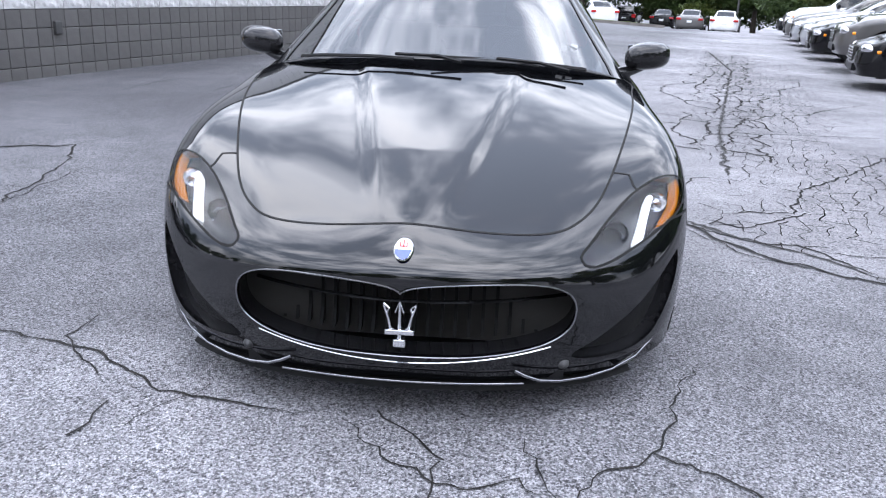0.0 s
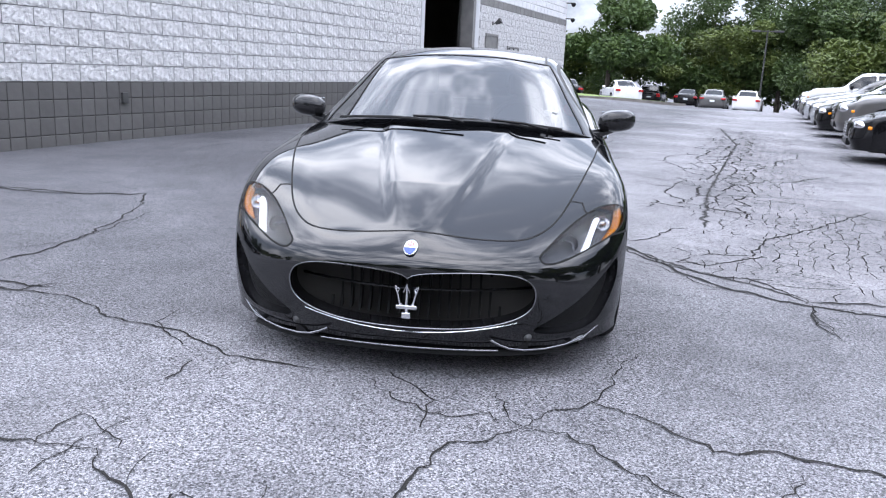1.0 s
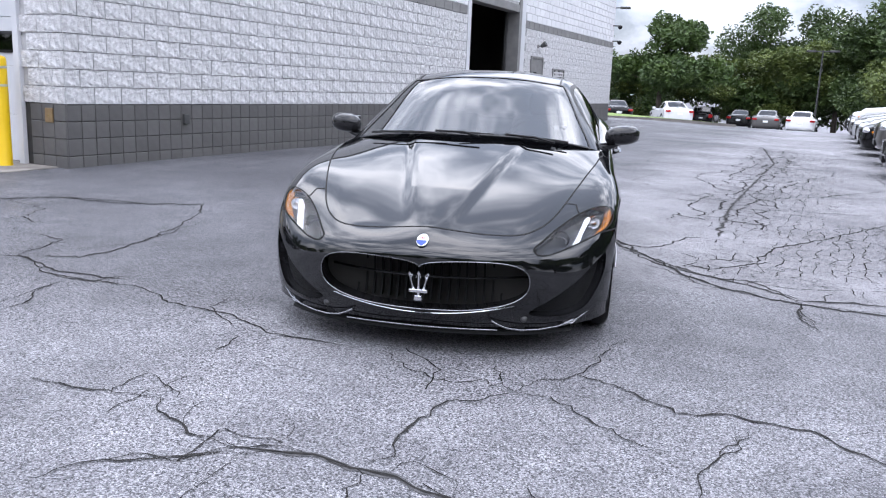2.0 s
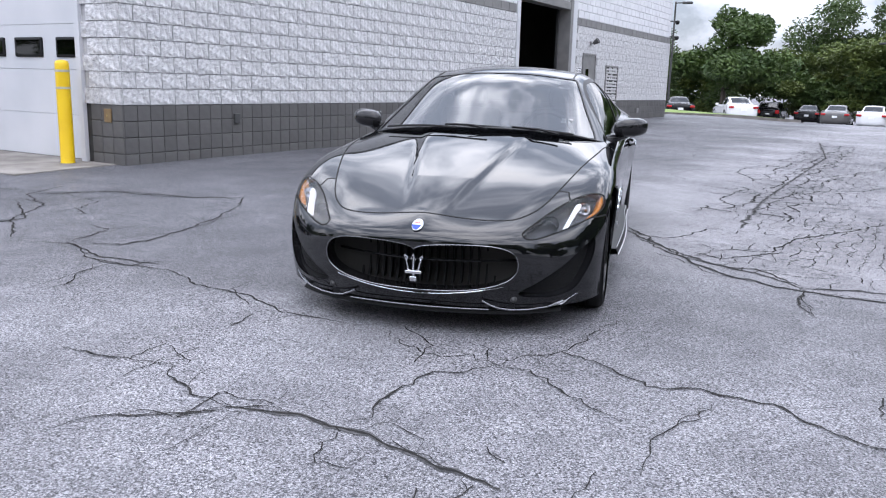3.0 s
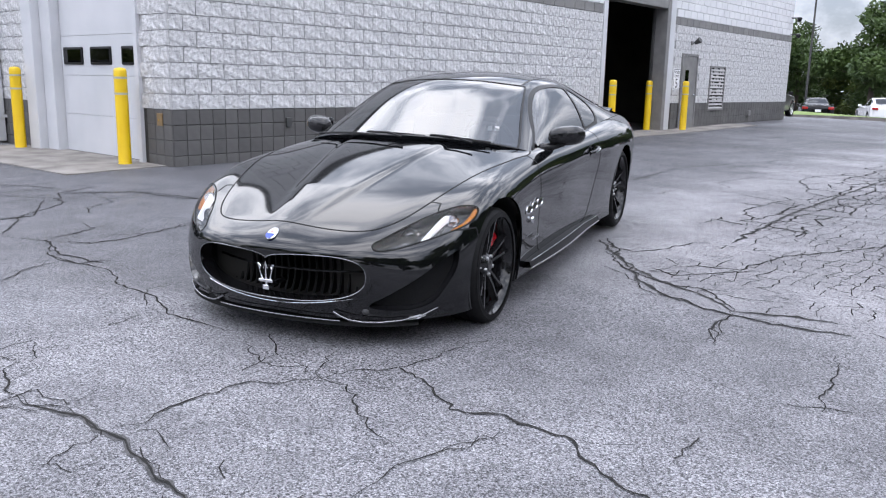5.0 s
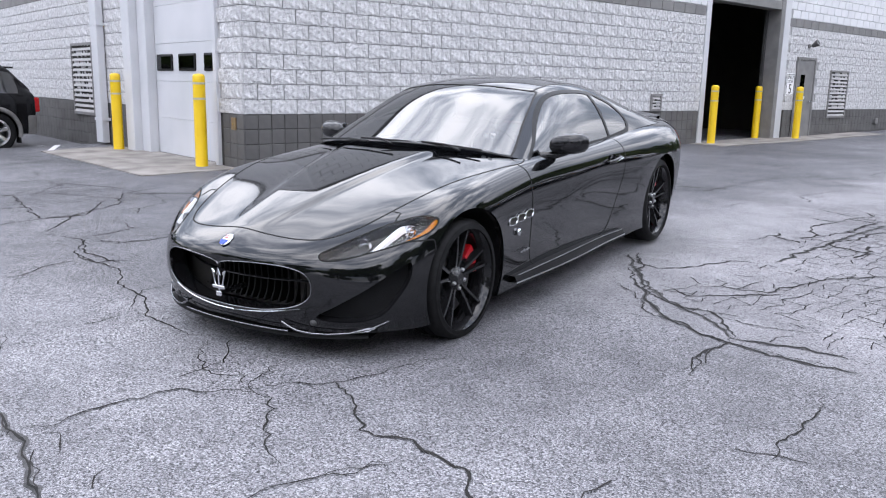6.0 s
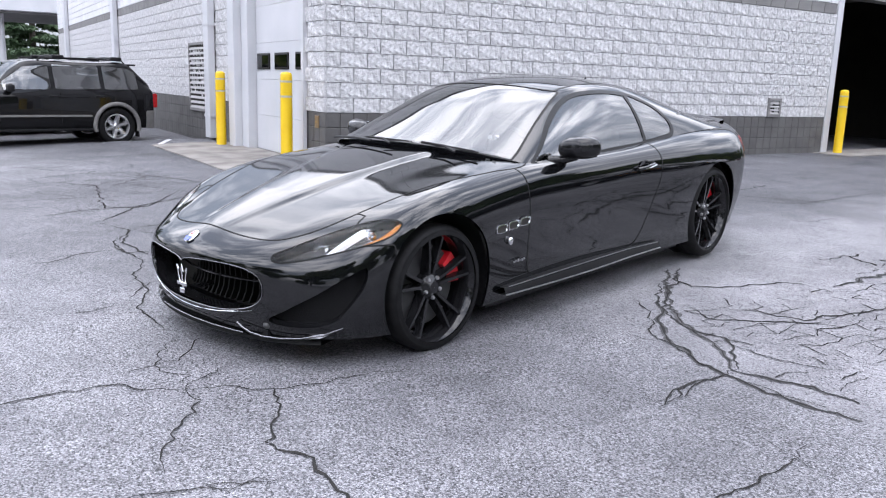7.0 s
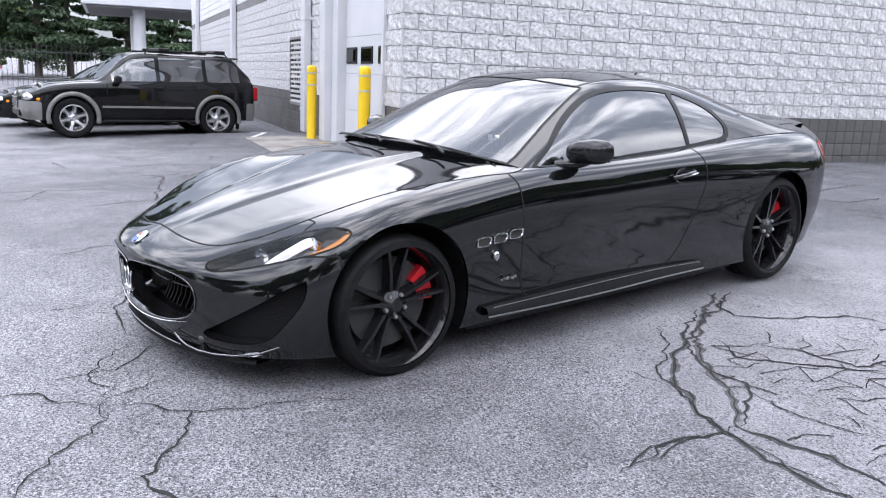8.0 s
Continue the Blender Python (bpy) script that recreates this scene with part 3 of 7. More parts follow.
def big_door():
    ob = thing("service_door_frame", pose(WX, BIG0, 0), "grey and white steel frame of a large open service door", "door frame", kind="structure")
    w = BIG1 - BIG0
    part("jamb", boxes((-0.3, -0.16, 0, 0.025, 0.02, BIGT + 0.02), bevel=0.008), WHITE_PAINT, ob, "white steel jamb")
    part("jamb", boxes((-0.34, w - 0.02, 0, 0.03, w + 0.16, 5.15), bevel=0.008), GREY_STEEL, ob, "grey steel jamb")
    part("jamb_cover", boxes((-0.1, w + 0.162, 0, 0.034, w + 0.45, 5.15), bevel=0.008), WHITE_PAINT, ob, "white steel cover strip")
    part("head", boxes((-0.3, 0.02, BIGT - 0.08, 0.02, w - 0.02, BIGT + 0.12), bevel=0.01), GREY_STEEL, ob)
    part("track", boxes((-0.36, w - 0.1, 0.1, -0.3, w - 0.03, BIGT)), DARK_STEEL, ob)
    part("rolled_door", boxes((-3.2, 0.1, BIGT + 0.15, -0.4, w - 0.1, BIGT + 0.22)), DARK_STEEL, ob)
    return ob


big_door()
hl = thing("hall_lamp", pose(WX - 2.4, BIG0 + 0.6, 3.9), "lit long strip lamp hanging in the dark workshop", "lamp")
part("lamp_body", boxes((-0.06, -0.5, 0, 0.06, 0.5, 0.07)), DARK_STEEL, hl)
part("lamp_tube", boxes((-0.04, -0.48, -0.03, 0.04, 0.48, -0.002)), mat("lamp_light", (1, 0.98, 0.94), 0.5, emit=2.5), hl)
for q in (-0.34, 0.34):
    part("hanger", boxes((-0.01, q - 0.01, 0.07, 0.01, q + 0.01, 0.9)), DARK_STEEL, hl)


def garage_door():
    ob = thing("sectional_door", pose(GAR0, WY, 0.05), "white closed sectional garage door with small dark windows", "garage door", kind="structure")
    w, h = GAR1 - GAR0, GART
    k = 5
    for i in range(k):
        z0, z1 = i * (h / k) + 0.016, (i + 1) * (h / k) + 0.012
        bm = boxes((0.06, 0.12, z0, w - 0.03, 0.16, z1), bevel=0.004)
        pn = part("panel", bm, WHITE_PAINT, ob)
        if i == 2:
            for c in (0.46, 1.32, 2.24):
                wd = part("window", boxes((c - 0.31, 0.1, z0 + 0.16, c + 0.31, 0.125, z0 + 0.42), bevel=0.02), SATIN_BLACK, pn, "black rubber window surround")
                part("pane", boxes((c - 0.265, 0.094, z0 + 0.195, c + 0.265, 0.104, z0 + 0.385)), GLASS_DARK, pn, "dark glass pane")
    part("bottom_seal", boxes((0.06, 0.11, -0.03, w - 0.03, 0.16, 0.03)), RUBBER, ob)
    part("jamb", boxes((w - 0.045, -0.045, -0.05, w + 0.05, 0.3, h + 0.02), bevel=0.006), WHITE_PAINT, ob)
    part("jamb", boxes((-0.30, -0.03, -0.05, 0.05, 0.3, 5.1), bevel=0.01), WHITE_PAINT, ob, "white painted steel column")
    part("column", boxes((-0.66, -0.16, -0.05, -0.31, 0.05, 5.1), bevel=0.012), WHITE_PAINT, ob, "white painted steel column")
    return ob


garage_door()


def apron(name, x0, y0, x1, y1):
    n = 8
    vs, fs = [], []
    for i in range(n + 1):
        for j in range(n + 1):
            x, y = x0 + (x1 - x0) * i / n, y0 + (y1 - y0) * j / n
            vs.append((x, y, ground_z(x, y) + 0.012))
    for i in range(n):
        for j in range(n):
            a = i * (n + 1) + j
            fs.append((a, a + n + 1, a + n + 2, a + 1))
    edge = [i * (n + 1) for i in range(n + 1)] + [n * (n + 1) + j for j in range(1, n + 1)]
    o = len(vs)
    vs += [(vs[e][0], vs[e][1], vs[e][2] - 0.1) for e in edge]
    fs += [(edge[i], o + i, o + i + 1, edge[i + 1]) for i in range(len(edge) - 1)]
    return tagged(new(name, mesh_of(name, vs, fs, CONCRETE)), "worn pale concrete apron before a door", "apron", kind="structure")


apron("apron_side", -10.6, 1.7, -6.05, WY + 0.2)
apron("apron_big", WX - 0.3, 13.9, -5.0, 22.4)


def bollard(x, y, h=1.29, r=0.085):
    z = ground_z(x, y) + 0.012
    ob = thing("bollard", pose(x, y, z), "yellow plastic-sleeved steel bollard with two grey bands", "bollard", "bollards by the doors")
    prof = [(0.0, h), (r * 0.45, h - 0.004), (r * 0.85, h - 0.016), (r, h - 0.045), (r, h - 0.1), (r * 1.015, 0.012), (r * 1.06, 0.0)]
    part_data("sleeve", *lathe(prof[::-1], 32), YELLOW, ob)
    for z0 in (h - 0.135, h - 0.345):
        part_data("band", *lathe([(r + 0.0005, z0 - 0.014), (r + 0.003, z0 - 0.014), (r + 0.003, z0 + 0.014), (r + 0.0005, z0 + 0.014)], 32), GREY_TAPE, ob, "faded grey reflective tape")
    return ob


for bx, by in ((-6.62, 2.78), (-10.0, 2.80), (-5.65, 14.45), (-5.5, 18.12), (-6.15, 17.3)):
    bollard(bx, by)


def louvre(name, m, w, h, n, label):
    """A louvred vent; local x along the wall, y out of it."""
    ob = thing(name, m, label, "vent", kind="structure")
    part("frame", boxes((0, 0, 0, 0.05, 0.035, h), (w - 0.05, 0, 0, w, 0.035, h), (0.05, 0, h - 0.05, w - 0.05, 0.035, h), (0.05, 0, 0, w - 0.05, 0.035, 0.05)), GREY_STEEL, ob)
    part("backing", boxes((0.05, 0.001, 0.05, w - 0.05, 0.006, h - 0.05)), BLACK_IN, ob)
    step = (h - 0.1) / n
    for i in range(n):
        z = 0.05 + i * step
        bm = bmesh.new()
        vs = [bm.verts.new(p) for p in ((0.05, 0.03, z), (w - 0.05, 0.03, z), (w - 0.05, 0.008, z + step * 0.5), (0.05, 0.008, z + step * 0.5),
                                        (0.05, 0.034, z + 0.006), (w - 0.05, 0.034, z + 0.006), (w - 0.05, 0.012, z + step * 0.5 + 0.006), (0.05, 0.012, z + step * 0.5 + 0.006))]
        for f in ((0, 1, 2, 3), (7, 6, 5, 4), (0, 4, 5, 1), (1, 5, 6, 2), (2, 6, 7, 3), (3, 7, 4, 0)):
            bm.faces.new([vs[q] for q in f])
        part("slat", bm, SLAT, ob)
    return ob


LONG = lambda y, z: pose(WX + 0.006, y, z, 0, 0, -90)     # local x runs to -y, local y out of the wall
louvre("louvre_1", pose(-11.86, WY - 0.006, 0.56, 0, 0, 180), 1.25, 1.37, 13, "grey steel wall louvre in the side wall")
louvre("louvre_2", LONG(21.6, 0.6), 1.12, 1.28, 12, "grey steel wall louvre in the long wall")
louvre("louvre_3", LONG(12.72, 0.82), 0.38, 0.36, 4, "small grey wall vent")


def service_door():
    ob = thing("door_1", LONG(19.5, 0.1), "grey steel personnel door with a small window and paper notices", "door", kind="structure")
    part("frame", boxes((-0.06, 0, 0, 0, 0.04, 2.0), (0.9, 0, 0, 0.96, 0.04, 2.0), (-0.06, 0, 2.0, 0.96, 0.04, 2.06)), GREY_STEEL, ob)
    part("leaf", boxes((0.004, 0, 0.01, 0.896, 0.025, 1.995), bevel=0.004), GREY_STEEL, ob)
    part("window", boxes((0.5, 0.026, 1.18, 0.72, 0.032, 1.62)), GLASS_DARK, ob)
    part("handle", boxes((0.08, 0.026, 0.92, 0.2, 0.075, 0.96), bevel=0.01), CHROME, ob)
    part("notice", boxes((0.42, 0.0265, 1.0, 0.8, 0.029, 1.08)), WHITE_PLASTIC, ob)
    part("notice", boxes((0.52, 0.0265, 0.74, 0.66, 0.029, 0.86)), WHITE_PLASTIC, ob)
    return ob


service_door()


def text_bar(body, size, parent, m, material, label=""):
    cu = bpy.data.curves.new("lettering", "FONT")
    cu.body, cu.size, cu.extrude, cu.align_x = body, size, 0.001, "CENTER"
    ob = new("lettering", cu)
    dg = bpy.context.evaluated_depsgraph_get()
    me = bpy.data.meshes.new_from_object(ob.evaluated_get(dg))
    bpy.data.objects.remove(ob)
    me.materials.clear()
    me.materials.append(material)
    t = new("lettering", me)
    t.parent, t.matrix_basis = parent, m
    return tagged(t, label)


sg = thing("speed_sign", LONG(18.5, 1.18), "white speed limit five sign with black lettering", "sign")
part("plate", boxes((0, 0, 0, 0.42, 0.012, 0.56), bevel=0.004), WHITE_PLASTIC, sg)
part("border", boxes((0.015, 0.0125, 0.015, 0.03, 0.0145, 0.545), (0.39, 0.0125, 0.015, 0.405, 0.0145, 0.545), (0.03, 0.0125, 0.53, 0.39, 0.0145, 0.545), (0.03, 0.0125, 0.015, 0.39, 0.0145, 0.03)), SATIN_BLACK, sg)
for word, s, z in (("SPEED", 0.11, 0.43), ("LIMIT", 0.11, 0.33), ("5", 0.34, 0.06)):
    text_bar(word, s, sg, pose(0.21, 0.0135, z, 90, 0, 180), SATIN_BLACK)


def wall_lamp(y, z):
    ob = thing("wall_lamp", LONG(y, z), "small grey outdoor flood lamp on the wall", "lamp")
    part("bracket", boxes((-0.05, 0, -0.05, 0.05, 0.03, 0.05), (-0.015, 0.03, -0.015, 0.015, 0.1, 0.015)), GREY_STEEL, ob)
    v, f = lathe([(0.0, 0.0), (0.045, 0.0), (0.06, 0.06), (0.085, 0.16), (0.08, 0.17), (0.0, 0.15)], 20)
    part_data("head", [Vector(p) @ Matrix.Rotation(radians(60), 3, "X") + Vector((0, 0.1, 0)) for p in v], f, DARK_STEEL, ob)
    return ob


wall_lamp(19.1, 2.45)


def dome_camera(y, z):
    ob = thing("security_camera", LONG(y, z), "dark dome camera on a wall arm", "camera")
    part("arm", boxes((-0.03, 0, 0.06, 0.03, 0.26, 0.1), bevel=0.008), DARK_STEEL, ob)
    part_data("dome", [Vector(p) + Vector((0, 0.26, 0.05)) for p in lathe([(0, -0.1), (0.05, -0.085), (0.08, -0.03), (0.085, 0.02), (0.06, 0.05), (0, 0.06)], 18)[0]],
              lathe([(0, -0.1), (0.05, -0.085), (0.08, -0.03), (0.085, 0.02), (0.06, 0.05), (0, 0.06)], 18)[1], GLOSS_BLACK, ob)


dome_camera(27.15, 3.6)
dome_camera(27.2, 3.05)
pl = thing("wall_box", pose(-6.08, WY - 0.004, 0.6, 0, 0, 180), "small bronze electric box on the grey base", "electric box")
part("cover", boxes((0, 0, 0, 0.13, 0.02, 0.17), bevel=0.005), BRONZE, pl)
part("latch", boxes((0.06, 0.021, 0.07, 0.072, 0.026, 0.095)), CHROME, pl)
ob2 = thing("wall_outlet", LONG(5.05, 0.55), "small grey outlet box on the grey base", "outlet")
part("cover", boxes((0, 0, 0, 0.1, 0.04, 0.14), bevel=0.006), DARK_STEEL, ob2)
ob3 = thing("wall_outlet", LONG(23.9, 0.4), "grey outlet box with a hose tap on the base", "outlet")
part("cover", boxes((0, 0, 0, 0.2, 0.06, 0.16), bevel=0.006), GREY_STEEL, ob3)


def downspout(x, w=0.16):
    ob = thing("downspout", pose(x, WY, 0), "white painted square rain pipe on the side wall", "rain pipe")
    part("pipe", boxes((-w / 2, -0.16, 0.1, w / 2, -0.03, 5.1), bevel=0.012), WHITE_PAINT, ob)
    for z in (0.5, 2.2, 4.5):
        part("clip", boxes((-w / 2 - 0.03, -0.165, z, w / 2 + 0.03, 0.0, z + 0.05)), WHITE_PAINT, ob)


downspout(-11.3, 0.34)
downspout(-21.4, 0.4)
downspout(-32.5, 0.5)


# ---- smooth lofted bodies, cut into panels ----
def c2(points, n):
    """A smooth curve through an array of points (K, ..., 3), by mean chord length, sampled n times."""
    P = np.asarray(points, float)
    K = len(P)
    flat = P.reshape(K, -1, 3)
    d = np.sqrt(((flat[1:] - flat[:-1]) ** 2).sum(-1)).mean(1) ** 0.7
    t = np.concatenate(([0], np.cumsum(d)))
    h = np.diff(t)
    A, R = np.eye(K), np.zeros((K, flat.shape[1] * 3))
    F = flat.reshape(K, -1)
    for i in range(1, K - 1):
        A[i, i - 1:i + 2] = h[i - 1], 2 * (h[i - 1] + h[i]), h[i]
        R[i] = 6 * ((F[i + 1] - F[i]) / h[i] - (F[i] - F[i - 1]) / h[i - 1])
    M = np.linalg.solve(A, R)
    return t, h, F, M, P.shape


def sample(curve, ts):
    t, h, F, M, shape = curve
    out = []
    for s in ts:
        i = min(len(h) - 1, max(0, int(np.searchsorted(t, s) - 1)))
        a, b = t[i + 1] - s, s - t[i]
        out.append((M[i] * a ** 3 + M[i + 1] * b ** 3) / (6 * h[i]) + (F[i] / h[i] - M[i] * h[i] / 6) * a + (F[i + 1] / h[i] - M[i + 1] * h[i] / 6) * b)
    return np.array(out).reshape(len(ts), *shape[1:])


def mirror(a):
    return a * np.array([-1, 1, 1])


def dense(net, ni, nj, ends=(True, True), top=True):
    """A fine grid over a net of points [row][point]; ends and top say which rims lie on the middle plane."""
    N = np.asarray(net, float)
    lo = hi = 0
    rows = [N]
    if ends[0]:
        rows.insert(0, mirror(N[2:0:-1]))
        lo = 2
    if ends[1]:
        rows.append(mirror(N[-2:-4:-1]))
        hi = 2
    N = np.concatenate(rows)
    c = N.shape[1]
    if top:
        N = np.concatenate([N, mirror(N[:, -2:-4:-1])], axis=1)
    cur = c2(N.transpose(1, 0, 2), 0)
    G = sample(cur, np.linspace(cur[0][0], cur[0][c - 1], nj)).transpose(1, 0, 2)
    cur = c2(G, 0)
    return sample(cur, np.linspace(cur[0][lo], cur[0][len(N) - 1 - hi], ni))


def loop2(points, n=6):
    """A closed smooth outline in the plane through the points."""
    P = np.array(points, float)
    out = []
    for i in range(len(P)):
        a, b, c, d = P[i - 1], P[i], P[(i + 1) % len(P)], P[(i + 2) % len(P)]
        for k in range(n):
            t = k / n
            out.append(0.5 * (2 * b + (c - a) * t + (2 * a - 5 * b + 4 * c - d) * t * t + (3 * b - a - 3 * c + d) * t ** 3))
    return np.array(out)


def inside(outline, u, v):
    """Signed distance to a closed outline, negative inside."""
    q = np.stack([u, v], -1)
    a, b = outline, np.roll(outline, -1, 0)
    d2 = np.full(len(q), 1e9)
    wind = np.zeros(len(q), bool)
    for s, e in zip(a, b):
        w = e - s
        t = np.clip(((q - s) @ w) / max(1e-12, w @ w), 0, 1)
        d2 = np.minimum(d2, ((q - s - t[:, None] * w) ** 2).sum(-1))
        cr = (s[1] > q[:, 1]) != (e[1] > q[:, 1])
        with np.errstate(divide="ignore", invalid="ignore"):
            xx = s[0] + (q[:, 1] - s[1]) / (e[1] - s[1]) * w[0]
        wind ^= cr & (q[:, 0] < xx)
    return np.sqrt(d2) * np.where(wind, -1, 1)


def carve(G, regions):
    """Cuts a grid along the rims of regions (name, signed function of points). Gives points, normals, and faces by region."""
    ni, nj = G.shape[:2]
    du, dv = np.gradient(G, axis=0), np.gradient(G, axis=1)
    N = np.cross(du, dv)
    N /= np.linalg.norm(N, axis=-1, keepdims=True) + 1e-12
    V, N = G.reshape(-1, 3).copy(), N.reshape(-1, 3)
    moved = np.zeros(len(V), bool)
    ids = np.arange(ni * nj).reshape(ni, nj)
    A = np.concatenate([ids[:-1].ravel(), ids[:, :-1].ravel()])
    B = np.concatenate([ids[1:].ravel(), ids[:, 1:].ravel()])
    for name, f in regions:
        val = f(V)
        for k in np.nonzero(val[A] * val[B] < 0)[0]:
            a, b = A[k], B[k]
            if val[a] * val[b] >= 0:
                continue
            t = val[a] / (val[a] - val[b])
            v = a if t < 0.5 else b
            if moved[v]:
                v = b if v == a else a
                if moved[v]:
                    continue
            V[v] = V[a] + (V[b] - V[a]) * t
            moved[v], val[v] = True, 0
    faces = []
    for i in range(ni - 1):
        for j in range(nj - 1):
            q = (ids[i, j], ids[i + 1, j], ids[i + 1, j + 1], ids[i, j + 1])
            if moved[q[0]] and moved[q[2]]:
                faces += [(q[0], q[1], q[2]), (q[0], q[2], q[3])]
            elif moved[q[1]] and moved[q[3]]:
                faces += [(q[0], q[1], q[3]), (q[1], q[2], q[3])]
            else:
                faces.append(q)
    mid = np.array([V[list(f)].mean(0) for f in faces])
    owner = np.full(len(faces), -1)
    for k, (name, f) in enumerate(regions):
        owner[(owner < 0) & (f(mid) < 0)] = k
    out = {"": []}
    for k, (name, f) in enumerate(regions):
        out.setdefault(name, [])
    for f, o in zip(faces, owner):
        out["" if o < 0 else regions[o][0]].append(f)
    return V, N, out


def rim(faces):
    """The open edges of a set of faces."""
    seen = {}
    for f in faces:
        for a, b in zip(f, f[1:] + f[:1]):
            key = (min(a, b), max(a, b))
            seen[key] = seen.get(key, 0) + 1
    return [k for k, n in seen.items() if n == 1]


def chains(edges):
    """Joins edges into paths."""
    link = {}
    for a, b in edges:
        link.setdefault(a, []).append(b)
        link.setdefault(b, []).append(a)
    left, out = {tuple(sorted(e)) for e in edges}, []
    starts = [v for v in link if len(link[v]) == 1] + list(link)
    for s in starts:
        while True:
            nxt = [w for w in link[s] if tuple(sorted((s, w))) in left]
            if not nxt:
                break
            path, cur = [s], s
            while True:
                nxt = [w for w in link[cur] if tuple(sorted((cur, w))) in left]
                if not nxt:
                    break
                left.discard(tuple(sorted((cur, nxt[0]))))
                cur = nxt[0]
                path.append(cur)
            out.append(path)
    return out


def panel(V, N, faces, sides, depth=0.012, shift=0.0):
    """Points and faces of a panel with turned-in rims, on the sides asked for (1 left, -1 right)."""
    vs, fs = [], []
    for s in sides:
        use = sorted({i for f in faces for i in f})
        at = {v: len(vs) + k for k, v in enumerate(use)}
        flipx = np.array([s, 1, 1])
        vs += [tuple((V[i] + N[i] * shift) * flipx) for i in use]
        fs += [tuple(at[i] for i in (f if s > 0 else f[::-1])) for f in faces]
        if depth:
            for a, b in rim(faces):
                if abs(V[a][0]) < 1e-4 and abs(V[b][0]) < 1e-4:
                    continue
                o = len(vs)
                vs += [tuple((V[a] + N[a] * (shift - depth)) * flipx), tuple((V[b] + N[b] * (shift - depth)) * flipx)]
                fs.append((at[a], at[b], o + 1, o))
    return vs, fs


def weld(name, vs, fs, material, parent, label="", smooth=True):
    """A part whose doubled points are joined and whose faces look outward."""
    bm = bmesh.new()
    pts = [bm.verts.new(v) for v in vs]
    for f in fs:
        if len(set(f)) == len(f):
            try:
                bm.faces.new([pts[i] for i in f])
            except ValueError:
                pass
    bmesh.ops.remove_doubles(bm, verts=bm.verts, dist=0.0004)
    ob = part(name, bm, material, parent, label)
    me = ob.data
    me.polygons.foreach_set("use_smooth", [smooth] * len(me.polygons))
    me.set_sharp_from_angle(angle=radians(40))
    return ob


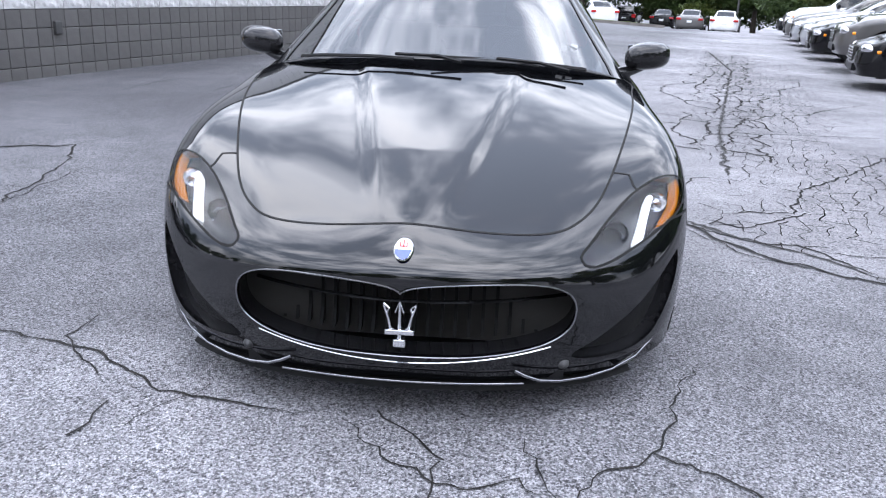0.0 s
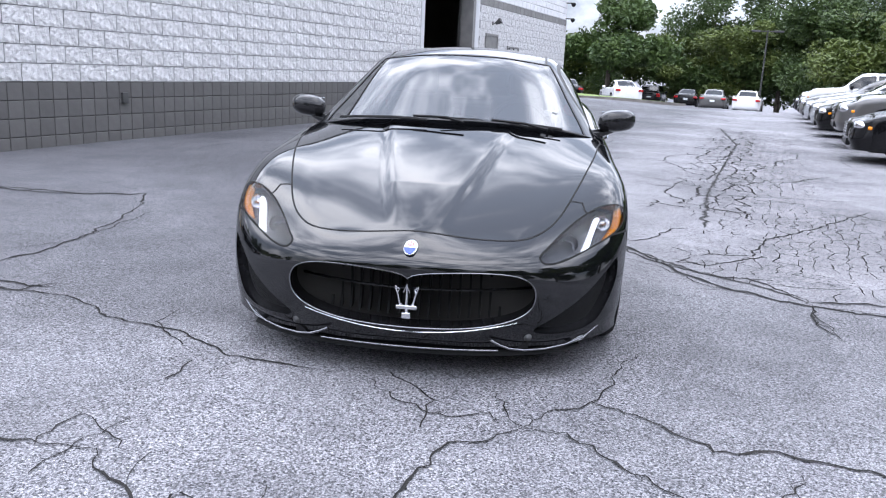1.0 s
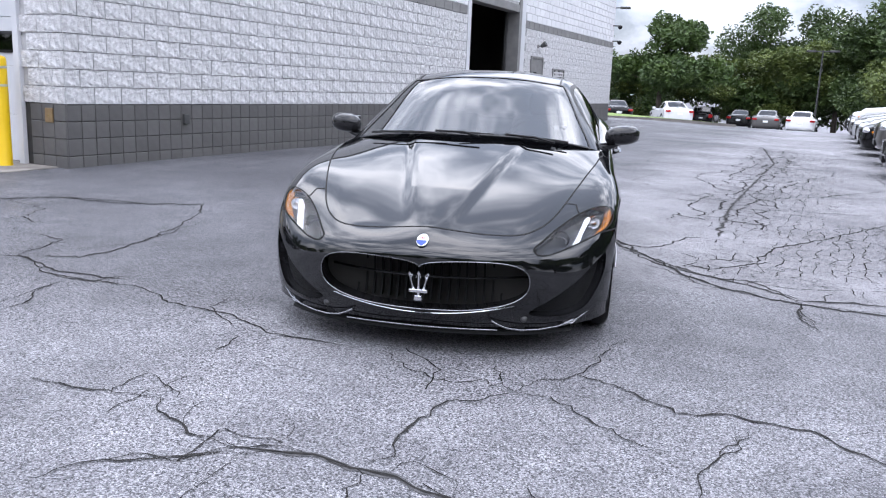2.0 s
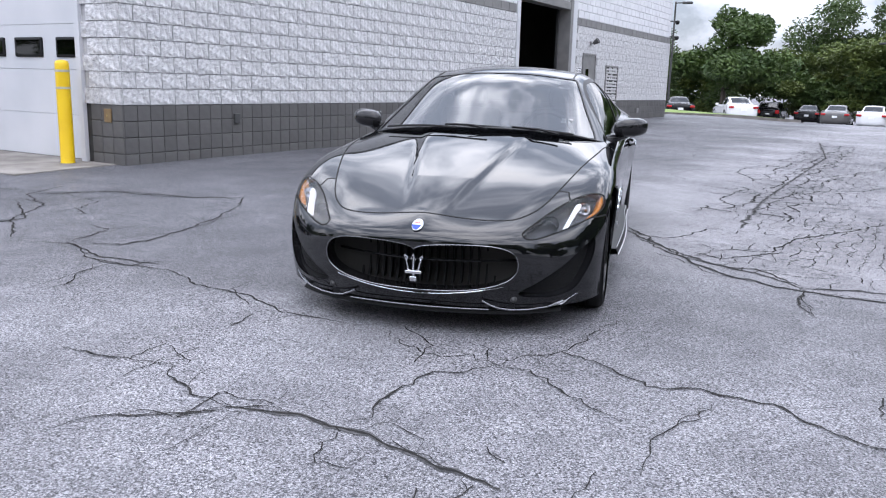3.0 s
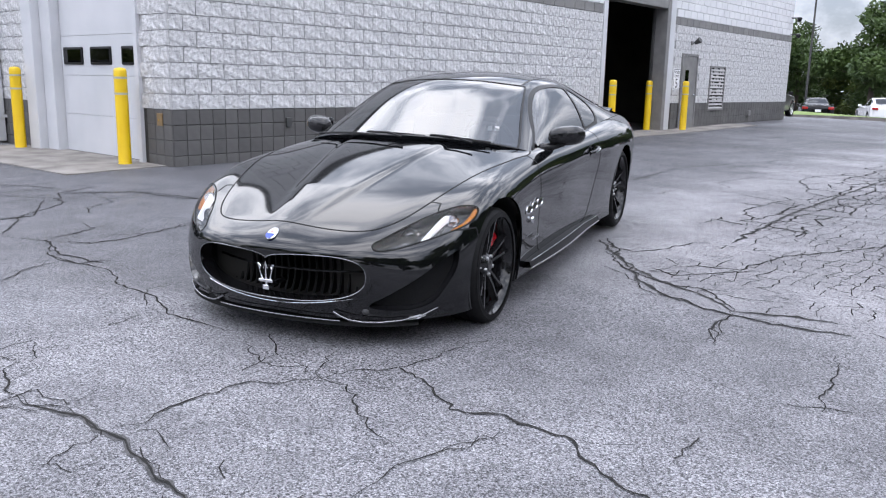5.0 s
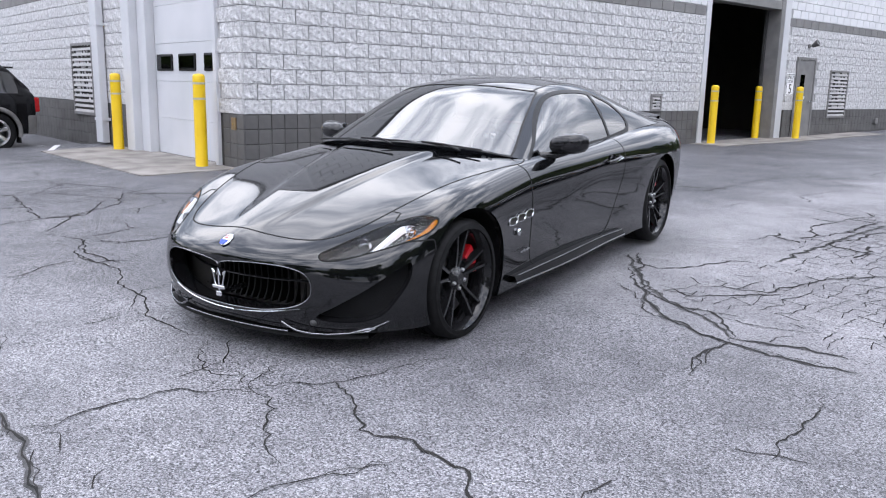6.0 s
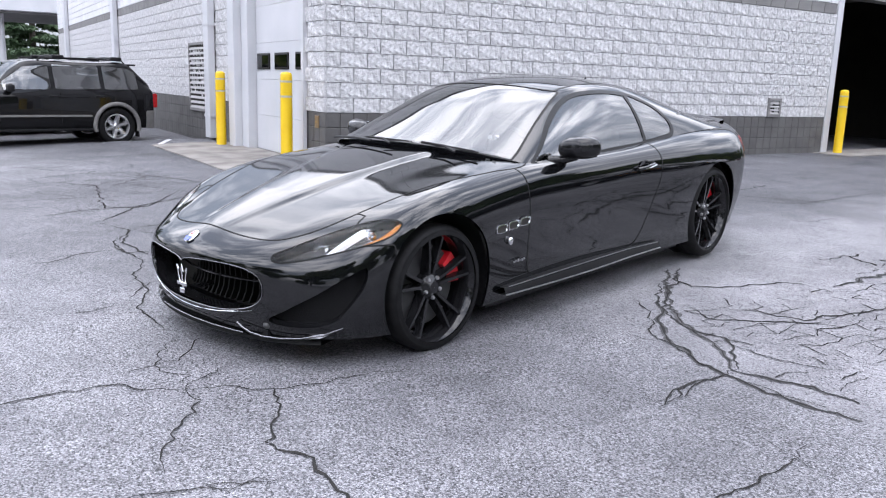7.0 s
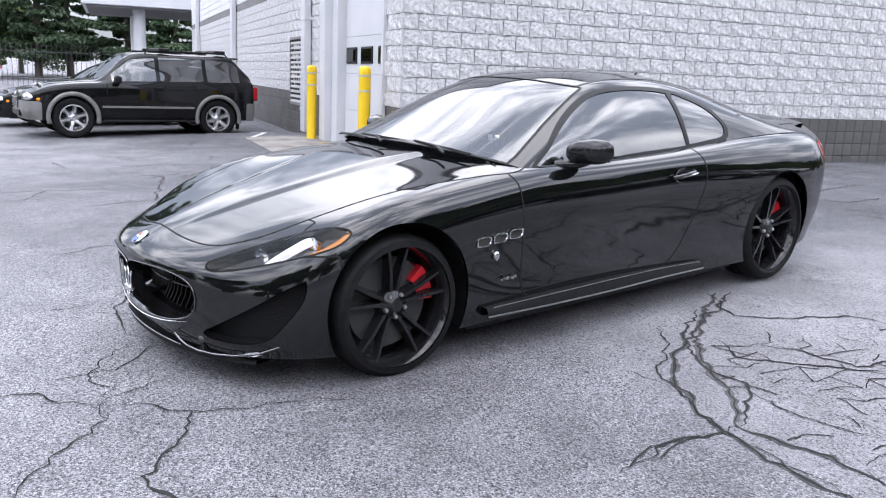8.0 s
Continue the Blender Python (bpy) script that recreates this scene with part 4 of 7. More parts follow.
def wheel(parent, x, y, r, width, spokes, rim_mat, rim_r, side, caliper=None, label="", style="double", zc=None):
    """A wheel whose middle is at x, y; side 1: its face looks to +x."""
    hub = new("wheel")
    hub.parent, hub.matrix_basis = parent, pose(x, y, zc or r, 0, 0, 0 if side > 0 else 180)
    tagged(hub, label)
    w = width / 2
    prof = [(rim_r, -w * 0.9), (rim_r + 0.02, -w), (r - 0.035, -w * 1.02), (r - 0.012, -w * 0.9), (r, -w * 0.7), (r, -0.03), (r - 0.006, -0.028), (r - 0.006, -0.02), (r, -0.018),
            (r, 0.02), (r - 0.006, 0.022), (r - 0.006, 0.03), (r, 0.032), (r, w * 0.7), (r - 0.012, w * 0.9), (r - 0.035, w * 1.02), (r - 0.05, w * 1.03), (rim_r + 0.02, w), (rim_r + 0.004, w * 0.93), (rim_r, w * 0.9)]
    part_data("tyre", *lathe(prof, 64, "x"), RUBBER, hub)
    f = w * 0.86
    barrel = [(rim_r - 0.002, f), (rim_r + 0.004, f + 0.006), (rim_r - 0.008, f + 0.008), (rim_r - 0.016, f - 0.004), (rim_r - 0.03, f - 0.03), (rim_r - 0.035, 0.0), (rim_r - 0.02, -f), (rim_r, -f)]
    part_data("rim", *lathe(barrel, 64, "x"), rim_mat, hub)
    dish = f - 0.035
    pieces = []
    for k in range(spokes):
        a = 2 * math.pi * k / spokes + 0.31
        arms = ((-0.115, -0.2), (0.115, 0.2)) if style == "double" else ((0.0, 0.0),)
        for da, db in arms:
            p0 = (0.045, a + da * 2.2)
            p1 = (rim_r - 0.014, a + db * 0.95)
            wd0, wd1 = (0.016, 0.011) if style == "double" else (0.045, 0.034)
            vs = []
            for (rr, aa), wd, dep, xo in ((p0, wd0, 0.05, dish - 0.012), ((rim_r * 0.55, a + (da * 2.2 + db * 0.95) / 2 * 0.8), (wd0 + wd1) / 2, 0.045, dish + 0.008), (p1, wd1, 0.03, f - 0.012)):
                c = Vector((0, math.cos(aa) * rr, math.sin(aa) * rr))
                tn = Vector((0, -math.sin(aa), math.cos(aa)))
                X = Vector((1, 0, 0))
                vs += [c + tn * wd * 1.25 + X * (xo - dep), c + tn * wd * 0.55 + X * xo, c - tn * wd * 0.55 + X * xo, c - tn * wd * 1.25 + X * (xo - dep)]
            fs = []
            for s in range(2):
                for q in range(4):
                    fs.append((s * 4 + q, s * 4 + (q + 1) % 4, (s + 1) * 4 + (q + 1) % 4, (s + 1) * 4 + q))
            fs += [(3, 2, 1, 0), (8, 9, 10, 11)]
            pieces.append((vs, fs))
        sp = merge(*pieces[-len(arms):])
        part_data("spoke", *sp, rim_mat, hub, smooth=False)
    part_data("hub_cap", *lathe([(0.001, dish + 0.012), (0.03, dish + 0.011), (0.034, dish + 0.004), (0.06, dish - 0.004), (0.075, dish - 0.03), (0.07, dish - 0.09)], 28, "x"), rim_mat, hub)
    if style == "double":
        for k in range(5):
            a = 2 * math.pi * (k + 0.5) / 5 + 0.31
            v, fc = lathe([(0.011, dish - 0.03), (0.011, dish + 0.004), (0.008, dish + 0.01), (0.001, dish + 0.011)], 8, "x")
            part_data("wheel_nut", [(p[0], p[1] + 0.052 * math.cos(a), p[2] + 0.052 * math.sin(a)) for p in v], fc, SILVER, hub)
    part_data("brake_disc", *lathe([(0.07, 0.0), (rim_r * 0.74, 0.0), (rim_r * 0.74, -0.028), (0.07, -0.028)], 40, "x"), DARK_STEEL if caliper else SATIN_BLACK, hub)
    if caliper:
        bm = bmesh.new()
        a0 = caliper
        vs = []
        for k in range(7):
            a = a0 + (k - 3) * 0.13
            for rr, xx in ((rim_r * 0.50, -0.05), (rim_r * 0.50, 0.035), (rim_r * 0.80, 0.035), (rim_r * 0.80, -0.05)):
                vs.append(bm.verts.new((xx, math.cos(a) * rr, math.sin(a) * rr)))
        for k in range(6):
            for q in range(4):
                bm.faces.new((vs[k * 4 + q], vs[k * 4 + (q + 1) % 4], vs[k * 4 + 4 + (q + 1) % 4], vs[k * 4 + 4 + q]))
        bm.faces.new(vs[3::-1])
        bm.faces.new(vs[-4:])
        part("caliper", bm, RED_PAINT, hub, "red painted brake caliper")
    return hub


# ---- the black coupe; its own frame: x to its left, y to its rear, z up, front axle at y = 0 ----
def station(net, *points):
    """Adds one cross-section to a net of guide points."""
    net.append(list(points))


R_F, R_R, BASE = 0.317, 0.338, 2.942
BODY_NET = []
station(BODY_NET, (0, -.79, .175), (0, -.825, .25), (0, -.85, .35), (0, -.87, .46), (0, -.872, .52), (0, -.855, .552), (0, -.81, .582), (0, -.75, .612), (0, -.69, .636))
station(BODY_NET, (.25, -.775, .175), (.25, -.81, .25), (.25, -.832, .35), (.25, -.85, .455), (.25, -.848, .515), (.25, -.828, .55), (.235, -.75, .588), (.15, -.66, .63), (0, -.58, .668))
station(BODY_NET, (.49, -.71, .175), (.50, -.74, .25), (.505, -.755, .35), (.51, -.76, .45), (.505, -.748, .51), (.50, -.72, .552), (.44, -.62, .612), (.25, -.50, .668), (0, -.44, .708))
station(BODY_NET, (.68, -.60, .175), (.70, -.62, .25), (.71, -.62, .36), (.715, -.60, .46), (.705, -.57, .54), (.675, -.52, .602), (.58, -.42, .672), (.33, -.33, .722), (0, -.27, .752))
station(BODY_NET, (.83, -.42, .175), (.845, -.43, .25), (.858, -.42, .37), (.866, -.39, .50), (.857, -.355, .62), (.815, -.30, .695), (.68, -.22, .735), (.38, -.14, .772), (0, -.10, .794))
station(BODY_NET, (.885, -.20, .175), (.90, -.20, .27), (.91, -.18, .40), (.915, -.15, .55), (.902, -.12, .685), (.85, -.09, .765), (.725, -.04, .785), (.40, .01, .812), (0, .04, .827))
station(BODY_NET, (.89, .10, .175), (.905, .10, .30), (.918, .10, .45), (.922, .10, .60), (.91, .12, .72), (.862, .13, .80), (.75, .15, .822), (.42, .19, .850), (0, .21, .863))
station(BODY_NET, (.88, .45, .175), (.885, .45, .30), (.892, .45, .45), (.905, .45, .60), (.902, .45, .73), (.868, .45, .815), (.77, .46, .856), (.43, .48, .900), (0, .49, .914))
station(BODY_NET, (.875, .75, .175), (.882, .75, .30), (.886, .75, .45), (.90, .75, .62), (.898, .75, .75), (.872, .75, .835), (.79, .75, .875), (.45, .72, .928), (0, .70, .946))
station(BODY_NET, (.875, 1.30, .175), (.885, 1.30, .30), (.89, 1.30, .45), (.905, 1.30, .62), (.907, 1.30, .76), (.878, 1.30, .852), (.80, 1.30, .885), (.45, 1.30, .89), (0, 1.30, .89))
station(BODY_NET, (.875, 1.90, .175), (.885, 1.90, .30), (.892, 1.90, .45), (.908, 1.90, .62), (.914, 1.90, .765), (.888, 1.90, .862), (.80, 1.90, .905), (.45, 1.90, .91), (0, 1.90, .91))
station(BODY_NET, (.89, 2.40, .175), (.90, 2.40, .30), (.913, 2.40, .45), (.93, 2.40, .62), (.936, 2.40, .755), (.905, 2.40, .87), (.80, 2.40, .935), (.45, 2.40, .95), (0, 2.40, .95))
station(BODY_NET, (.90, 2.90, .175), (.91, 2.90, .30), (.925, 2.90, .45), (.94, 2.90, .62), (.945, 2.90, .745), (.91, 2.90, .87), (.80, 2.90, .948), (.45, 2.90, 1.0), (0, 2.90, 1.02))
station(BODY_NET, (.88, 3.32, .20), (.90, 3.33, .32), (.915, 3.35, .45), (.93, 3.35, .62), (.93, 3.35, .745), (.885, 3.34, .875), (.76, 3.32, .955), (.42, 3.32, .998), (0, 3.32, 1.01))
station(BODY_NET, (.80, 3.60, .22), (.83, 3.64, .33), (.85, 3.66, .45), (.862, 3.67, .62), (.86, 3.66, .765), (.82, 3.63, .885), (.70, 3.60, .965), (.40, 3.60, .995), (0, 3.60, 1.0))
station(BODY_NET, (.57, 3.80, .24), (.60, 3.87, .34), (.61, 3.90, .46), (.62, 3.91, .62), (.62, 3.90, .78), (.60, 3.88, .90), (.54, 3.85, .972), (.36, 3.83, .995), (0, 3.82, 1.0))
station(BODY_NET, (0, 3.88, .25), (0, 3.95, .35), (0, 3.98, .46), (0, 3.99, .62), (0, 3.98, .78), (0, 3.97, .90), (0, 3.95, .972), (0, 3.93, .992), (0, 3.91, .998))
CABIN_NET = []
station(CABIN_NET, (.80, .80, .865), (.785, .77, .872), (.745, .735, .886), (.60, .63, .922), (.32, .535, .952), (0, .50, .962))
station(CABIN_NET, (.80, 1.06, .872), (.752, 1.06, .965), (.665, 1.07, 1.045), (.53, .985, 1.083), (.28, .905, 1.113), (0, .88, 1.123))
station(CABIN_NET, (.80, 1.40, .882), (.725, 1.42, 1.05), (.585, 1.43, 1.20), (.47, 1.385, 1.242), (.25, 1.315, 1.272), (0, 1.29, 1.282))
station(CABIN_NET, (.80, 1.80, .892), (.722, 1.80, 1.075), (.590, 1.80, 1.243), (.46, 1.80, 1.292), (.25, 1.80, 1.322), (0, 1.80, 1.332))
station(CABIN_NET, (.80, 2.20, .912), (.725, 2.20, 1.075), (.595, 2.20, 1.222), (.46, 2.20, 1.275), (.25, 2.20, 1.305), (0, 2.20, 1.315))
station(CABIN_NET, (.80, 2.60, .937), (.735, 2.60, 1.045), (.625, 2.60, 1.14), (.47, 2.58, 1.205), (.25, 2.55, 1.243), (0, 2.54, 1.256))
station(CABIN_NET, (.79, 3.00, .947), (.745, 3.00, .995), (.655, 3.00, 1.045), (.48, 2.95, 1.088), (.25, 2.90, 1.118), (0, 2.88, 1.128))
station(CABIN_NET, (.755, 3.40, .945), (.715, 3.38, .962), (.64, 3.34, .978), (.48, 3.30, .993), (.25, 3.26, 1.003), (0, 3.25, 1.008))
# outlines: front view (x, z), side view (y, z), top view (x, y)
GRILLE = loop2([(-.02, .475), (.05, .497), (.22, .508), (.38, .50), (.47, .468), (.497, .41), (.475, .345), (.39, .30), (.22, .27), (0, .262), (-.1, .262), (-.1, .47)])
INTAKE = loop2([(.835, .50), (.80, .48), (.70, .39), (.58, .31), (.50, .262), (.53, .238), (.66, .232), (.75, .26), (.80, .33), (.835, .42)])
LAMP = loop2([(.502, .553), (.53, .575), (.60, .622), (.68, .666), (.76, .695), (.82, .70), (.853, .688), (.864, .655), (.845, .622), (.78, .59), (.69, .558), (.60, .532), (.53, .527)])
AMBER_L = loop2([(.775, .592), (.815, .604), (.847, .626), (.864, .66), (.856, .688), (.845, .687), (.842, .656), (.822, .626)])
STRIP_L = loop2([(.688, .562), (.708, .566), (.725, .61), (.75, .662), (.728, .662), (.705, .61)])
BONNET = loop2([(0, -.708), (.22, -.697), (.40, -.655), (.50, -.575), (.585, -.42), (.675, -.12), (.745, .20), (.785, .50), (.79, .78), (.5, 1.0), (0, 1.0), (-.3, 1.0), (-.3, -.70)])
DOOR = loop2([(.66, .90), (.672, .80), (.69, .62), (.695, .45), (.70, .33), (.75, .262), (.95, .25), (1.5, .25), (1.80, .262), (1.92, .34), (2.02, .50), (2.09, .66), (2.11, .78), (2.07, .90), (1.9, 1.1), (1.2, 1.1), (.8, 1.05)])
WIN_DOOR = loop2([(.86, .862), (.98, .945), (1.14, 1.05), (1.31, 1.14), (1.46, 1.197), (1.62, 1.222), (1.84, 1.226), (2.03, 1.21), (2.055, 1.18), (2.06, 1.06), (2.065, .945), (2.04, .918), (1.6, .90), (1.1, .872)])
WIN_REAR = loop2([(2.10, 1.20), (2.22, 1.175), (2.36, 1.12), (2.455, 1.04), (2.465, .985), (2.42, .955), (2.28, .94), (2.12, .927), (2.10, .95), (2.095, 1.08)])
TAIL = loop2([(3.46, .86), (3.52, .88), (3.68, .865), (3.74, .80), (3.70, .745), (3.56, .75), (3.48, .79)])
SIDE_FRONT = lambda P: P[:, 1] + 0.25


def ring_gap(edges, V, N, w, lift, sides):
    """Dark ribbons over the given edges."""
    vs, fs = [], []
    for path in chains(edges):
        pts = [V[i] for i in path]
        nor = [N[i] for i in path]
        for s in sides:
            o = len(vs)
            for k, p in enumerate(pts):
                t = pts[min(len(pts) - 1, k + 1)] - pts[max(0, k - 1)]
                c = np.cross(t, nor[k])
                c /= np.linalg.norm(c) + 1e-9
                for q in (-1, 1):
                    vs.append(tuple((p + c * q * w / 2 + nor[k] * lift) * np.array([s, 1, 1])))
            fs += [(o + 2 * k, o + 2 * k + 1, o + 2 * k + 3, o + 2 * k + 2) for k in range(len(pts) - 1)]
    return vs, fs


def coupe():
    car = thing("sports_coupe", pose(0.505, 0.376, -0.045) @ pose(0, 0, 0, 0, 0, 16.34) @ pose(0, 0, 0, 1.74, 0, 0),
                "glossy black two-door sports coupe with black wheels", "car")
    # lower body
    G = dense(BODY_NET, 300, 96)
    for _ in range(64):
        E = np.concatenate([G[:, :1], G, mirror(G[:, -2:-1])], 1)
        E = np.concatenate([mirror(E[1:2]), E, mirror(E[-2:-1])], 0)
        A = (E[:-2, 1:-1] + E[2:, 1:-1] + E[1:-1, :-2] + E[1:-1, 2:]) / 4
        A[:, 0] = G[:, 0]
        G = G + (A - G) * .6
    G[:, -1, 0] = 0
    G[..., 1] = np.where(G[..., 1] > 3, 3 + (G[..., 1] - 3) * .89, G[..., 1])
    G[0, :, 0] = G[-1, :, 0] = 0
    # the hood as one smooth crown, blended into the wings
    def crown_terms(X, Y):
        return np.stack([(X * X) ** i * Y ** j for i in range(4) for j in range(5)], -1)

    d = inside(BONNET, np.abs(G[..., 0]).ravel(), G[..., 1].ravel()).reshape(G.shape[:2])
    d = np.where((G[..., 2] > .57) & (G[..., 1] < .98), d, 1.0)
    core = d < .03
    fit = np.linalg.lstsq(crown_terms(G[core][:, 0], G[core][:, 1]), G[core][:, 2], rcond=None)[0]
    k = np.clip((.03 - d) / .09, 0, 1)
    k = k * k * (3 - 2 * k)
    G[..., 2] += k * (crown_terms(G[..., 0], G[..., 1]) @ fit - G[..., 2])
    # raised middle of the hood between two creases
    ridge = np.interp(G[..., 1], (-.8, .65), (.085, .37))
    rise = 1 / (1 + np.exp(-(ridge - np.abs(G[..., 0])) / .010))
    G[..., 2] += .013 * rise * np.clip((G[..., 1] + .70) / .4, 0, 1) * np.clip((.9 - G[..., 1]) / .2, 0, 1) * (G[..., 2] > .5)
    arch = lambda yc, zc, r: (lambda P: np.maximum(np.hypot(P[:, 1] - yc, P[:, 2] - zc) - r, 0.45 - P[:, 0]))
    front = lambda loop, y: (lambda P: np.maximum(inside(loop, P[:, 0], P[:, 2]), P[:, 1] - y))
    side = lambda loop: (lambda P: np.maximum(inside(loop, P[:, 1], P[:, 2]), 0.55 - P[:, 0]))
    cabin_hole = lambda P: np.maximum(np.maximum(P[:, 0] - .775, np.abs(P[:, 1] - 1.92) - 1.13), .8 - P[:, 2])
    regions = [("hole", arch(0, .345, .362)), ("hole", arch(BASE, .355, .368)), ("hole", cabin_hole), ("grille", front(GRILLE, -.6)), ("intake", front(INTAKE, -.2)),
               ("amber", front(AMBER_L, -.15)), ("strip", front(STRIP_L, -.15)), ("lamp", front(LAMP, -.15)), ("hood", lambda P: np.maximum(inside(BONNET, P[:, 0], P[:, 1]), .57 - P[:, 2])), ("door", side(DOOR)), ("tail", side(TAIL)),
               ("trunk", lambda P: np.maximum(np.maximum(P[:, 0] - .60, 3.0 - P[:, 1]), .86 - P[:, 2])),
               ("bumper", lambda P: np.maximum(P[:, 1] + .30, P[:, 2] - (.60 + 2.5 * np.maximum(0, .72 - P[:, 0]))) ),
               ("rear_bumper", lambda P: np.maximum(3.28 - P[:, 1], P[:, 2] - .70)),
               ("fender", lambda P: P[:, 1] - .9)]
    V, N, F = carve(G, regions)
    F["lamp"] = F["lamp"] + F["amber"] + F["strip"]
    both, paint = (1, -1), PAINT_BLACK
    weld("hood", *panel(V, N, F["hood"], both), paint, car)
    weld("front_bumper", *panel(V, N, F["bumper"], both), paint, car)
    weld("trunk_lid", *panel(V, N, F["trunk"], both), paint, car)
    weld("rear_bumper", *panel(V, N, F["rear_bumper"], both), paint, car)
    doors = {}
    for s in both:
        weld("fender", *panel(V, N, F["fender"], (s,)), paint, car)
        doors[s] = weld("door", *panel(V, N, F["door"], (s,)), paint, car)
        weld("quarter_panel", *panel(V, N, F[""], (s,)), paint, car)
        tl = weld("tail_lamp", *panel(V, N, F["tail"], (s,), shift=0.002), RED_LENS, car, "red tail lamp")
        weld("intake_mesh", *panel(V, N, F["intake"], (s,), 0, -0.045), MESH, car, "black honeycomb mesh in a bumper intake")
        lamp = weld("headlamp", *panel(V, N, F["lamp"], (s,), 0, -0.06), LAMP_IN, car, "clear headlamp with amber corner and white light strip")
        weld("lens", *panel(V, N, F["lamp"], (s,), 0, 0.001), LENS, lamp, "clear plastic lens")
        weld("amber_reflector", *panel(V, N, F["amber"], (s,), .03, -.014), AMBER, lamp, "amber corner reflector")
        weld("light_strip", *panel(V, N, F["strip"], (s,), .03, -.012), STRIP, lamp, "white daytime light strip")
        head_inner(lamp, s)
    # walls of the openings
    for name, dep, groups in (("intake", 0.05, ((1,), (-1,))), ("lamp", 0.065, ((1,), (-1,))), ("grille", 0.10, (both,))):
        for sides in groups:
            vs, fs = [], []
            for s in sides:
                for a, b in rim(F[name]):
                    if max(abs(V[a][0]), abs(V[b][0])) < 1e-4:
                        continue
                    o = len(vs)
                    m = np.array([s, 1, 1])
                    back = [np.array([0, dep, 0]) if name == "grille" else -N[i] * dep for i in (b, a)]
                    vs += [tuple(V[a] * m), tuple(V[b] * m), tuple((V[b] + back[0]) * m), tuple((V[a] + back[1]) * m)]
                    fs.append((o, o + 1, o + 2, o + 3))
            weld(name + "_recess", vs, fs, GLOSS_BLACK, car, "dark wall of an opening")
    # chrome line round the grille
    for path in chains([e for e in rim(F["grille"]) if max(abs(V[e[0]][0]), abs(V[e[1]][0])) > 1e-4]):
        pts = [V[i] for i in path]
        line = [p + np.array([0, -0.004, 0]) for p in pts]
        full = [tuple(p) for p in line[::-1]] + [tuple(p * np.array([-1, 1, 1])) for p in line[1:]] if abs(line[0][0]) < 1e-3 else [tuple(p) for p in line]
        weld("grille_trim", *tube(smooth_path(full), 0.0026, 6), DARK_CHROME, car, "thin bright chrome grille surround")
    # panel gaps
    gap = []
    for name in ("hood", "door", "lamp", "bumper", "trunk", "tail"):
        gap += [e for e in rim(F[name]) if max(abs(V[e[0]][0]), abs(V[e[1]][0])) > 1e-3]
    hole = {tuple(sorted(e)) for e in rim(F["hole"]) + rim(F["grille"]) + rim(F["intake"])}
    gap = [e for e in {tuple(sorted(e)) for e in gap} if e not in hole]
    gap = [e for e in gap if not (V[e[0]][2] < .18 and V[e[1]][2] < .18)]
    weld("panel_gap", *ring_gap(gap, V, N, 0.0075, 0.0012, both), SEAM, car, "dark gaps between body panels")
    # cabin
    C = dense(CABIN_NET, 170, 70, (False, False))
    top = lambda P: P[:, 1]
    ws_top = lambda P: P[:, 1] - (1.30 + .16 * (P[:, 0] / .55) ** 2)
    pillar = lambda P: P[:, 0] - np.interp(P[:, 1], (.7, .8, 1.07, 1.43, 1.5), (.735, .715, .628, .53, .50))
    shield = lambda P: np.maximum(ws_top(P), pillar(P))
    rear_w = lambda P: np.maximum(np.maximum(P[:, 0] - np.interp(P[:, 1], (2.3, 2.6, 3.0, 3.3), (.47, .50, .54, .52)), 2.42 - .08 * (P[:, 0] / .5) ** 2 - P[:, 1]), P[:, 1] - 3.2 - .03 * P[:, 0])
    wside = lambda loop: (lambda P: np.maximum(inside(loop, P[:, 1], P[:, 2]), .5 - P[:, 0]))
    roofp = lambda P: np.maximum(np.maximum(P[:, 0] - .50, ws_top(P) * -1), P[:, 1] - 2.45)
    frame_l = loop2([(.80, .84), (.98, .968), (1.14, 1.075), (1.31, 1.165), (1.46, 1.218), (1.62, 1.243), (1.84, 1.247), (2.08, 1.23), (2.25, 1.19), (2.40, 1.128), (2.49, 1.04), (2.50, .975), (2.44, .93), (2.28, .915), (2.1, .90), (1.6, .875), (1.1, .845)])
    V2, N2, F2 = carve(C, [("shield", shield), ("rear", rear_w), ("wd", wside(WIN_DOOR)), ("wr", wside(WIN_REAR)), ("seal", wside(frame_l)), ("roof", roofp)])
    weld("roof", *panel(V2, N2, F2["roof"], both), paint, car)
    ws = weld("windshield", *panel(V2, N2, F2["shield"], both, 0.005, -0.002), GLASS, car, "raked windshield reflecting clouds")
    ws.visible_shadow = False
    rw = weld("rear_window", *panel(V2, N2, F2["rear"], both, 0.005, -0.002), GLASS, car, "sloping rear window")
    rw.visible_shadow = False
    for s in both:
        weld("pillar_frame", *panel(V2, N2, F2[""], (s,)), paint, car)
        weld("window_seal", *panel(V2, N2, F2["seal"], (s,), 0.008), SATIN_BLACK, car, "black rubber window seal")
        w1 = weld("side_window", *panel(V2, N2, F2["wd"], (s,), 0.004, -0.004), GLASS, doors[s], "side window reflecting the sky")
        w2 = weld("quarter_window", *panel(V2, N2, F2["wr"], (s,), 0.004, -0.004), GLASS, car, "small rear side window")
        w1.visible_shadow = w2.visible_shadow = False
    edge = {tuple(sorted(e)) for e in rim(F2["shield"]) + rim(F2["rear"]) + rim(F2["roof"])}
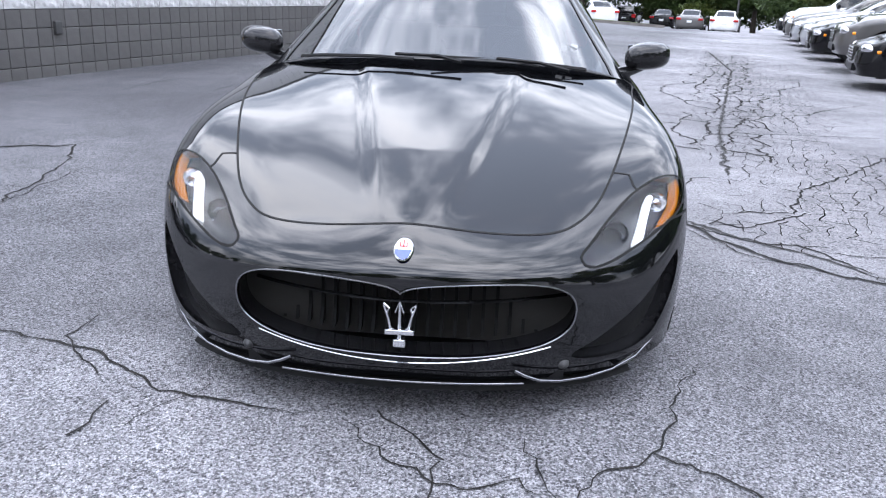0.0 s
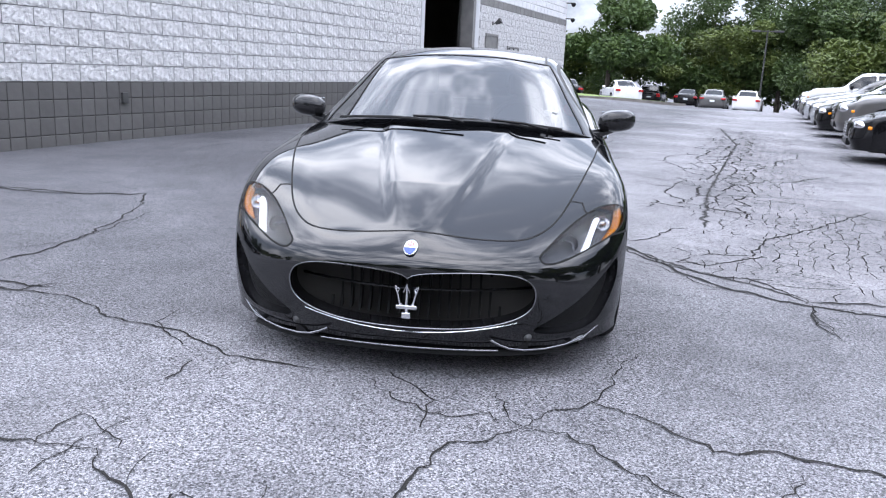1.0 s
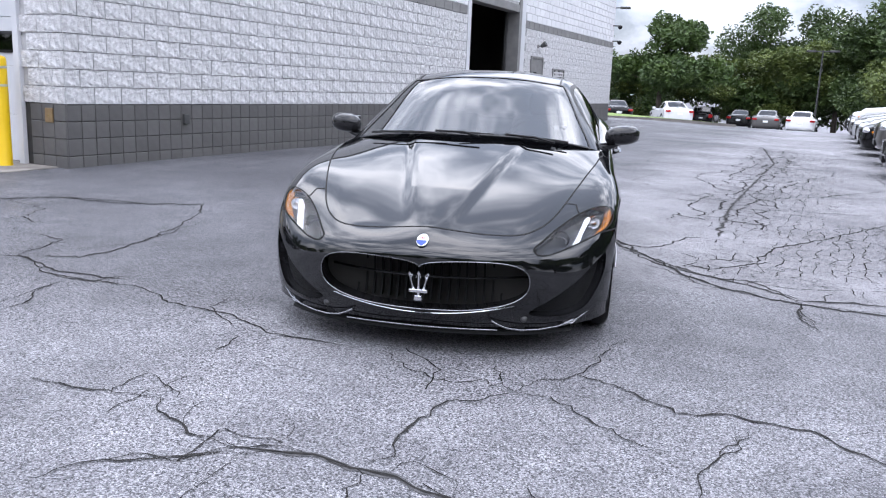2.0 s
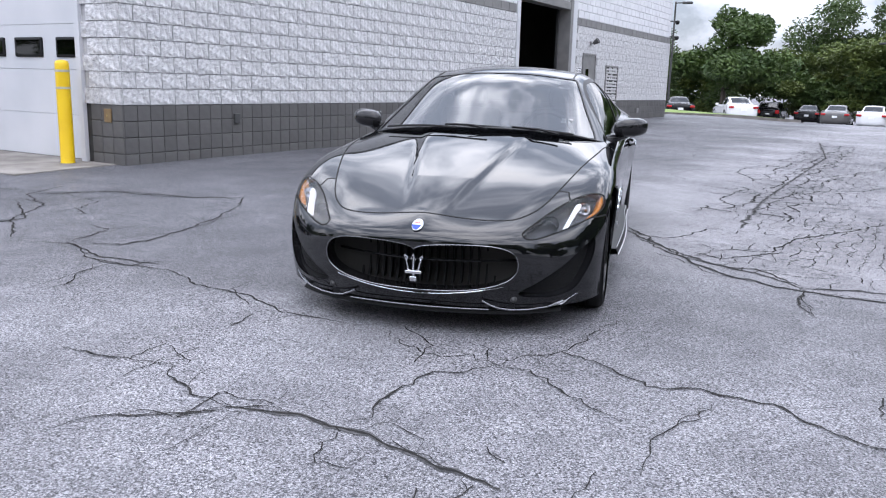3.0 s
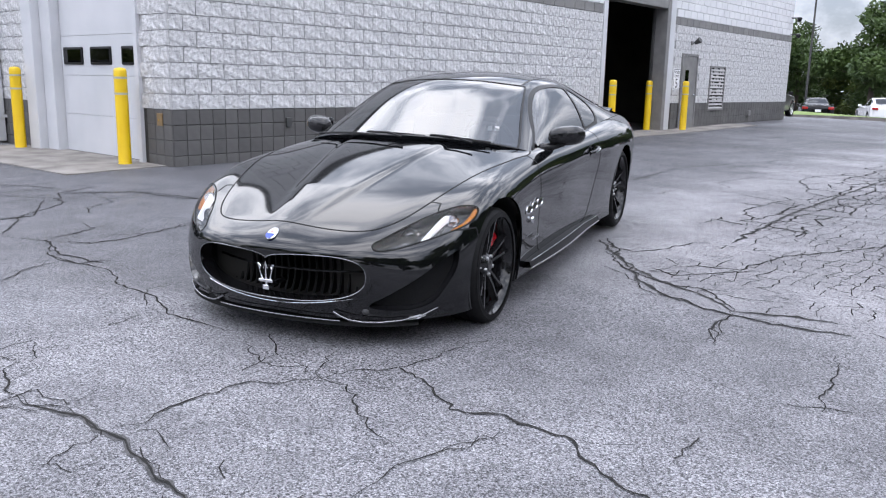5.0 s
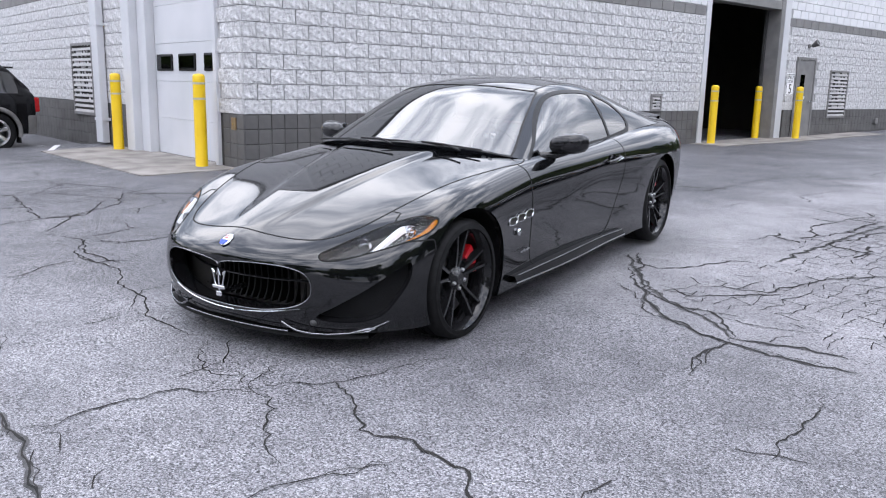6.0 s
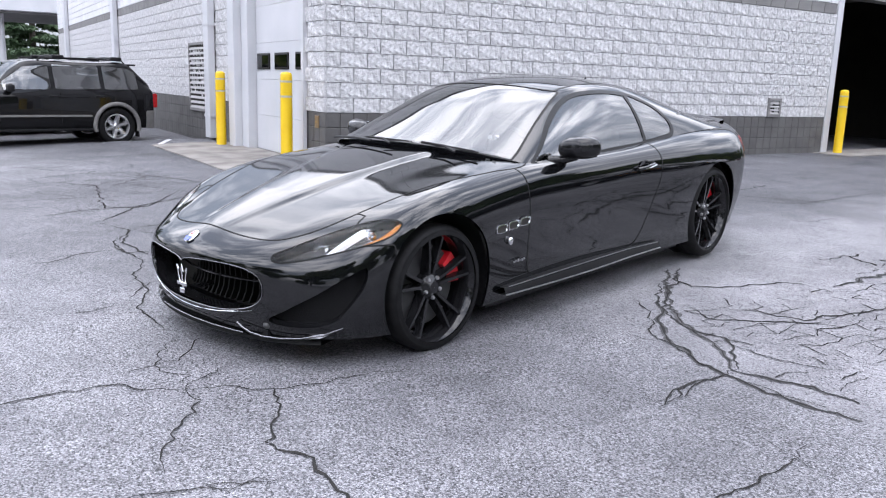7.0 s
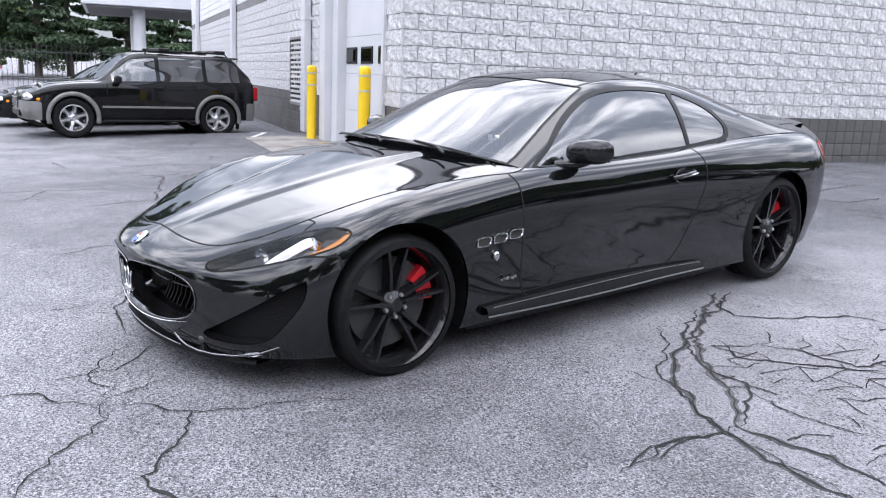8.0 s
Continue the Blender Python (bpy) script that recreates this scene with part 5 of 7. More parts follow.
    weld("glass_gap", *ring_gap([e for e in edge if max(abs(V2[e[0]][0]), abs(V2[e[1]][0])) > 1e-3], V2, N2, 0.014, 0.0015, both), SATIN_BLACK, car, "black seals round the glass")
    coupe_details(car)
    return car


def smooth_path(pts, rounds=2):
    P = [Vector(p) for p in pts]
    for _ in range(rounds):
        P = [P[0]] + [(P[i - 1] + 2 * P[i] + P[i + 1]) / 4 for i in range(1, len(P) - 1)] + [P[-1]]
    return P


STRIP = mat("light_strip", (0.95, 0.97, 1.0), 0.4, emit=1.0)
LAMP_IN = mat("lamp_inside", (0.04, 0.04, 0.042), 0.28, 0.6, color2=(0.16, 0.16, 0.165), scale=18)
GRILLE_BLACK = mat("grille_black", (0.004, 0.004, 0.0042), 0.5, color2=(0.007, 0.007, 0.007), scale=30, spec=0.08)
MESH = mat("honeycomb_mesh", (0.005, 0.005, 0.0055), 0.5, color2=(0.012, 0.012, 0.013), scale=260, detail=1, bump=0.8, bump_scale=260, spec=0.2)


def head_inner(lamp, s):
    """Projector, reflector bar and amber corner inside a headlamp."""
    v, f = lathe([(0.001, -0.03), (0.028, -0.022), (0.04, 0.0), (0.044, 0.012), (0.052, 0.015), (0.052, 0.04)], 24)
    for (x, y, z), k, mt in (((.62, -.50, .572), 0.75, CHROME), ((.765, -.335, .632), 0.6, CHROME)):
        turn = Matrix.Rotation(radians(90), 3, "X")
        part_data("projector", [(s * (q := Vector((x, y, z)) + turn @ (Vector(p) * k)).x, q.y, q.z) for p in v], f, mt, lamp, "round chrome projector")


def coupe_details(car):
    both = (1, -1)
    # wheels
    for s in both:
        wheel(car, s * .768, 0, R_F, .225, 5, GLOSS_BLACK, .274, s, zc=.331, caliper=0.35 if s > 0 else math.pi - 0.35, label="black split-spoke alloy wheel with a low tyre")
        wheel(car, s * .778, BASE, R_R, .265, 5, GLOSS_BLACK, .278, s, zc=.345, caliper=0.35 if s > 0 else math.pi - 0.35, label="black split-spoke alloy wheel with a low tyre")
        for y, zc, r in ((0, .345, .375), (BASE, .355, .381)):
            vs, fs = [], []
            for i in range(25):
                a = math.pi * (i / 24 * 1.3 - .15)
                for x in (.865, .5):
                    vs.append((s * x, y + r * math.cos(a), zc + r * math.sin(a)))
            fs = [(2 * i, 2 * i + 1, 2 * i + 3, 2 * i + 2) for i in range(24)]
            o = len(vs)
            vs.append((s * .5, y, zc))
            fs += [(2 * i + 1, o, 2 * i + 3) for i in range(24)]
            part_data("wheel_arch_liner", vs, fs, SATIN_BLACK, car, "black arch liner")
    part("floor_pan", boxes((-.48, -.73, .16, .48, -.58, .20), (-.62, -.58, .15, .62, -.38, .20), (-.5, -.38, .15, .5, .40, .20), (-.84, .40, .14, .84, 2.55, .20), (-.5, 2.55, .16, .5, 3.3, .22), (-.7, 3.3, .22, .7, 3.75, .26)), SATIN_BLACK, car)
    # grille slats and back
    part("grille_back", boxes((-.52, -.60, .22, .52, -.585, .54)), BLACK_IN, car)
    for i in range(24):
        x = -.48 + i * .96 / 23
        yb = -.755 + .55 * x * x
        bm = bmesh.new()
        yb += .07
        prof = [(yb, .505), (yb + .03, .44), (yb + .035, .38), (yb + .02, .31), (yb - .005, .262)]
        vs = []
        for y, z in prof:
            vs.append([bm.verts.new(p) for p in ((x - .005, y, z), (x + .005, y, z), (x + .004, y + .05, z), (x - .004, y + .05, z))])
        for a, b in zip(vs, vs[1:]):
            for q in range(4):
                bm.faces.new((a[q], a[(q + 1) % 4], b[(q + 1) % 4], b[q]))
        part("slat", bm, GRILLE_BLACK, car)
    part_data("grille_bar", *tube([(x, -.73 + .55 * x * x, .395) for x in np.linspace(-.48, .48, 13)], .006, 6), GLOSS_BLACK, car)
    # lower chrome lines of the grille surround
    for dz, dy, x1 in ((-.014, .0, .43),):
        line = [(x, -.838 + dy + .30 * x * x + .25 * x ** 4, .262 + dz + .26 * x * x) for x in np.linspace(-x1, x1, 25)]
        part_data("lower_trim", *tube(line, .002, 6), CHROME, car, "thin bright trim line")
    # three-pronged ornament in the grille
    orn = new("grille_ornament")
    orn.parent, orn.matrix_basis = car, pose(0, -.868, .375)
    tagged(orn, "chrome three-pronged grille ornament")
    part_data("stem", *tube([(0, 0, -.06), (0, -.004, 0), (0, -.004, .075)], .0075, 8, r_end=.003), CHROME, orn)
    for s in both:
        part_data("prong", *tube([(s * .008, 0, -.015), (s * .026, -.004, -.002), (s * .033, -.004, .03), (s * .046, -.003, .066)], .0055, 8, r_end=.0025), CHROME, orn)
        part_data("barb", *tube([(s * .036, -.003, .04), (s * .03, -.003, .056), (s * .046, -.003, .07)], .0035, 6), CHROME, orn)
    part_data("barb", *tube([(-.012, -.004, .045), (0, -.004, .08), (.012, -.004, .045)], .0035, 6), CHROME, orn)
    part("collar", boxes((-.042, -.012, -.022, .042, .008, -.005), (-.018, -.012, -.06, .018, .008, -.035), bevel=.004), CHROME, orn)
    part("mount", boxes((-.012, .01, -.05, .012, .16, -.03)), GLOSS_BLACK, orn)
    # oval badge on the nose
    bd = new("badge")
    bd.parent, bd.matrix_basis = car, pose(0, -.808, .5835, 33, 0, 0)
    tagged(bd, "oval white and blue nose badge with chrome rim")
    v, f = lathe([(0.0, .007), (.8, .006), (.9, .004), (1.0, 0.0)], 32)
    part_data("plate", [(p[0] * .028, p[1] * .041, p[2]) for p in v], f, CHROME, bd)
    part_data("face", [(p[0] * .0245, p[1] * .037, p[2] + .0016) for p in v], f, WHITE_PLASTIC, bd)
    half = [(.0235 * math.cos(a), -.034 * abs(math.sin(a)) - .008, .0092) for a in np.linspace(0, math.pi, 17)]
    part_data("blue_field", half, [tuple(range(16, -1, -1))], BADGE_BLUE, bd, "blue field", smooth=False)
    part("mark", boxes((-.002, .0, .0088, .002, .026, .0098), (-.011, .004, .0088, -.008, .02, .0098), (.008, .004, .0088, .011, .02, .0098), (-.012, .002, .0088, .012, .006, .0098)), RED_LENS, bd)
    # splitter and lips; metal pieces stand in for the highlights on the black lip edges
    lip = []
    for k, x in enumerate(np.linspace(-.70, .70, 45)):
        ax = abs(x)
        y = -.80 + .28 * ax ** 2 + .45 * ax ** 5
        lip.append((x, y, .150 + .0 * ax))
    vs, fs = [], []
    for x, y, z in lip:
        vs += [(x, y - .012, z), (x * .99, y - .006, z + .014), (x * .97, y + .10, z + .03), (x * .97, y + .10, z)]
    fs = [(i * 4 + q, i * 4 + (q + 1) % 4, i * 4 + 4 + (q + 1) % 4, i * 4 + 4 + q) for i in range(44) for q in range(4)]
    part_data("splitter", vs, fs, GRILLE_BLACK, car, "glossy black front splitter")
    # highlight along the middle of the lip, built as a dark chrome tube
    mid = [(x, -.818 + .28 * x * x, .176) for x in np.linspace(-.36, .36, 17)]
    part_data("lip_glint_line", *tube(mid, .004, 8), DARK_CHROME, car, "dull silver lower lip")
    for s in both:
        wing = [(.33, -.815, .222), (.36, -.81, .205), (.40, -.80, .182), (.46, -.775, .172), (.55, -.735, .172), (.63, -.69, .178), (.72, -.615, .195), (.775, -.545, .225), (.80, -.50, .27), (.825, -.465, .36), (.845, -.43, .46)]
        w2 = smooth_path([(s * x, y + .022, z) for x, y, z in wing], 1)
        part_data("lip_glint_wing", *tube(w2, .006, 8, r_end=.0025), DARK_CHROME, car, "dull silver curved corner lip")
        # bright highlight at the lip corner, built as a small metal plate
        bm = bmesh.new()
        pts = [(.645, -.662, .178), (.70, -.618, .184), (.725, -.585, .198), (.70, -.605, .202), (.66, -.645, .192)]
        a = [bm.verts.new((s * x, y + .012, z)) for x, y, z in pts]
        b = [bm.verts.new((s * x, y + .05, z)) for x, y, z in pts]
        bm.faces.new(a if s > 0 else a[::-1])
        for q in range(5):
            bm.faces.new((a[q], a[(q + 1) % 5], b[(q + 1) % 5], b[q]))
        part("lip_glint_tab", bm, DARK_CHROME, car, "small metal plate for the highlight at the lip corner")
        v, f = lathe([(0.001, -.012), (.02, -.008), (.03, .0), (.032, .03)], 18)
        part_data("fog_lamp", [(s * .475 + p[0] * .6, -.735 + p[2], .226 + p[1] * .6) for p in v], f, DARK_STEEL, car, "small round fog lamp")
    # side vents, small badge, handles, mirrors, sills
    for s in both:
        for k in range(3):
            y, z = .435 + k * .098, .572 + k * .008
            ring = [(s * (.9115 + .004 * math.cos(a)), y + .036 * math.copysign(abs(math.cos(a)) ** .6, math.cos(a)) + .010 * math.sin(a), z + .020 * math.copysign(abs(math.sin(a)) ** .6, math.sin(a))) for a in np.linspace(0, 2 * math.pi, 25)[:-1]]
            vent = part_data("side_vent", *tube(ring, .0045, 6, closed=True), CHROME, car, "chrome-rimmed oval fender vent")
            part_data("vent_hole", ring + [(s * .905, y, z)], [(i, (i + 1) % 24, 24) for i in range(24)], BLACK_IN, vent)
        v, f = lathe([(0.001, .008), (.012, .007), (.017, .002), (.017, -.01)], 18, "x")
        part_data("fender_badge", [(s * (.908 + p[0]), .515 + p[1], .497 + p[2] * 1.25) for p in v], f, CHROME, car)
        part("script", boxes(*[(s * .9, .55 + i * .017, .372 + (i % 2) * .004, s * .9005 + s * .006, .562 + i * .017, .378 + (i % 3) * .004) for i in range(6)]), SILVER, car, "small silver script")
        hd = part_data("door_handle", *tube([(s * .918, 1.80, .765), (s * .945, 1.83, .773), (s * .948, 1.90, .782), (s * .943, 1.955, .788), (s * .918, 1.98, .79)], .012, 10), PAINT_BLACK, car, "black pull handle")
        v, f = lathe([(0.001, -.022), (.035, -.018), (.05, -.004), (.055, .004)], 22, "x")
        part_data("handle_cup", [(s * (.911 + p[0] * .3), 1.885 + p[1] * 1.15, .772 + p[2] * .8) for p in v], f, GLOSS_BLACK, hd)
        part_data("handle_trim", *tube([(s * .955, 1.82, .766), (s * .961, 1.90, .777), (s * .955, 1.965, .784)], .004, 6), CHROME, hd)
        # mirror: a rounded shell on a slim foot
        mir = new("mirror")
        mir.parent, mir.matrix_basis = car, pose(s * .935, 1.10, .945)
        tagged(mir, "black door mirror with a rounded shell")
        vs, fs, n, m = [], [], 14, 24
        for i in range(n + 1):
            t = math.pi * i / n
            for j in range(m):
                a = 2 * math.pi * j / m
                cx = math.copysign(abs(math.cos(a)) ** .75, math.cos(a))
                sz = math.copysign(abs(math.sin(a)) ** .8, math.sin(a))
                rr = math.sin(t) ** .62
                yy = -math.cos(t)
                yy = yy * .088 if yy < 0 else yy * .035
                vs.append((s * (cx * rr * .112 + .012 * yy / .09), yy + .25 * (s * 0) + .10 * cx * rr * .112 * 2.2, sz * rr * (.068 if sz > 0 else .060) + .06 * cx * rr * .112))
        fs = [(i * m + j, i * m + (j + 1) % m, (i + 1) * m + (j + 1) % m, (i + 1) * m + j) for i in range(n) for j in range(m)]
        weld("shell", vs, fs, GLOSS_BLACK, mir)
        part_data("foot", *tube([(s * -.02, .0, -.045), (s * -.09, -.04, -.068), (s * -.16, -.09, -.075)], .022, 10, r_end=.03), GLOSS_BLACK, mir)
        part("mirror_glass", boxes((s * -.09, .0362, -.045, s * .085, .0385, .05), bevel=.0005), CHROME, mir)
        part("corner_plate", boxes((s * -.185, -.12, -.085, s * -.165, .06, -.03), bevel=.006), GLOSS_BLACK, mir)
        # side sill blade
        vs, fs = [], []
        for k in range(21):
            t = k / 20
            y = .46 + t * 1.68
            w = .925 + .022 * math.sin(math.pi * min(1, t * 1.3))
            z = .222 - .008 * t
            h = .030 + .03 * math.sin(math.pi * t) * .6
            vs += [(s * .86, y, z + h), (s * (w - .012), y, z + h), (s * w, y, z + .008), (s * w, y, z - .006), (s * .86, y, z - .012)]
        fs = [(k * 5 + q, k * 5 + q + 1, k * 5 + 6 + q, k * 5 + 5 + q) for k in range(20) for q in range(4)]
        sill = part_data("side_sill", vs, fs, SATIN_BLACK, car, "black carbon side sill with silver edges")
        part_data("sill_edge", *tube([(s * (.928 + .022 * math.sin(math.pi * min(1, k / 20 * 1.3))), .46 + k / 20 * 1.68, .215 - .008 * k / 20) for k in range(21)], .0042, 6), SILVER, sill)
        part_data("sill_edge", *tube([(s * (.915 + .022 * math.sin(math.pi * min(1, k / 20 * 1.3))), .50 + k / 20 * 1.62, .252 - .006 * k / 20 + .018 * math.sin(math.pi * k / 20)) for k in range(21)], .0022, 6), SILVER, sill)
        # hood shut line strip on the fender side and small C-pillar mark
        part("pillar_mark", boxes((s * .70, 2.70, 1.035, s * .7065, 2.712, 1.085), (s * .70, 2.712, 1.068, s * .7065, 2.735, 1.08), bevel=.001), SILVER, car)
    # wipers
    for pts in ([(.60, .60, .938), (.45, .585, .953), (.22, .545, .968), (-.05, .50, .978)], [(-.12, .47, .965), (-.30, .50, .968), (-.52, .565, .955), (-.62, .61, .944)]):
        wp = part_data("wiper", *tube([(x, y, z - .006) for x, y, z in pts], .006, 6, r_end=.004), SATIN_BLACK, car, "black wiper")
        part_data("blade", *tube([(x, y - .010, z - .010) for x, y, z in pts], .0045, 6), RUBBER, wp)
    part_data("wiper_arm", *tube([(.08, .43, .958), (-.02, .47, .975), (-.20, .50, .972)], .007, 6), SATIN_BLACK, car)
    part_data("wiper_arm", *tube([(.52, .50, .935), (.40, .545, .956), (.22, .545, .967)], .007, 6), SATIN_BLACK, car)
    # antenna, spoiler
    part_data("antenna", *tube([(0, 2.52, 1.262), (0, 2.535, 1.285), (0, 2.56, 1.312)], .012, 8, r_end=.006), SATIN_BLACK, car)
    vs, fs = [], []
    for k in range(23):
        x = -.66 + 1.32 * k / 22
        y = 3.80 - .30 * (x / .66) ** 2 * .75
        z = 1.0 - .03 * (x / .66) ** 2
        vs += [(x, y - .16, z - .012), (x, y - .04, z + .012), (x, y + .02, z + .018), (x, y + .02, z + .006), (x, y + .0, z - .02)]
    fs = [(k * 5 + q, k * 5 + (q + 1) % 5, k * 5 + 5 + (q + 1) % 5, k * 5 + 5 + q) for k in range(22) for q in range(5)]
    part_data("spoiler", vs, fs, PAINT_BLACK, car)
    # inside: dashboard, seats, wheel, floor
    part("dashboard", boxes((-.68, .80, .60, .68, 1.10, .885), bevel=.05), LEATHER, car)
    part("cabin_floor", boxes((-.80, .7, .2, .80, 2.6, .24)), BLACK_IN, car)
    part("rear_shelf", boxes((-.66, 2.45, .80, .66, 3.15, .90), bevel=.03), LEATHER, car)
    for s in both:
        st = part("seat", boxes((s * .12, 1.35, .30, s * .62, 1.85, .52), bevel=.06), LEATHER, car, "dark leather seat")
        bm = boxes((s * .13, -.07, 0, s * .61, .07, .56), bevel=.05)
        bmesh.ops.transform(bm, matrix=pose(0, 1.88, .46, -18), verts=bm.verts)
        part("backrest", bm, LEATHER, st)
        bm = boxes((s * .25, -.05, 0, s * .49, .05, .17), bevel=.04)
        bmesh.ops.transform(bm, matrix=pose(0, 2.07, 1.0, -12), verts=bm.verts)
        part("headrest", bm, LEATHER, st)
        part("rear_seat", boxes((s * .12, 2.2, .35, s * .6, 2.5, .88), bevel=.06), LEATHER, car, "dark leather rear seat")
    ring = [(.36 + .18 * math.cos(a), 1.20 - .06 * math.sin(a), .86 + .17 * math.sin(a)) for a in np.linspace(0, 2 * math.pi, 29)[:-1]]
    sw = part_data("steering_wheel", *tube(ring, .015, 8, closed=True), LEATHER, car)
    part_data("column", *tube([(.36, 1.20, .86), (.36, 1.0, .80)], .035, 10), LEATHER, sw)
    part("windshield_sticker", boxes((.50, .800, .985, .53, .803, 1.012), (.545, .806, .985, .575, .809, 1.012)), WHITE_PLASTIC, car, "small white stickers inside the windshield")


coupe()


# ---- parked vehicles ----
class Shape:
    """The plan of a vehicle: stations (y, half width share, belt height, top height, roof half width)."""

    def __init__(self, stations, half, nose, tail, nose_z, tail_z, low, arch_r, tyre_r, base, screens, side):
        self.st, self.half, self.nose, self.tail, self.nose_z, self.tail_z = stations, half, nose, tail, nose_z, tail_z
        self.low, self.arch_r, self.tyre_r, self.base, self.screens, self.side = low, arch_r, tyre_r, base, screens, side


SEDAN = Shape([(-.52, .95, .70, .735, .5), (-.1, .99, .78, .83, .55), (.35, 1.0, .85, .915, .6), (.72, 1.0, .89, .975, .62), (1.12, 1.0, .91, 1.22, .58), (1.55, 1.0, .92, 1.40, .56), (2.0, 1.0, .93, 1.45, .57),
               (2.45, 1.0, .94, 1.38, .56), (2.85, 1.0, .96, 1.19, .58), (3.2, .99, .97, 1.06, .62), (3.55, .96, .96, 1.03, .6)], .91, -.88, 3.82, .66, .98, .2, .345, .325, 2.76, ((.78, 1.5), (2.42, 3.12)), (.95, 2.75))
SUV = Shape([(-.42, .97, .90, .97, .60), (-.1, .99, .96, 1.02, .64), (.3, 1.0, .99, 1.06, .66), (.5, 1.0, 1.0, 1.09, .67), (.78, 1.0, 1.02, 1.34, .68), (1.08, 1.0, 1.03, 1.56, .67), (1.6, 1.0, 1.04, 1.61, .67),
             (2.6, 1.0, 1.05, 1.61, .67), (3.08, 1.0, 1.06, 1.57, .66), (3.3, .98, 1.06, 1.36, .66), (3.46, .96, 1.05, 1.14, .66)], .90, -.84, 3.58, .84, 1.06, .33, .40, .37, 2.70, ((.5, 1.06), (3.1, 3.42)), (.70, 3.18))


def vehicle(shape, paint, label, m, group="", glass_mat=None, rims=SILVER, flare=None, big=False):
    s = shape
    ob = thing("suv" if s is SUV else "sedan", m, label, "car", group)
    W = s.half
    y_ = [q[0] for q in s.st]
    belt = lambda P: np.interp(P[:, 1], y_, [q[2] for q in s.st])
    top = lambda P: np.interp(P[:, 1], y_, [q[3] for q in s.st])
    roofw = lambda P: np.interp(P[:, 1], y_, [q[4] for q in s.st])
    rows = []
    for x, dy in ((0, 0), (.42, .025), (.74, .12)):
        y, z = s.nose + dy, s.nose_z
        rows.append([(x, y + .05, s.low), (x * 1.01, y + .0, s.low + .13), (x * 1.01, y, z * .62), (x, y + .02, z * .86), (x * .98, y + .06, z * .97), (x * .9, y + .13, z + .01), (x * .7, y + .2, z + .03), (x * .35, y + .24, z + .04), (0, y + .26, z + .045)])
    for y, k, zb, zt, wr in s.st:
        w = W * k
        rows.append([(w * .95, y, s.low), (w * .985, y, s.low + .15), (w, y, zb * .62), (w, y, zb * .86), (w * .965, y, zb), (wr + (w * .93 - wr) * .5, y, zb + (zt - zb) * .5), (wr, y, zt - (zt - zb) * .1), (wr * .6, y, zt), (0, y, zt + .012)])
    for x, dy in ((.74, .12), (.42, .025), (0, 0)):
        y, z = s.tail - dy, s.tail_z
        rows.append([(x, y - .07, s.low + .05), (x * 1.01, y, s.low + .16), (x * 1.01, y, z * .62), (x, y - .02, z * .86), (x * .98, y - .05, z * .97), (x * .9, y - .09, z + .01), (x * .7, y - .13, z + .03), (x * .35, y - .15, z + .04), (0, y - .16, z + .045)])
    G = dense(rows, 130, 52)
    (a0, a1), (b0, b1) = s.screens
    arch = lambda yc: (lambda P: np.maximum(np.hypot(P[:, 1] - yc, P[:, 2] - s.tyre_r - .01) - s.arch_r, .45 - P[:, 0]))
    screen = lambda lo, hi: (lambda P: np.maximum(np.maximum(P[:, 0] - roofw(P) * .93, lo - P[:, 1]), np.maximum(P[:, 1] - hi, belt(P) + .05 - P[:, 2])))
    lo, hi = s.side
    pil = [lo + (hi - lo) * q for q in ((.0, .33, .36, .70, .73, 1.0) if s is SUV else (.0, .47, .51, 1.0, 1.1, 1.1))]

    def side(k):
        a, b = pil[2 * k], pil[2 * k + 1]
        return lambda P: np.maximum(np.maximum(np.maximum(belt(P) + .035 - P[:, 2], P[:, 2] - (top(P) - .085)), np.maximum(a - P[:, 1], P[:, 1] - b)), roofw(P) * .9 - P[:, 0])

    V, N, F = carve(G, [("hole", arch(0)), ("hole", arch(s.base)), ("screen", screen(a0, a1)), ("back", screen(b0, b1)), ("w0", side(0)), ("w1", side(1)), ("w2", side(2)),
                        ("bumper_f", lambda P: np.maximum(P[:, 1] - s.nose - .32, P[:, 2] - (.52 if s is SEDAN else .66))), ("bumper_r", lambda P: np.maximum(s.tail - .28 - P[:, 1], P[:, 2] - (.55 if s is SEDAN else .68)))])
    both = (1, -1)
    gm = glass_mat or GLASS_DARK
    body = weld("body", *panel(V, N, F[""], both), paint, ob)
    for nm, key in (("windshield", "screen"), ("rear_window", "back")):
        weld(nm, *panel(V, N, F[key], both, .004, -.003), gm, ob).visible_shadow = False
    for sd in both:
        for k in range(3):
            if F["w%d" % k]:
                weld("side_window", *panel(V, N, F["w%d" % k], (sd,), .004, -.004), gm, ob)
    bump_mat = flare or paint
    weld("front_bumper", *panel(V, N, F["bumper_f"], both, .02, .012), bump_mat, ob)
    weld("rear_bumper", *panel(V, N, F["bumper_r"], both, .02, .012), bump_mat, ob)
    part("underbody", boxes((-W * .86, s.nose + .3, s.low - .02, W * .86, -s.arch_r, s.low + .06), (-.5, -s.arch_r, s.low - .02, .5, s.arch_r, s.low + .06), (-W * .9, s.arch_r, s.low - .02, W * .9, s.base - s.arch_r, s.low + .06), (-.5, s.base - s.arch_r, s.low, .5, s.tail - .3, s.low + .08)), SATIN_BLACK, ob)
    part("cabin", boxes((-W * .85, .75, s.low + .1, W * .85, s.base, .72), bevel=.05), BLACK_IN, ob)
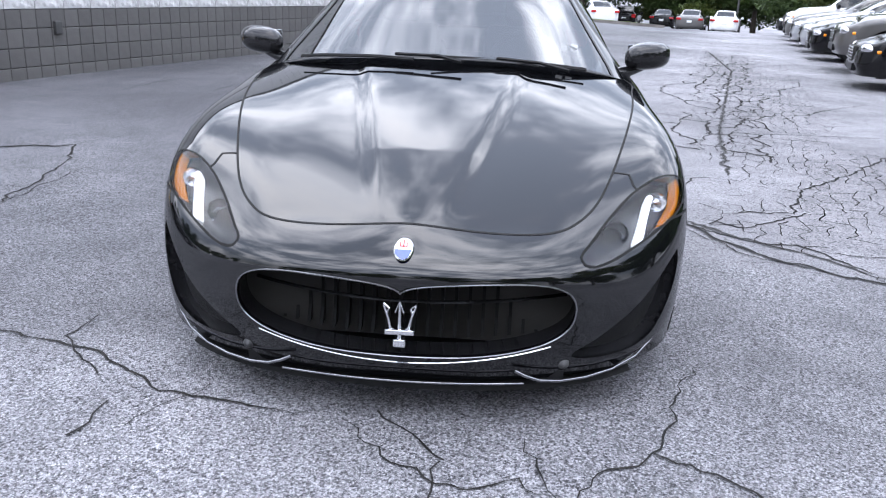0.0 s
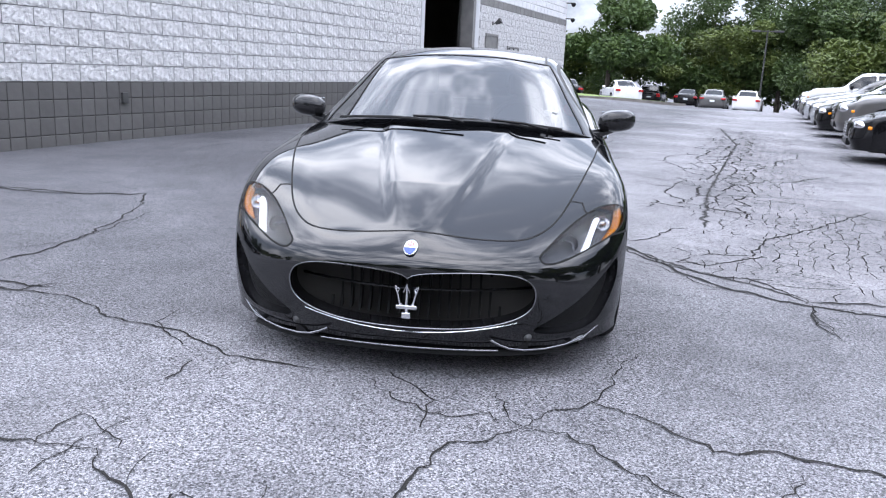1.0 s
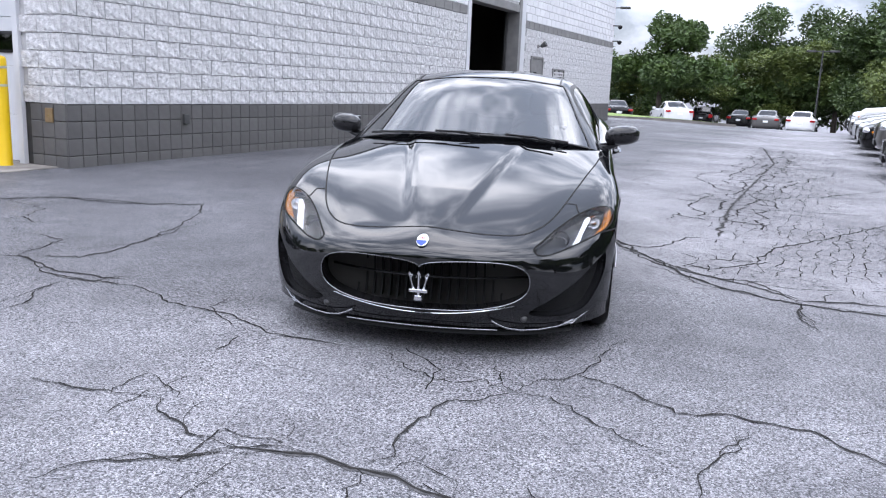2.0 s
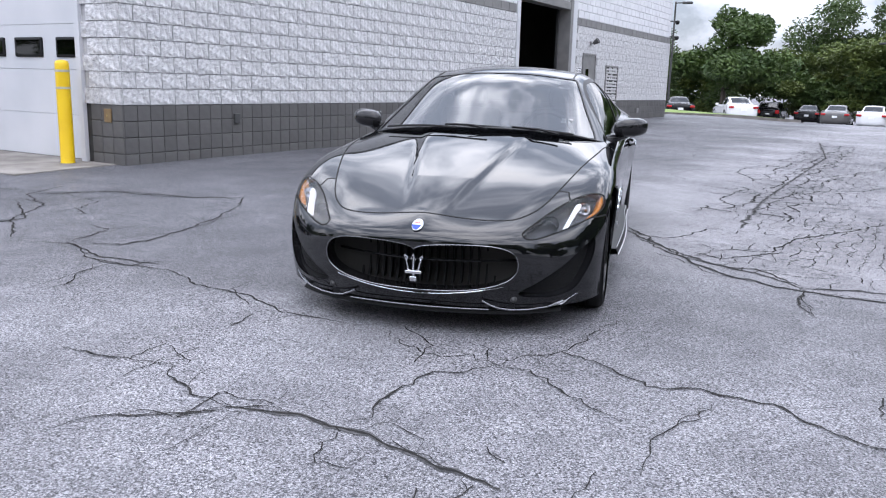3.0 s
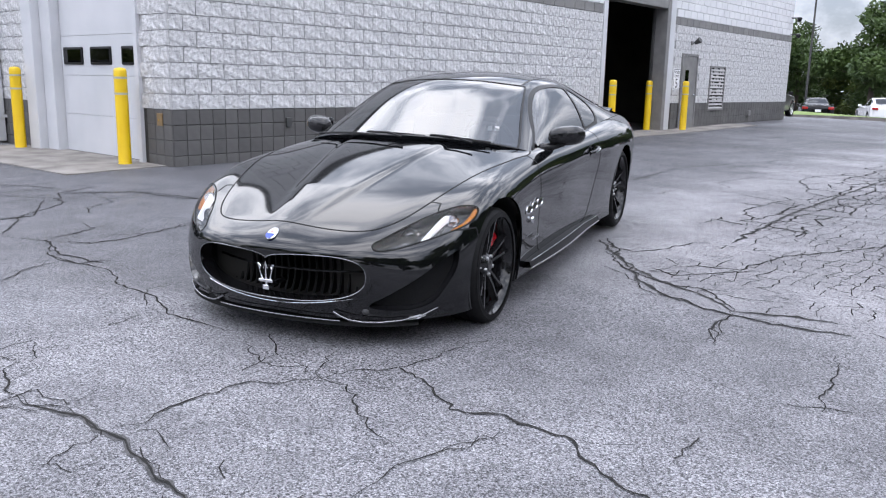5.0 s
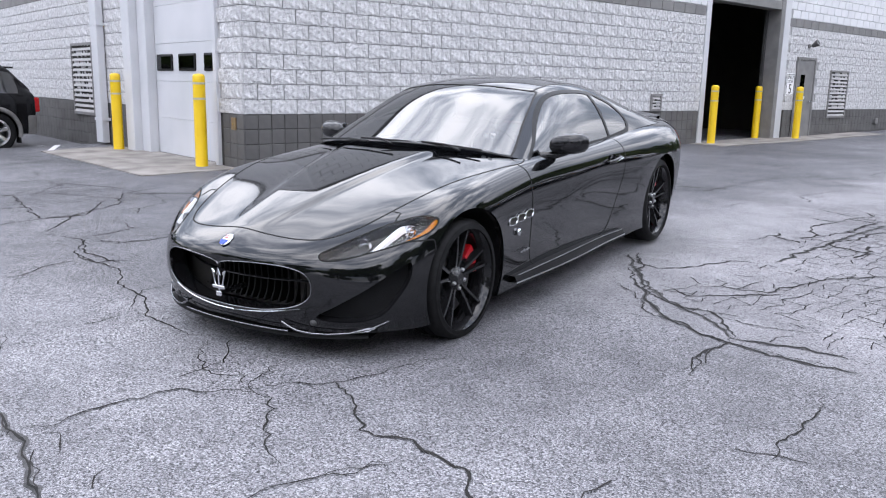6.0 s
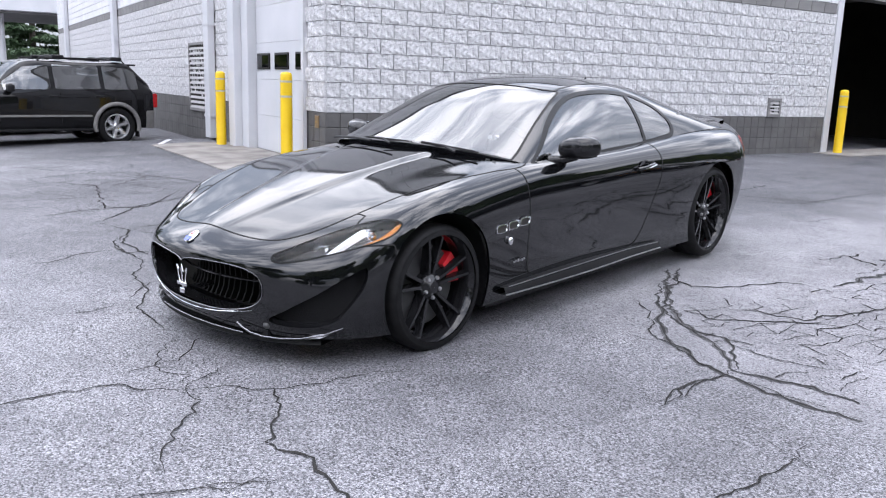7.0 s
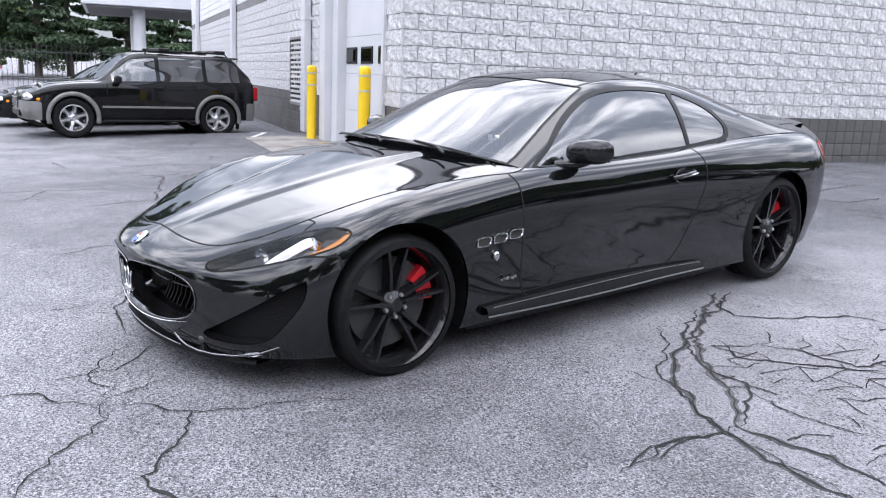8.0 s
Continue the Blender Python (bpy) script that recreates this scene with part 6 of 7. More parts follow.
    for sd in both:
        part("seat", boxes((sd * .15, 1.55, .6, sd * .6, 1.72, 1.12 if s is SEDAN else 1.3), bevel=.05), LEATHER, ob)
        for y in (0, s.base):
            wheel(ob, sd * (W - .115), y, s.tyre_r, .22, 6, rims, s.tyre_r * .66, sd, style="single")
            vs, fs = [], []
            for i in range(17):
                a = math.pi * (i / 16 * 1.2 - .1)
                for x in (W - .03, .48):
                    vs.append((sd * x, y + (s.arch_r + .01) * math.cos(a), s.tyre_r + .01 + (s.arch_r + .01) * math.sin(a)))
            vs.append((sd * .48, y, s.tyre_r))
            fs = [(2 * i, 2 * i + 1, 2 * i + 3, 2 * i + 2) for i in range(16)] + [(2 * i + 1, 34, 2 * i + 3) for i in range(16)]
            part_data("arch_liner", vs, fs, SATIN_BLACK, ob)
            if flare:
                arc = [(sd * (W + .005), y + (s.arch_r + .03) * math.cos(a), s.tyre_r + .01 + (s.arch_r + .03) * math.sin(a)) for a in np.linspace(-.25, math.pi + .25, 23)]
                part_data("arch_flare", *tube(arc, .042, 8), flare, ob, "grey plastic arch flare")
        # lamps
        zl = s.nose_z * .86
        v, f = lathe([(0.001, -.05), (.6, -.04), (.9, -.015), (1.0, .02), (.95, .06)], 20)
        part_data("headlamp", [(sd * (W * .70 + p[0] * .15), s.nose + .075 + p[2] + abs(W * .70 + p[0] * .15 - W * .55) * .3, zl + p[1] * (.075 if s is SEDAN else .085)) for p in v], f, CHROME, ob, "clear headlamp")
        part("corner_lamp", boxes((sd * W * .90, s.nose + .24, zl - .05, sd * W * .95, s.nose + .30, zl + .0), bevel=.015), AMBER, ob, "amber corner lamp")
        zt = s.tail_z * (.86 if s is SEDAN else .82)
        part("tail_lamp", boxes((sd * W * .62, s.tail - .15, zt - (.07 if s is SEDAN else .13), sd * W * .955, s.tail - .02, zt + (.07 if s is SEDAN else .15)), bevel=.03), RED_LENS, ob, "red tail lamp")
        ym, zm = (1.0, .96) if s is SEDAN else (.78, 1.08)
        bm = boxes((sd * (W - .02), ym - .06, zm - .06, sd * (W + .17), ym + .06, zm + .08), bevel=.035)
        part("mirror", bm, SATIN_BLACK if s is SUV else paint, ob)
        for yh in ((1.46, 2.30) if s is SUV else (1.75, 2.55)):
            part("door_handle", boxes((sd * (W - .01), yh, .84 if s is SEDAN else .93, sd * (W + .02), yh + .17, .87 if s is SEDAN else .965), bevel=.008), SATIN_BLACK if s is SUV else paint, ob)
        for yd in ((.60, 1.66, 2.50) if s is SUV else (.75, 1.85, 2.75)):
            part("door_gap", boxes((sd * (W - .004), yd - .004, s.low + .12, sd * (W + .0015), yd + .004, (1.02 if s is SUV else .88))), SEAM, ob)
        part("side_moulding", boxes((sd * (W - .01), .5, .56, sd * (W + .012), s.base - .48, .60), bevel=.005), bump_mat if s is SUV else paint, ob)
    gz = s.nose_z * .74
    part("grille", boxes((-.30, s.nose - .012, gz - .11, .30, s.nose + .06, gz + .11), bevel=.02), BLACK_IN, ob, "dark radiator grille")
    for k in range(5):
        part("grille_bar", boxes((-.285, s.nose - .022, gz - .085 + k * .04, .285, s.nose - .008, gz - .068 + k * .04), bevel=.003), CHROME, ob)
    part("plate", boxes((-.16, s.tail - .005, .62, .16, s.tail + .012, .76), bevel=.004), WHITE_PLASTIC, ob)
    part("lower_intake", boxes((-.45, s.nose - .012, s.low + .05, .45, s.nose + .08, s.low + .16), bevel=.01), SATIN_BLACK, ob)
    if s is SUV and big:
        for sd in both:
            rail = part_data("roof_rail", *tube([(sd * .60, 1.35, 1.57), (sd * .60, 1.42, 1.645), (sd * .60, 2.2, 1.66), (sd * .60, 2.95, 1.645), (sd * .60, 3.02, 1.56)], .016, 8), SATIN_BLACK, ob)
        for yb in (1.75, 2.85):
            part_data("cross_bar", *tube([(-.62, yb, 1.68), (0, yb, 1.70), (.62, yb, 1.68)], .018, 8), SATIN_BLACK, ob)
            for sd in both:
                part("bar_foot", boxes((sd * .54, yb - .12, 1.635, sd * .64, yb + .10, 1.71), bevel=.02), SATIN_BLACK, ob)
        part("rear_spoiler", boxes((-.58, 3.0, 1.55, .58, 3.24, 1.585), bevel=.012), paint, ob)
        part("mud_flap", boxes((.72, s.base + .42, .16, .88, s.base + .44, .42)), RUBBER, ob)
        part("running_board", boxes((.80, .5, .30, .95, 2.22, .34), bevel=.012), SATIN_BLACK, ob)
    return ob


def at(x, y, turn, tip=0.0):
    return pose(x, y, ground_z(x, y), tip, 0, turn)


vehicle(SUV, PAINT_JET, "black older off-road SUV with grey cladding and roof rack", at(-12.85, -1.36, 12.1), flare=CLADDING, big=True, glass_mat=GLASS)
vehicle(SEDAN, PAINT_JET, "black sedan with silver wheels behind the SUV", at(-15.6, -2.1, 12.1))
# the row along the lane, noses to the building: a nose at -0.88 puts the front axle behind it
row = "cars parked along the lane"
vehicle(SEDAN, PAINT_JET, "black sedan with a slatted chrome grille", at(3.85, 11.5, -90), row)
vehicle(SUV, PAINT_GREY, "dark grey SUV with a heavy grey bumper", at(3.75, 14.5, -90), row)
vehicle(SEDAN, PAINT_JET, "black sedan with bright grille bars", at(3.55, 17.5, -90), row)
vehicle(SEDAN, PAINT_SILVER, "silver sedan with clear headlamps", at(3.5, 20.5, -90), row)
vehicle(SUV, PAINT_WHITE, "white SUV with dark windows", at(6.5, 15.9, -90), row)
vehicle(SEDAN, PAINT_SILVER, "silver sedan with clear headlamps", at(3.4, 23.5, -90), row)
vehicle(SEDAN, PAINT_GREY, "dark grey sedan with dark windows", at(3.3, 26.6, -90), row)
vehicle(SUV, PAINT_WHITE, "white SUV with dark windows", at(3.3, 29.7, -90), row)
vehicle(SEDAN, PAINT_JET, "black sedan with dark windows", at(3.2, 33.0, -90), row)
# cars at the far end of the lot, seen from behind
far = "cars at the far edge of the lot"
vehicle(SEDAN, PAINT_WHITE, "white sedan with red tail lamps seen from behind", at(-0.3, 58.0, 180 - 1), far)
vehicle(SEDAN, PAINT_GREY, "dark grey sedan with dark windows", at(-2.65, 60.0, 180), far)
vehicle(SEDAN, PAINT_JET, "black sedan with dark windows", at(-5.1, 66.0, 180), far)
vehicle(SUV, PAINT_JET, "black SUV with dark windows", at(-8.2, 68.0, 180), far)
vehicle(SEDAN, PAINT_WHITE, "white coupe on the grass island edge", at(-8.6, 52.0, 205), far)
vehicle(SEDAN, PAINT_JET, "black sedan with dark windows", at(-12.2, 52.5, 200), far)
vehicle(SUV, PAINT_GREY, "dark grey van beside the building", at(-9.4, 36.5, 183), far)
vehicle(SEDAN, PAINT_WHITE, "white sedan far off", at(-57, -14.5, 60), far)
vehicle(SEDAN, PAINT_WHITE, "white sedan far off", at(-58, -10.2, 60), far)


# ---- trees, grass and distance ----
def leaf_cloud(rng, blobs, count, size, droop=0.0):
    """Many small bent leaf sprays scattered through a set of uneven blobs (centre, radii)."""
    vs, fs = [], []
    total = sum(b[1][0] * b[1][2] for b in blobs)
    for c, r in blobs:
        for _ in range(int(count * r[0] * r[2] / total)):
            d = Vector((rng.gauss(0, 1), rng.gauss(0, 1), rng.gauss(0, 1))).normalized()
            k = rng.random() ** 0.36 * (0.82 + 0.34 * noise.noise(Vector(c) + d * 1.7))
            p = Vector((c[0] + d.x * r[0] * k, c[1] + d.y * r[1] * k, c[2] + d.z * r[2] * k))
            u = (d * 0.5 + Vector((rng.uniform(-1, 1), rng.uniform(-1, 1), rng.uniform(-.6, .6) - droop))).normalized()
            w = u.orthogonal().normalized()
            w = (w * math.cos(a := rng.uniform(0, 6.28)) + u.cross(w) * math.sin(a)).normalized()
            s = size * rng.uniform(.55, 1.25)
            nrm = u.cross(w)
            o = len(vs)
            vs += [p - u * s, p + w * s * .45 + nrm * s * .18, p + u * s, p - w * s * .45 + nrm * s * .18]
            fs += [(o, o + 1, o + 2), (o, o + 2, o + 3)]
    return vs, fs


def broad_tree(seed, h, spread, leaf, count=17000, label="leafy green tree with an uneven crown"):
    rng = random.Random(seed)
    ob = thing("tree", pose(0, 0, 0), label, "tree", "trees round the lot")
    pts = [(0, 0, 0), (rng.uniform(-.1, .1), rng.uniform(-.1, .1), h * .3), (rng.uniform(-.3, .3), rng.uniform(-.3, .3), h * .75)]
    part_data("trunk", *tube(pts, .16 + h * .012, 10, r_end=.05), BARK, ob)
    blobs = []
    for k in range(11):
        a, z = rng.uniform(0, 6.28), h * rng.uniform(.16, .86)
        rr = spread * (.62 - .45 * abs(z / h - .5)) * rng.uniform(.5, 1.15)
        c = (math.cos(a) * rr, math.sin(a) * rr, z)
        blobs.append((c, (spread * rng.uniform(.24, .4), spread * rng.uniform(.24, .4), h * rng.uniform(.12, .2))))
        if k < 7:
            part_data("limb", *tube([(0, 0, z * .6), (c[0] * .5, c[1] * .5, z * .85), c], .06, 6, r_end=.015), BARK, ob)
    blobs.append(((0, 0, h * .84), (spread * .26, spread * .26, h * .16)))
    blobs.append(((0, 0, h * .5), (spread * .4, spread * .4, h * .3)))
    vs, fs = leaf_cloud(rng, blobs, count, .2)
    tagged(part_data("crown", vs, fs, leaf, ob, smooth=False), kind="stuff")
    return ob


def pine(seed, h, spread):
    rng = random.Random(seed)
    ob = thing("pine_tree", pose(0, 0, 0), "tall dark pine tree with drooping boughs", "tree", "trees round the lot")
    part_data("trunk", *tube([(0, 0, 0), (0, .1, h * .5), (0, 0, h)], .3, 10, r_end=.04), BARK, ob)
    blobs = []
    for k in range(34):
        z = h * (.12 + .86 * k / 33)
        a = k * 2.4
        rr = spread * (1.02 - z / h) * rng.uniform(.55, 1.0)
        c = (math.cos(a) * rr * .7, math.sin(a) * rr * .7, z)
        blobs.append((c, (rr * .55 + .25, rr * .55 + .25, .28 + .2 * rng.random())))
        if k % 3 == 0:
            part_data("limb", *tube([(0, 0, z + .2), c], .05, 6, r_end=.015), BARK, ob)
    vs, fs = leaf_cloud(rng, blobs, 16000, .27, .5)
    tagged(part_data("crown", vs, fs, LEAF_C, ob, smooth=False), kind="stuff")
    return ob


def plant(src, x, y, turn, k):
    m = pose(x, y, ground_z(x, y) - .05, 0, 0, turn)
    ob = copy_thing(src, m)
    ob.scale = (k, k, k)
    return ob


FIRST = [broad_tree(1, 8.5, 6.2, LEAF_A), broad_tree(2, 9.5, 7.0, LEAF_A), broad_tree(3, 7.5, 6.0, LEAF_B), broad_tree(4, 9.0, 6.6, LEAF_B), broad_tree(5, 12.5, 8.0, LEAF_A)]
for ob, (x, y) in zip(FIRST, ((-10.8, 60.5), (5.5, 68), (-2.0, 73), (10.5, 60), (-5.5, 84))):
    ob.matrix_basis = pose(x, y, ground_z(x, y) - .05)
rng = random.Random(8)
for x, y, kind, k in ((-24, 62, 0, .9), (-17, 64, 1, .82), (-13.5, 70, 2, .85), (-7.0, 75, 2, .85), (1.4, 72, 0, .95), (7.5, 68, 2, 1.1), (8.5, 54, 3, .95), (12.5, 51, 0, 1.05), (12, 46, 2, 1.1), (14, 41, 3, 1.05), (13, 36, 1, .95), (14.5, 31, 2, 1.1),
                      (14, 26, 0, 1.1), (15.5, 21.5, 3, 1.0), (15, 17, 1, 1.0), (16, 12, 2, 1.1), (17, 7, 0, 1.0), (-1.5, 85, 4, 1.0), (4.5, 82, 4, 1.05), (10.5, 74, 4, 1.0), (16, 64, 4, 1.0), (18, 52, 4, 1.0), (19, 42, 4, 1.05), (20, 31, 4, 1.0), (-30, 66, 1, .9), (-36, 70, 4, .8),
                      (22, 20, 4, 1.0), (21, 9, 1, 1.1), (18, -1, 3, 1.0), (20, -8, 0, 1.1), (19, -16, 2, 1.2), (12, -24, 1, 1.1), (3, -27, 3, 1.1), (-6, -30, 0, 1.2), (-16, -32, 2, 1.2)):
    plant(FIRST[kind], x, y, rng.uniform(0, 360), k)
P0 = pine(21, 14, 4.2)
P0.matrix_basis = pose(-64, -5.5, -.1)
for x, y, k in ((-72, 1, 1.1), (-70, 9, 1.05), (-86, -22, .8), (-67, -9, .95), (-80, -4, 1.15), (-60, 4, .9)):
    plant(P0, x, y, x * 7, k)
for x, y, kind, k in ((-80, -16, 1, .95), (-84, -27, 0, 1.0), (-78, -34, 3, .9), (-90, -9, 4, .9), (-74, -10, 2, .8), (-66, 14, 4, 1.0), (-76, -44, 1, 1.0), (-88, -31, 1, 1.05), (-82, -21, 0, .85), (-72, -17, 3, .7)):
    plant(FIRST[kind], x, y, x * 3, k)

# undergrowth below the tree line
vs, fs = leaf_cloud(random.Random(5), [((x + random.uniform(-1, 1), y, .9 + random.random() * .8), (2.2, 1.4, 1.3 + random.random() * .9)) for x, y in
                    [(-26 + 2.6 * i, 72 + 1.5 * math.sin(i)) for i in range(14)] + [(9.5 + .9 * math.sin(i), 62 - 2.6 * i) for i in range(22)]], 26000, .26)
tagged(new("undergrowth", mesh_of("undergrowth", vs, fs, LEAF_A)), "dense green shrubs below the trees", "shrubs", kind="stuff")

# grass island with a kerb
IS = [(-21, 41.5), (-8.0, 38.3), (-3.5, 38.6), (-2.6, 39.6), (-4.2, 40.6), (-9.0, 43.5), (-20, 47.5)]
isl = loop2(IS, 8)
nI = len(isl)
cI = isl.mean(0)
zi = [ground_z(*p) for p in isl]
vs = [(p[0], p[1], z - .05) for p, z in zip(isl, zi)] + [(p[0], p[1], z + .14) for p, z in zip(isl, zi)] + [(p[0] + (cI[0] - p[0]) * .03, p[1] + (cI[1] - p[1]) * .06, z + .14) for p, z in zip(isl, zi)]
fs = [(k * nI + i, k * nI + (i + 1) % nI, (k + 1) * nI + (i + 1) % nI, (k + 1) * nI + i) for k in range(2) for i in range(nI)]
tagged(new("kerb", mesh_of("kerb", vs, fs, CONCRETE)), "pale concrete kerb round a grass island", "kerb", kind="structure")
gvs = [(p[0] + (cI[0] - p[0]) * .03, p[1] + (cI[1] - p[1]) * .06, z + .15) for p, z in zip(isl, zi)] + [(cI[0], cI[1], ground_z(*cI) + .35)]
tagged(new("grass_island", mesh_of("grass_island", gvs, [(i, (i + 1) % nI, nI) for i in range(nI)], GRASS)), "green grass island in the parking lot", "grass", kind="structure")


def lamp_pole(x, y, h, two):
    ob = thing("street_lamp", pose(x, y, ground_z(x, y)), "dark lot lamp on a tall slim pole", "street lamp")
    part("base", boxes((-.25, -.25, 0, .25, .25, .5), bevel=.03), CONCRETE, ob)
    part_data("pole", *tube([(0, 0, .5), (0, 0, h)], .075, 10, r_end=.055), DARK_STEEL, ob)
    for s in ((-1, 1) if two else (1,)):
        part("arm", boxes((s * .05, -.03, h - .12, s * .55, .03, h - .05)), DARK_STEEL, ob)
        part("head", boxes((s * .45, -.17, h - .16, s * 1.1, .17, h - .02), bevel=.03), DARK_STEEL, ob)
    return ob


lamp_pole(-12.6, 52, 7.6, False)
lamp_pole(0.2, 62, 5.9, True)


def canopy():
    ob = thing("canopy", pose(-39, -1.7, 0), "white station canopy on round white columns", "canopy")
    part("fascia", boxes((-9, 0, 3.95, 0, 17, 5.35), bevel=.03), WHITE_PAINT, ob)
    part("soffit", boxes((-8.8, .2, 3.86, -.2, 16.8, 3.945)), STRIPE_GREY, ob)
    for x, y in ((-1.2, 2.6), (-1.2, 12), (-7.4, 2.6), (-7.4, 12)):
        part_data("column", *[[(p[0] + x, p[1] + y, p[2]) for p in lathe([(.3, -.2), (.3, 3.86)], 24)[0]], lathe([(.3, -.2), (.3, 3.86)], 24)[1]], WHITE_PAINT, ob)
    return ob


canopy()
fe = thing("fence", pose(-46, -9, ground_z(-46, -9), 0, 0, 97), "black iron fence with upright bars", "fence")
for z in (.5, 1.9):
    part("rail", boxes((0, -.02, z, 14, .02, z + .05)), DARK_STEEL, fe)
for k in range(57):
    part("bar", boxes((k * .25 - .012, -.012, 0, k * .25 + .012, .012, 2.35)), DARK_STEEL, fe)
up = thing("utility_pole", pose(-62, -10, -.1), "brown wooden utility pole with wires", "utility pole")
part_data("pole", *tube([(0, 0, 0), (0, 0, 11)], .15, 10, r_end=.1), BARK, up)
part("cross_arm", boxes((-1.1, -.06, 9.8, 1.1, .06, 9.95)), BARK, up)
for k, z in enumerate((3.6, 4.3, 5.1)):
    part_data("wire", *tube([(0, -.1, z), (6, -16, z - .35), (12, -32, z)], .018, 5), DARK_STEEL, up)

# white lines of parking bays beside the SUV
for k, (x0, y0, x1, y1) in enumerate(((-11.6, 2.25, -10.4, 1.75), (-12.9, 2.35, -12.0, 2.0))):
    d = Vector((x1 - x0, y1 - y0, 0)).normalized()
    q = Vector((-d.y, d.x, 0)) * .05
    vs = [(p.x, p.y, ground_z(p.x, p.y) + .004) for p in (Vector((x0, y0, 0)) + q, Vector((x0, y0, 0)) - q, Vector((x1, y1, 0)) - q, Vector((x1, y1, 0)) + q)]
    tagged(new("bay_line", mesh_of("bay_line", vs, [(0, 1, 2, 3)], WHITE_PAINT)), "worn white painted bay line on asphalt", "marking", kind="structure")


# ---- the single blocks of the walls, last ----
def rough_block(seed, w, h):
    """A split-face block: an uneven front on a low box. Local x along the wall, z up, y out."""
    rng = random.Random(seed)
    nx, nz = 5, 3
    vs, fs = [], []
    for j in range(nz + 1):
        for i in range(nx + 1):
            rim = i in (0, nx) or j in (0, nz)
            vs.append((w * i / nx + (0 if rim else rng.uniform(-0.02, 0.02)), 0.011 if rim else rng.uniform(0.007, 0.019), h * j / nz + (0 if rim else rng.uniform(-0.012, 0.012))))
    for j in range(nz):
        for i in range(nx):
            a = j * (nx + 1) + i
            q = (a, a + 1, a + nx + 2, a + nx + 1)
            fs += [(q[0], q[1], q[2]), (q[0], q[2], q[3])]
    ring = [i for i in range(nx + 1)] + [(j + 1) * (nx + 1) - 1 for j in range(1, nz + 1)] + [nz * (nx + 1) + i for i in range(nx - 1, -1, -1)] + [j * (nx + 1) for j in range(nz - 1, 0, -1)]
    o = len(vs)
    vs += [(vs[r][0], -0.014, vs[r][2]) for r in ring]
    k = len(ring)
    fs += [(ring[i], o + i, o + (i + 1) % k, ring[(i + 1) % k]) for i in range(k)]
    return vs, fs


def flat_block(w, h):
    c = 0.006
    vs = [(0, -0.012, 0), (w, -0.012, 0), (w, -0.012, h), (0, -0.012, h), (0, 0, 0), (w, 0, 0), (w, 0, h), (0, 0, h), (c, 0.006, c), (w - c, 0.006, c), (w - c, 0.006, h - c), (c, 0.006, h - c)]
    fs = [(8, 9, 10, 11)] + [(a, (a + 1) % 4, 4 + (a + 1) % 4, 4 + a) for a in range(4)] + [(4 + a, 4 + (a + 1) % 4, 8 + (a + 1) % 4, 8 + a) for a in range(4)]
    return vs, fs


J = 0.012
BW = 0.4115
KINDS = [rough_block(s, BW - J, CH - J) for s in range(14)]
HALF = [rough_block(s + 40, BW / 2 - J, CH - J) for s in range(4)]


def flip(f):
    return tuple(reversed(f))


def put(vs, m):
    return [m @ Vector(v) for v in vs]


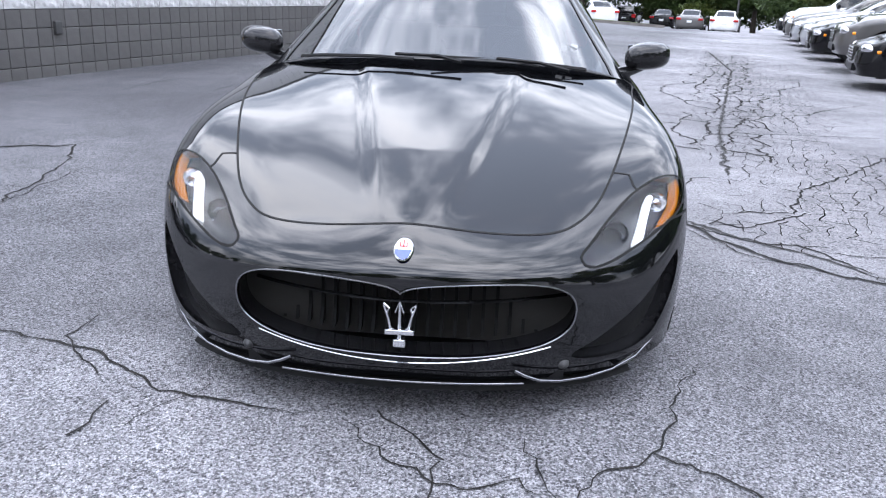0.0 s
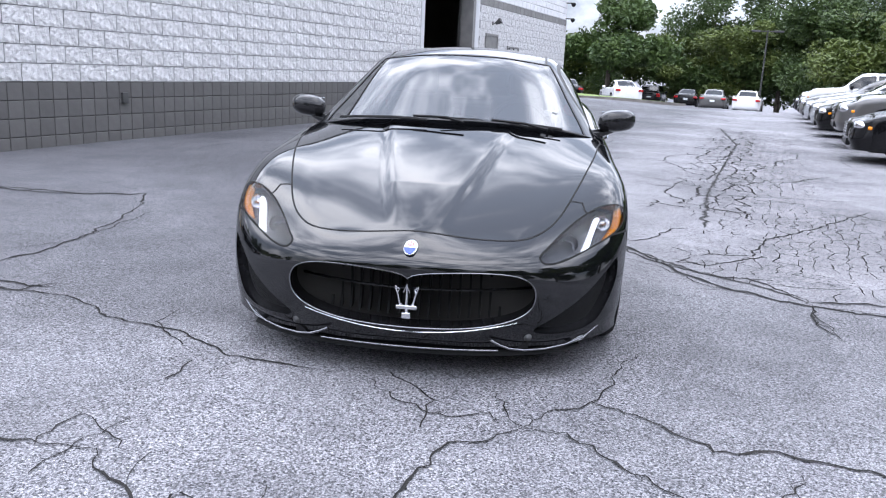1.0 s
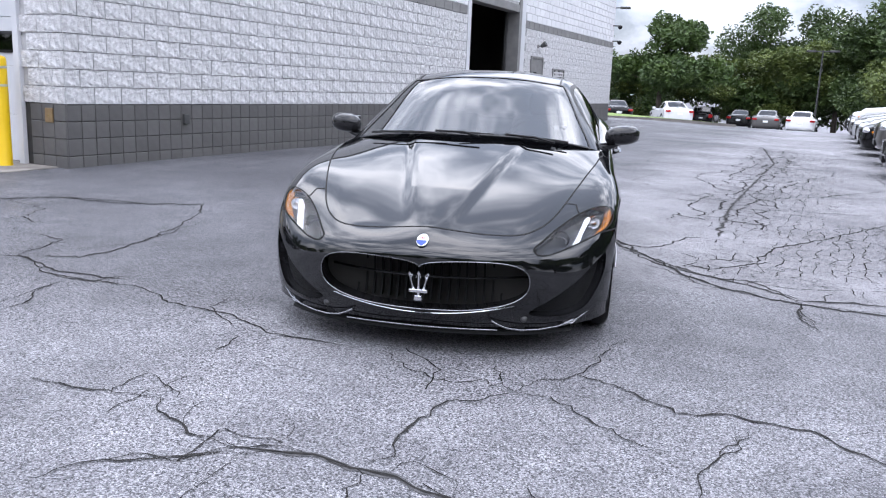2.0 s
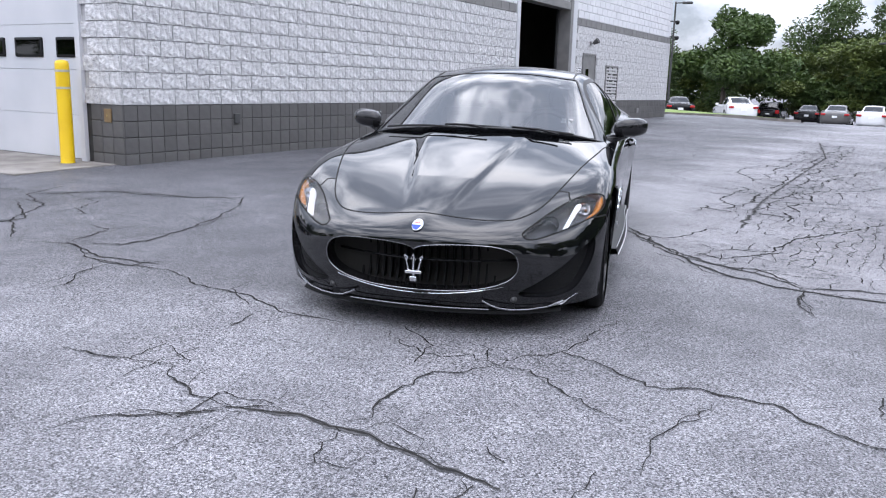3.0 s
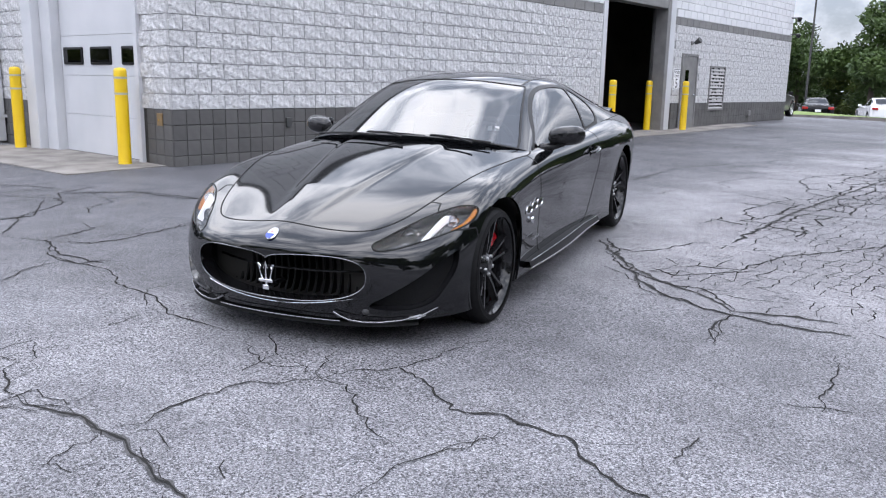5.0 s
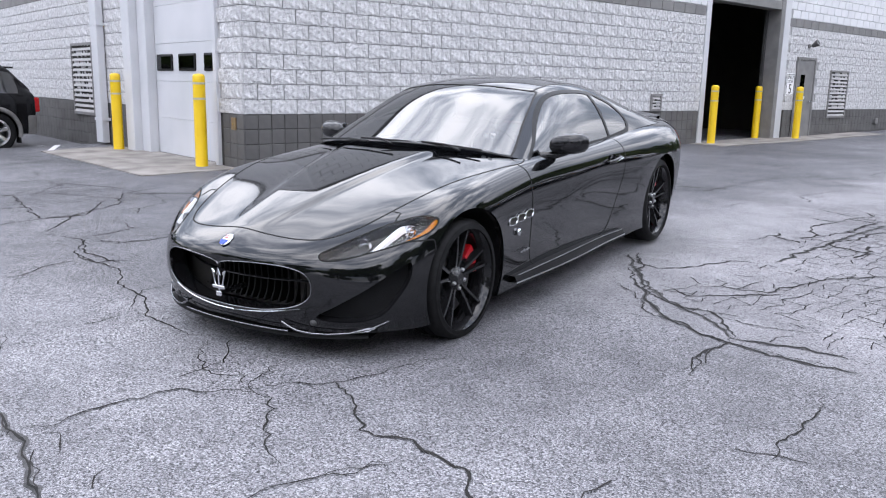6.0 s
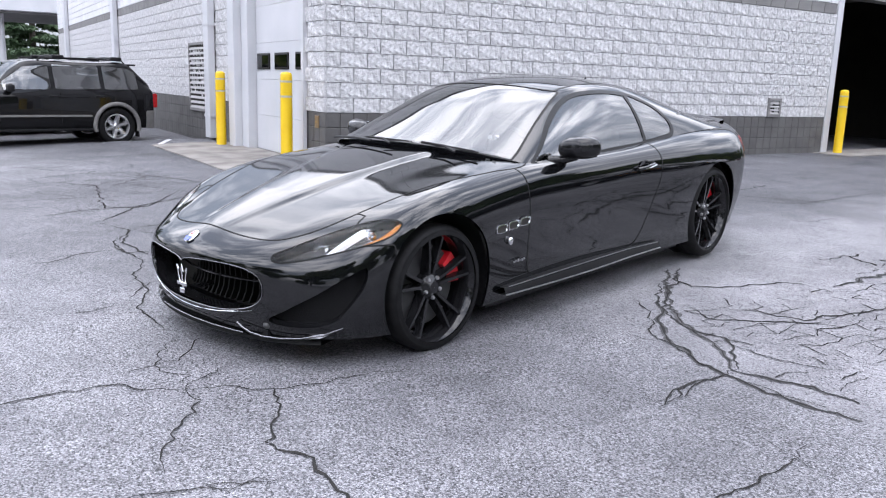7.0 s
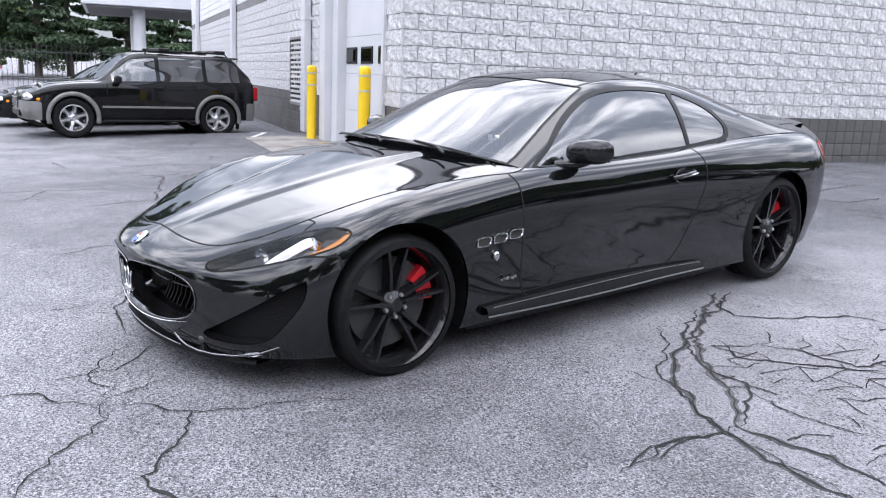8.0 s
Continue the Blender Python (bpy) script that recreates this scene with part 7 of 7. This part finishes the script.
def lay(wall_ob, base_ob, length, origin, turn, holes, near, hmax):
    """Courses of blocks on one wall. near: the stretch whose blocks are single parts; holes: openings (from, to, top)."""
    me_rough = [mesh_of("block", v, [flip(q) for q in f], SPLIT_WHITE, True) for v, f in KINDS]
    me_half = [mesh_of("block", v, [flip(q) for q in f], SPLIT_WHITE, True) for v, f in HALF]
    sq = flat_block(CH - 0.006, CH - 0.006)
    me_sq = mesh_of("tile", sq[0], [flip(q) for q in sq[1]], BLOCK_GREY)
    base_m = pose(*origin, 0, 0, turn)
    rng = random.Random(int(length * 10))
    single = [0, 0]
    rest_v, rest_f, grey_v, grey_f, smooth_v, smooth_f, strip_v, strip_f = [], [], [], [], [], [], [], []

    def join(vv, ff, vs, fs, m):
        o = len(vv)
        vv += put(vs, m)
        ff += [tuple(o + q for q in reversed(f)) for f in fs]

    rows = int((hmax - BAND) / CH)
    for r in range(rows):
        z = BAND + r * CH
        if abs(z - STR0) < CH * 0.55:
            kind = "stripe"
        else:
            kind = "rough" if z < STR0 else "smooth"
        x = -(BW / 2) * (r % 2)
        while x < length - 0.02:
            x0, x1 = max(0.0, x), min(length, x + BW)
            x += BW
            mid = (x0 + x1) / 2
            if any(a < mid < b and z + CH * 0.6 < t for a, b, t in holes) or x1 - x0 < 0.06:
                continue
            for a, b, t in holes:
                if z + CH * 0.6 < t:
                    if x0 < a < x1:
                        x1 = a
                    if x0 < b < x1:
                        x0 = b
            full = abs(x1 - x0 - BW) < 0.01
            half = abs(x1 - x0 - BW / 2) < 0.01
            m = base_m @ Matrix.Translation((x0 + J / 2, 0, z + J / 2))
            if kind == "rough":
                if (full or half) and near[0] < mid < near[1] and single[0] < 290:
                    single[0] += 1
                    ob = new("block", rng.choice(me_rough if full else me_half))
                    ob.parent, ob.matrix_basis = wall_ob, m
                else:
                    src = rng.choice(KINDS)
                    join(rest_v, rest_f, [(p[0] * (x1 - x0 - J) / (BW - J), p[1], p[2]) for p in src[0]], src[1], m)
            else:
                fb = flat_block(x1 - x0 - J, CH - J)
                if kind == "stripe":
                    join(strip_v, strip_f, *fb, m)
                else:
                    join(smooth_v, smooth_f, *fb, m)
    for r in range(-1, 4):
        z = r * CH
        i = 0
        while i * CH < length - 0.03:
            x0 = i * CH
            i += 1
            mid = x0 + CH / 2
            if any(a - 0.05 < mid < b + 0.05 for a, b, t in holes):
                continue
            m = base_m @ Matrix.Translation((x0 + 0.003, 0, z + 0.003))
            if near[0] < mid < near[1] and single[1] < 290 and r >= 0:
                single[1] += 1
                ob = new("tile", me_sq)
                ob.parent, ob.matrix_basis = base_ob, m
            else:
                join(grey_v, grey_f, *sq, m)
    for nm, v, f, mt, par in (("block_rest", rest_v, rest_f, SPLIT_WHITE, wall_ob), ("smooth_courses", smooth_v, smooth_f, SMOOTH_WHITE, wall_ob),
                              ("stripe_course", strip_v, strip_f, STRIPE_GREY, wall_ob), ("tile_rest", grey_v, grey_f, BLOCK_GREY, base_ob)):
        if v:
            tagged(part_data(nm, v, f, mt, par, smooth=nm == "block_rest"), kind="stuff")


# long wall: local x runs from the far end towards the near corner
L1 = FAR - WY
lay(wall_long, base_l, L1, (WX, FAR, 0), -90, [(FAR - BIG1 - 0.45, FAR - BIG0 + 0.16, BIGT + 0.1), (FAR - 19.56, FAR - 18.54, 2.16)], (L1 - 9.0, L1 + 1), 5.15)
# side wall: local x runs from the corner away
L2 = WX - END
lay(wall_side, base_s, L2, (WX, WY, 0), 180, [(WX - GAR1 - 0.0, WX - GAR0 + 0.3, GART + 0.1)], (-1, 7.5), 5.15)
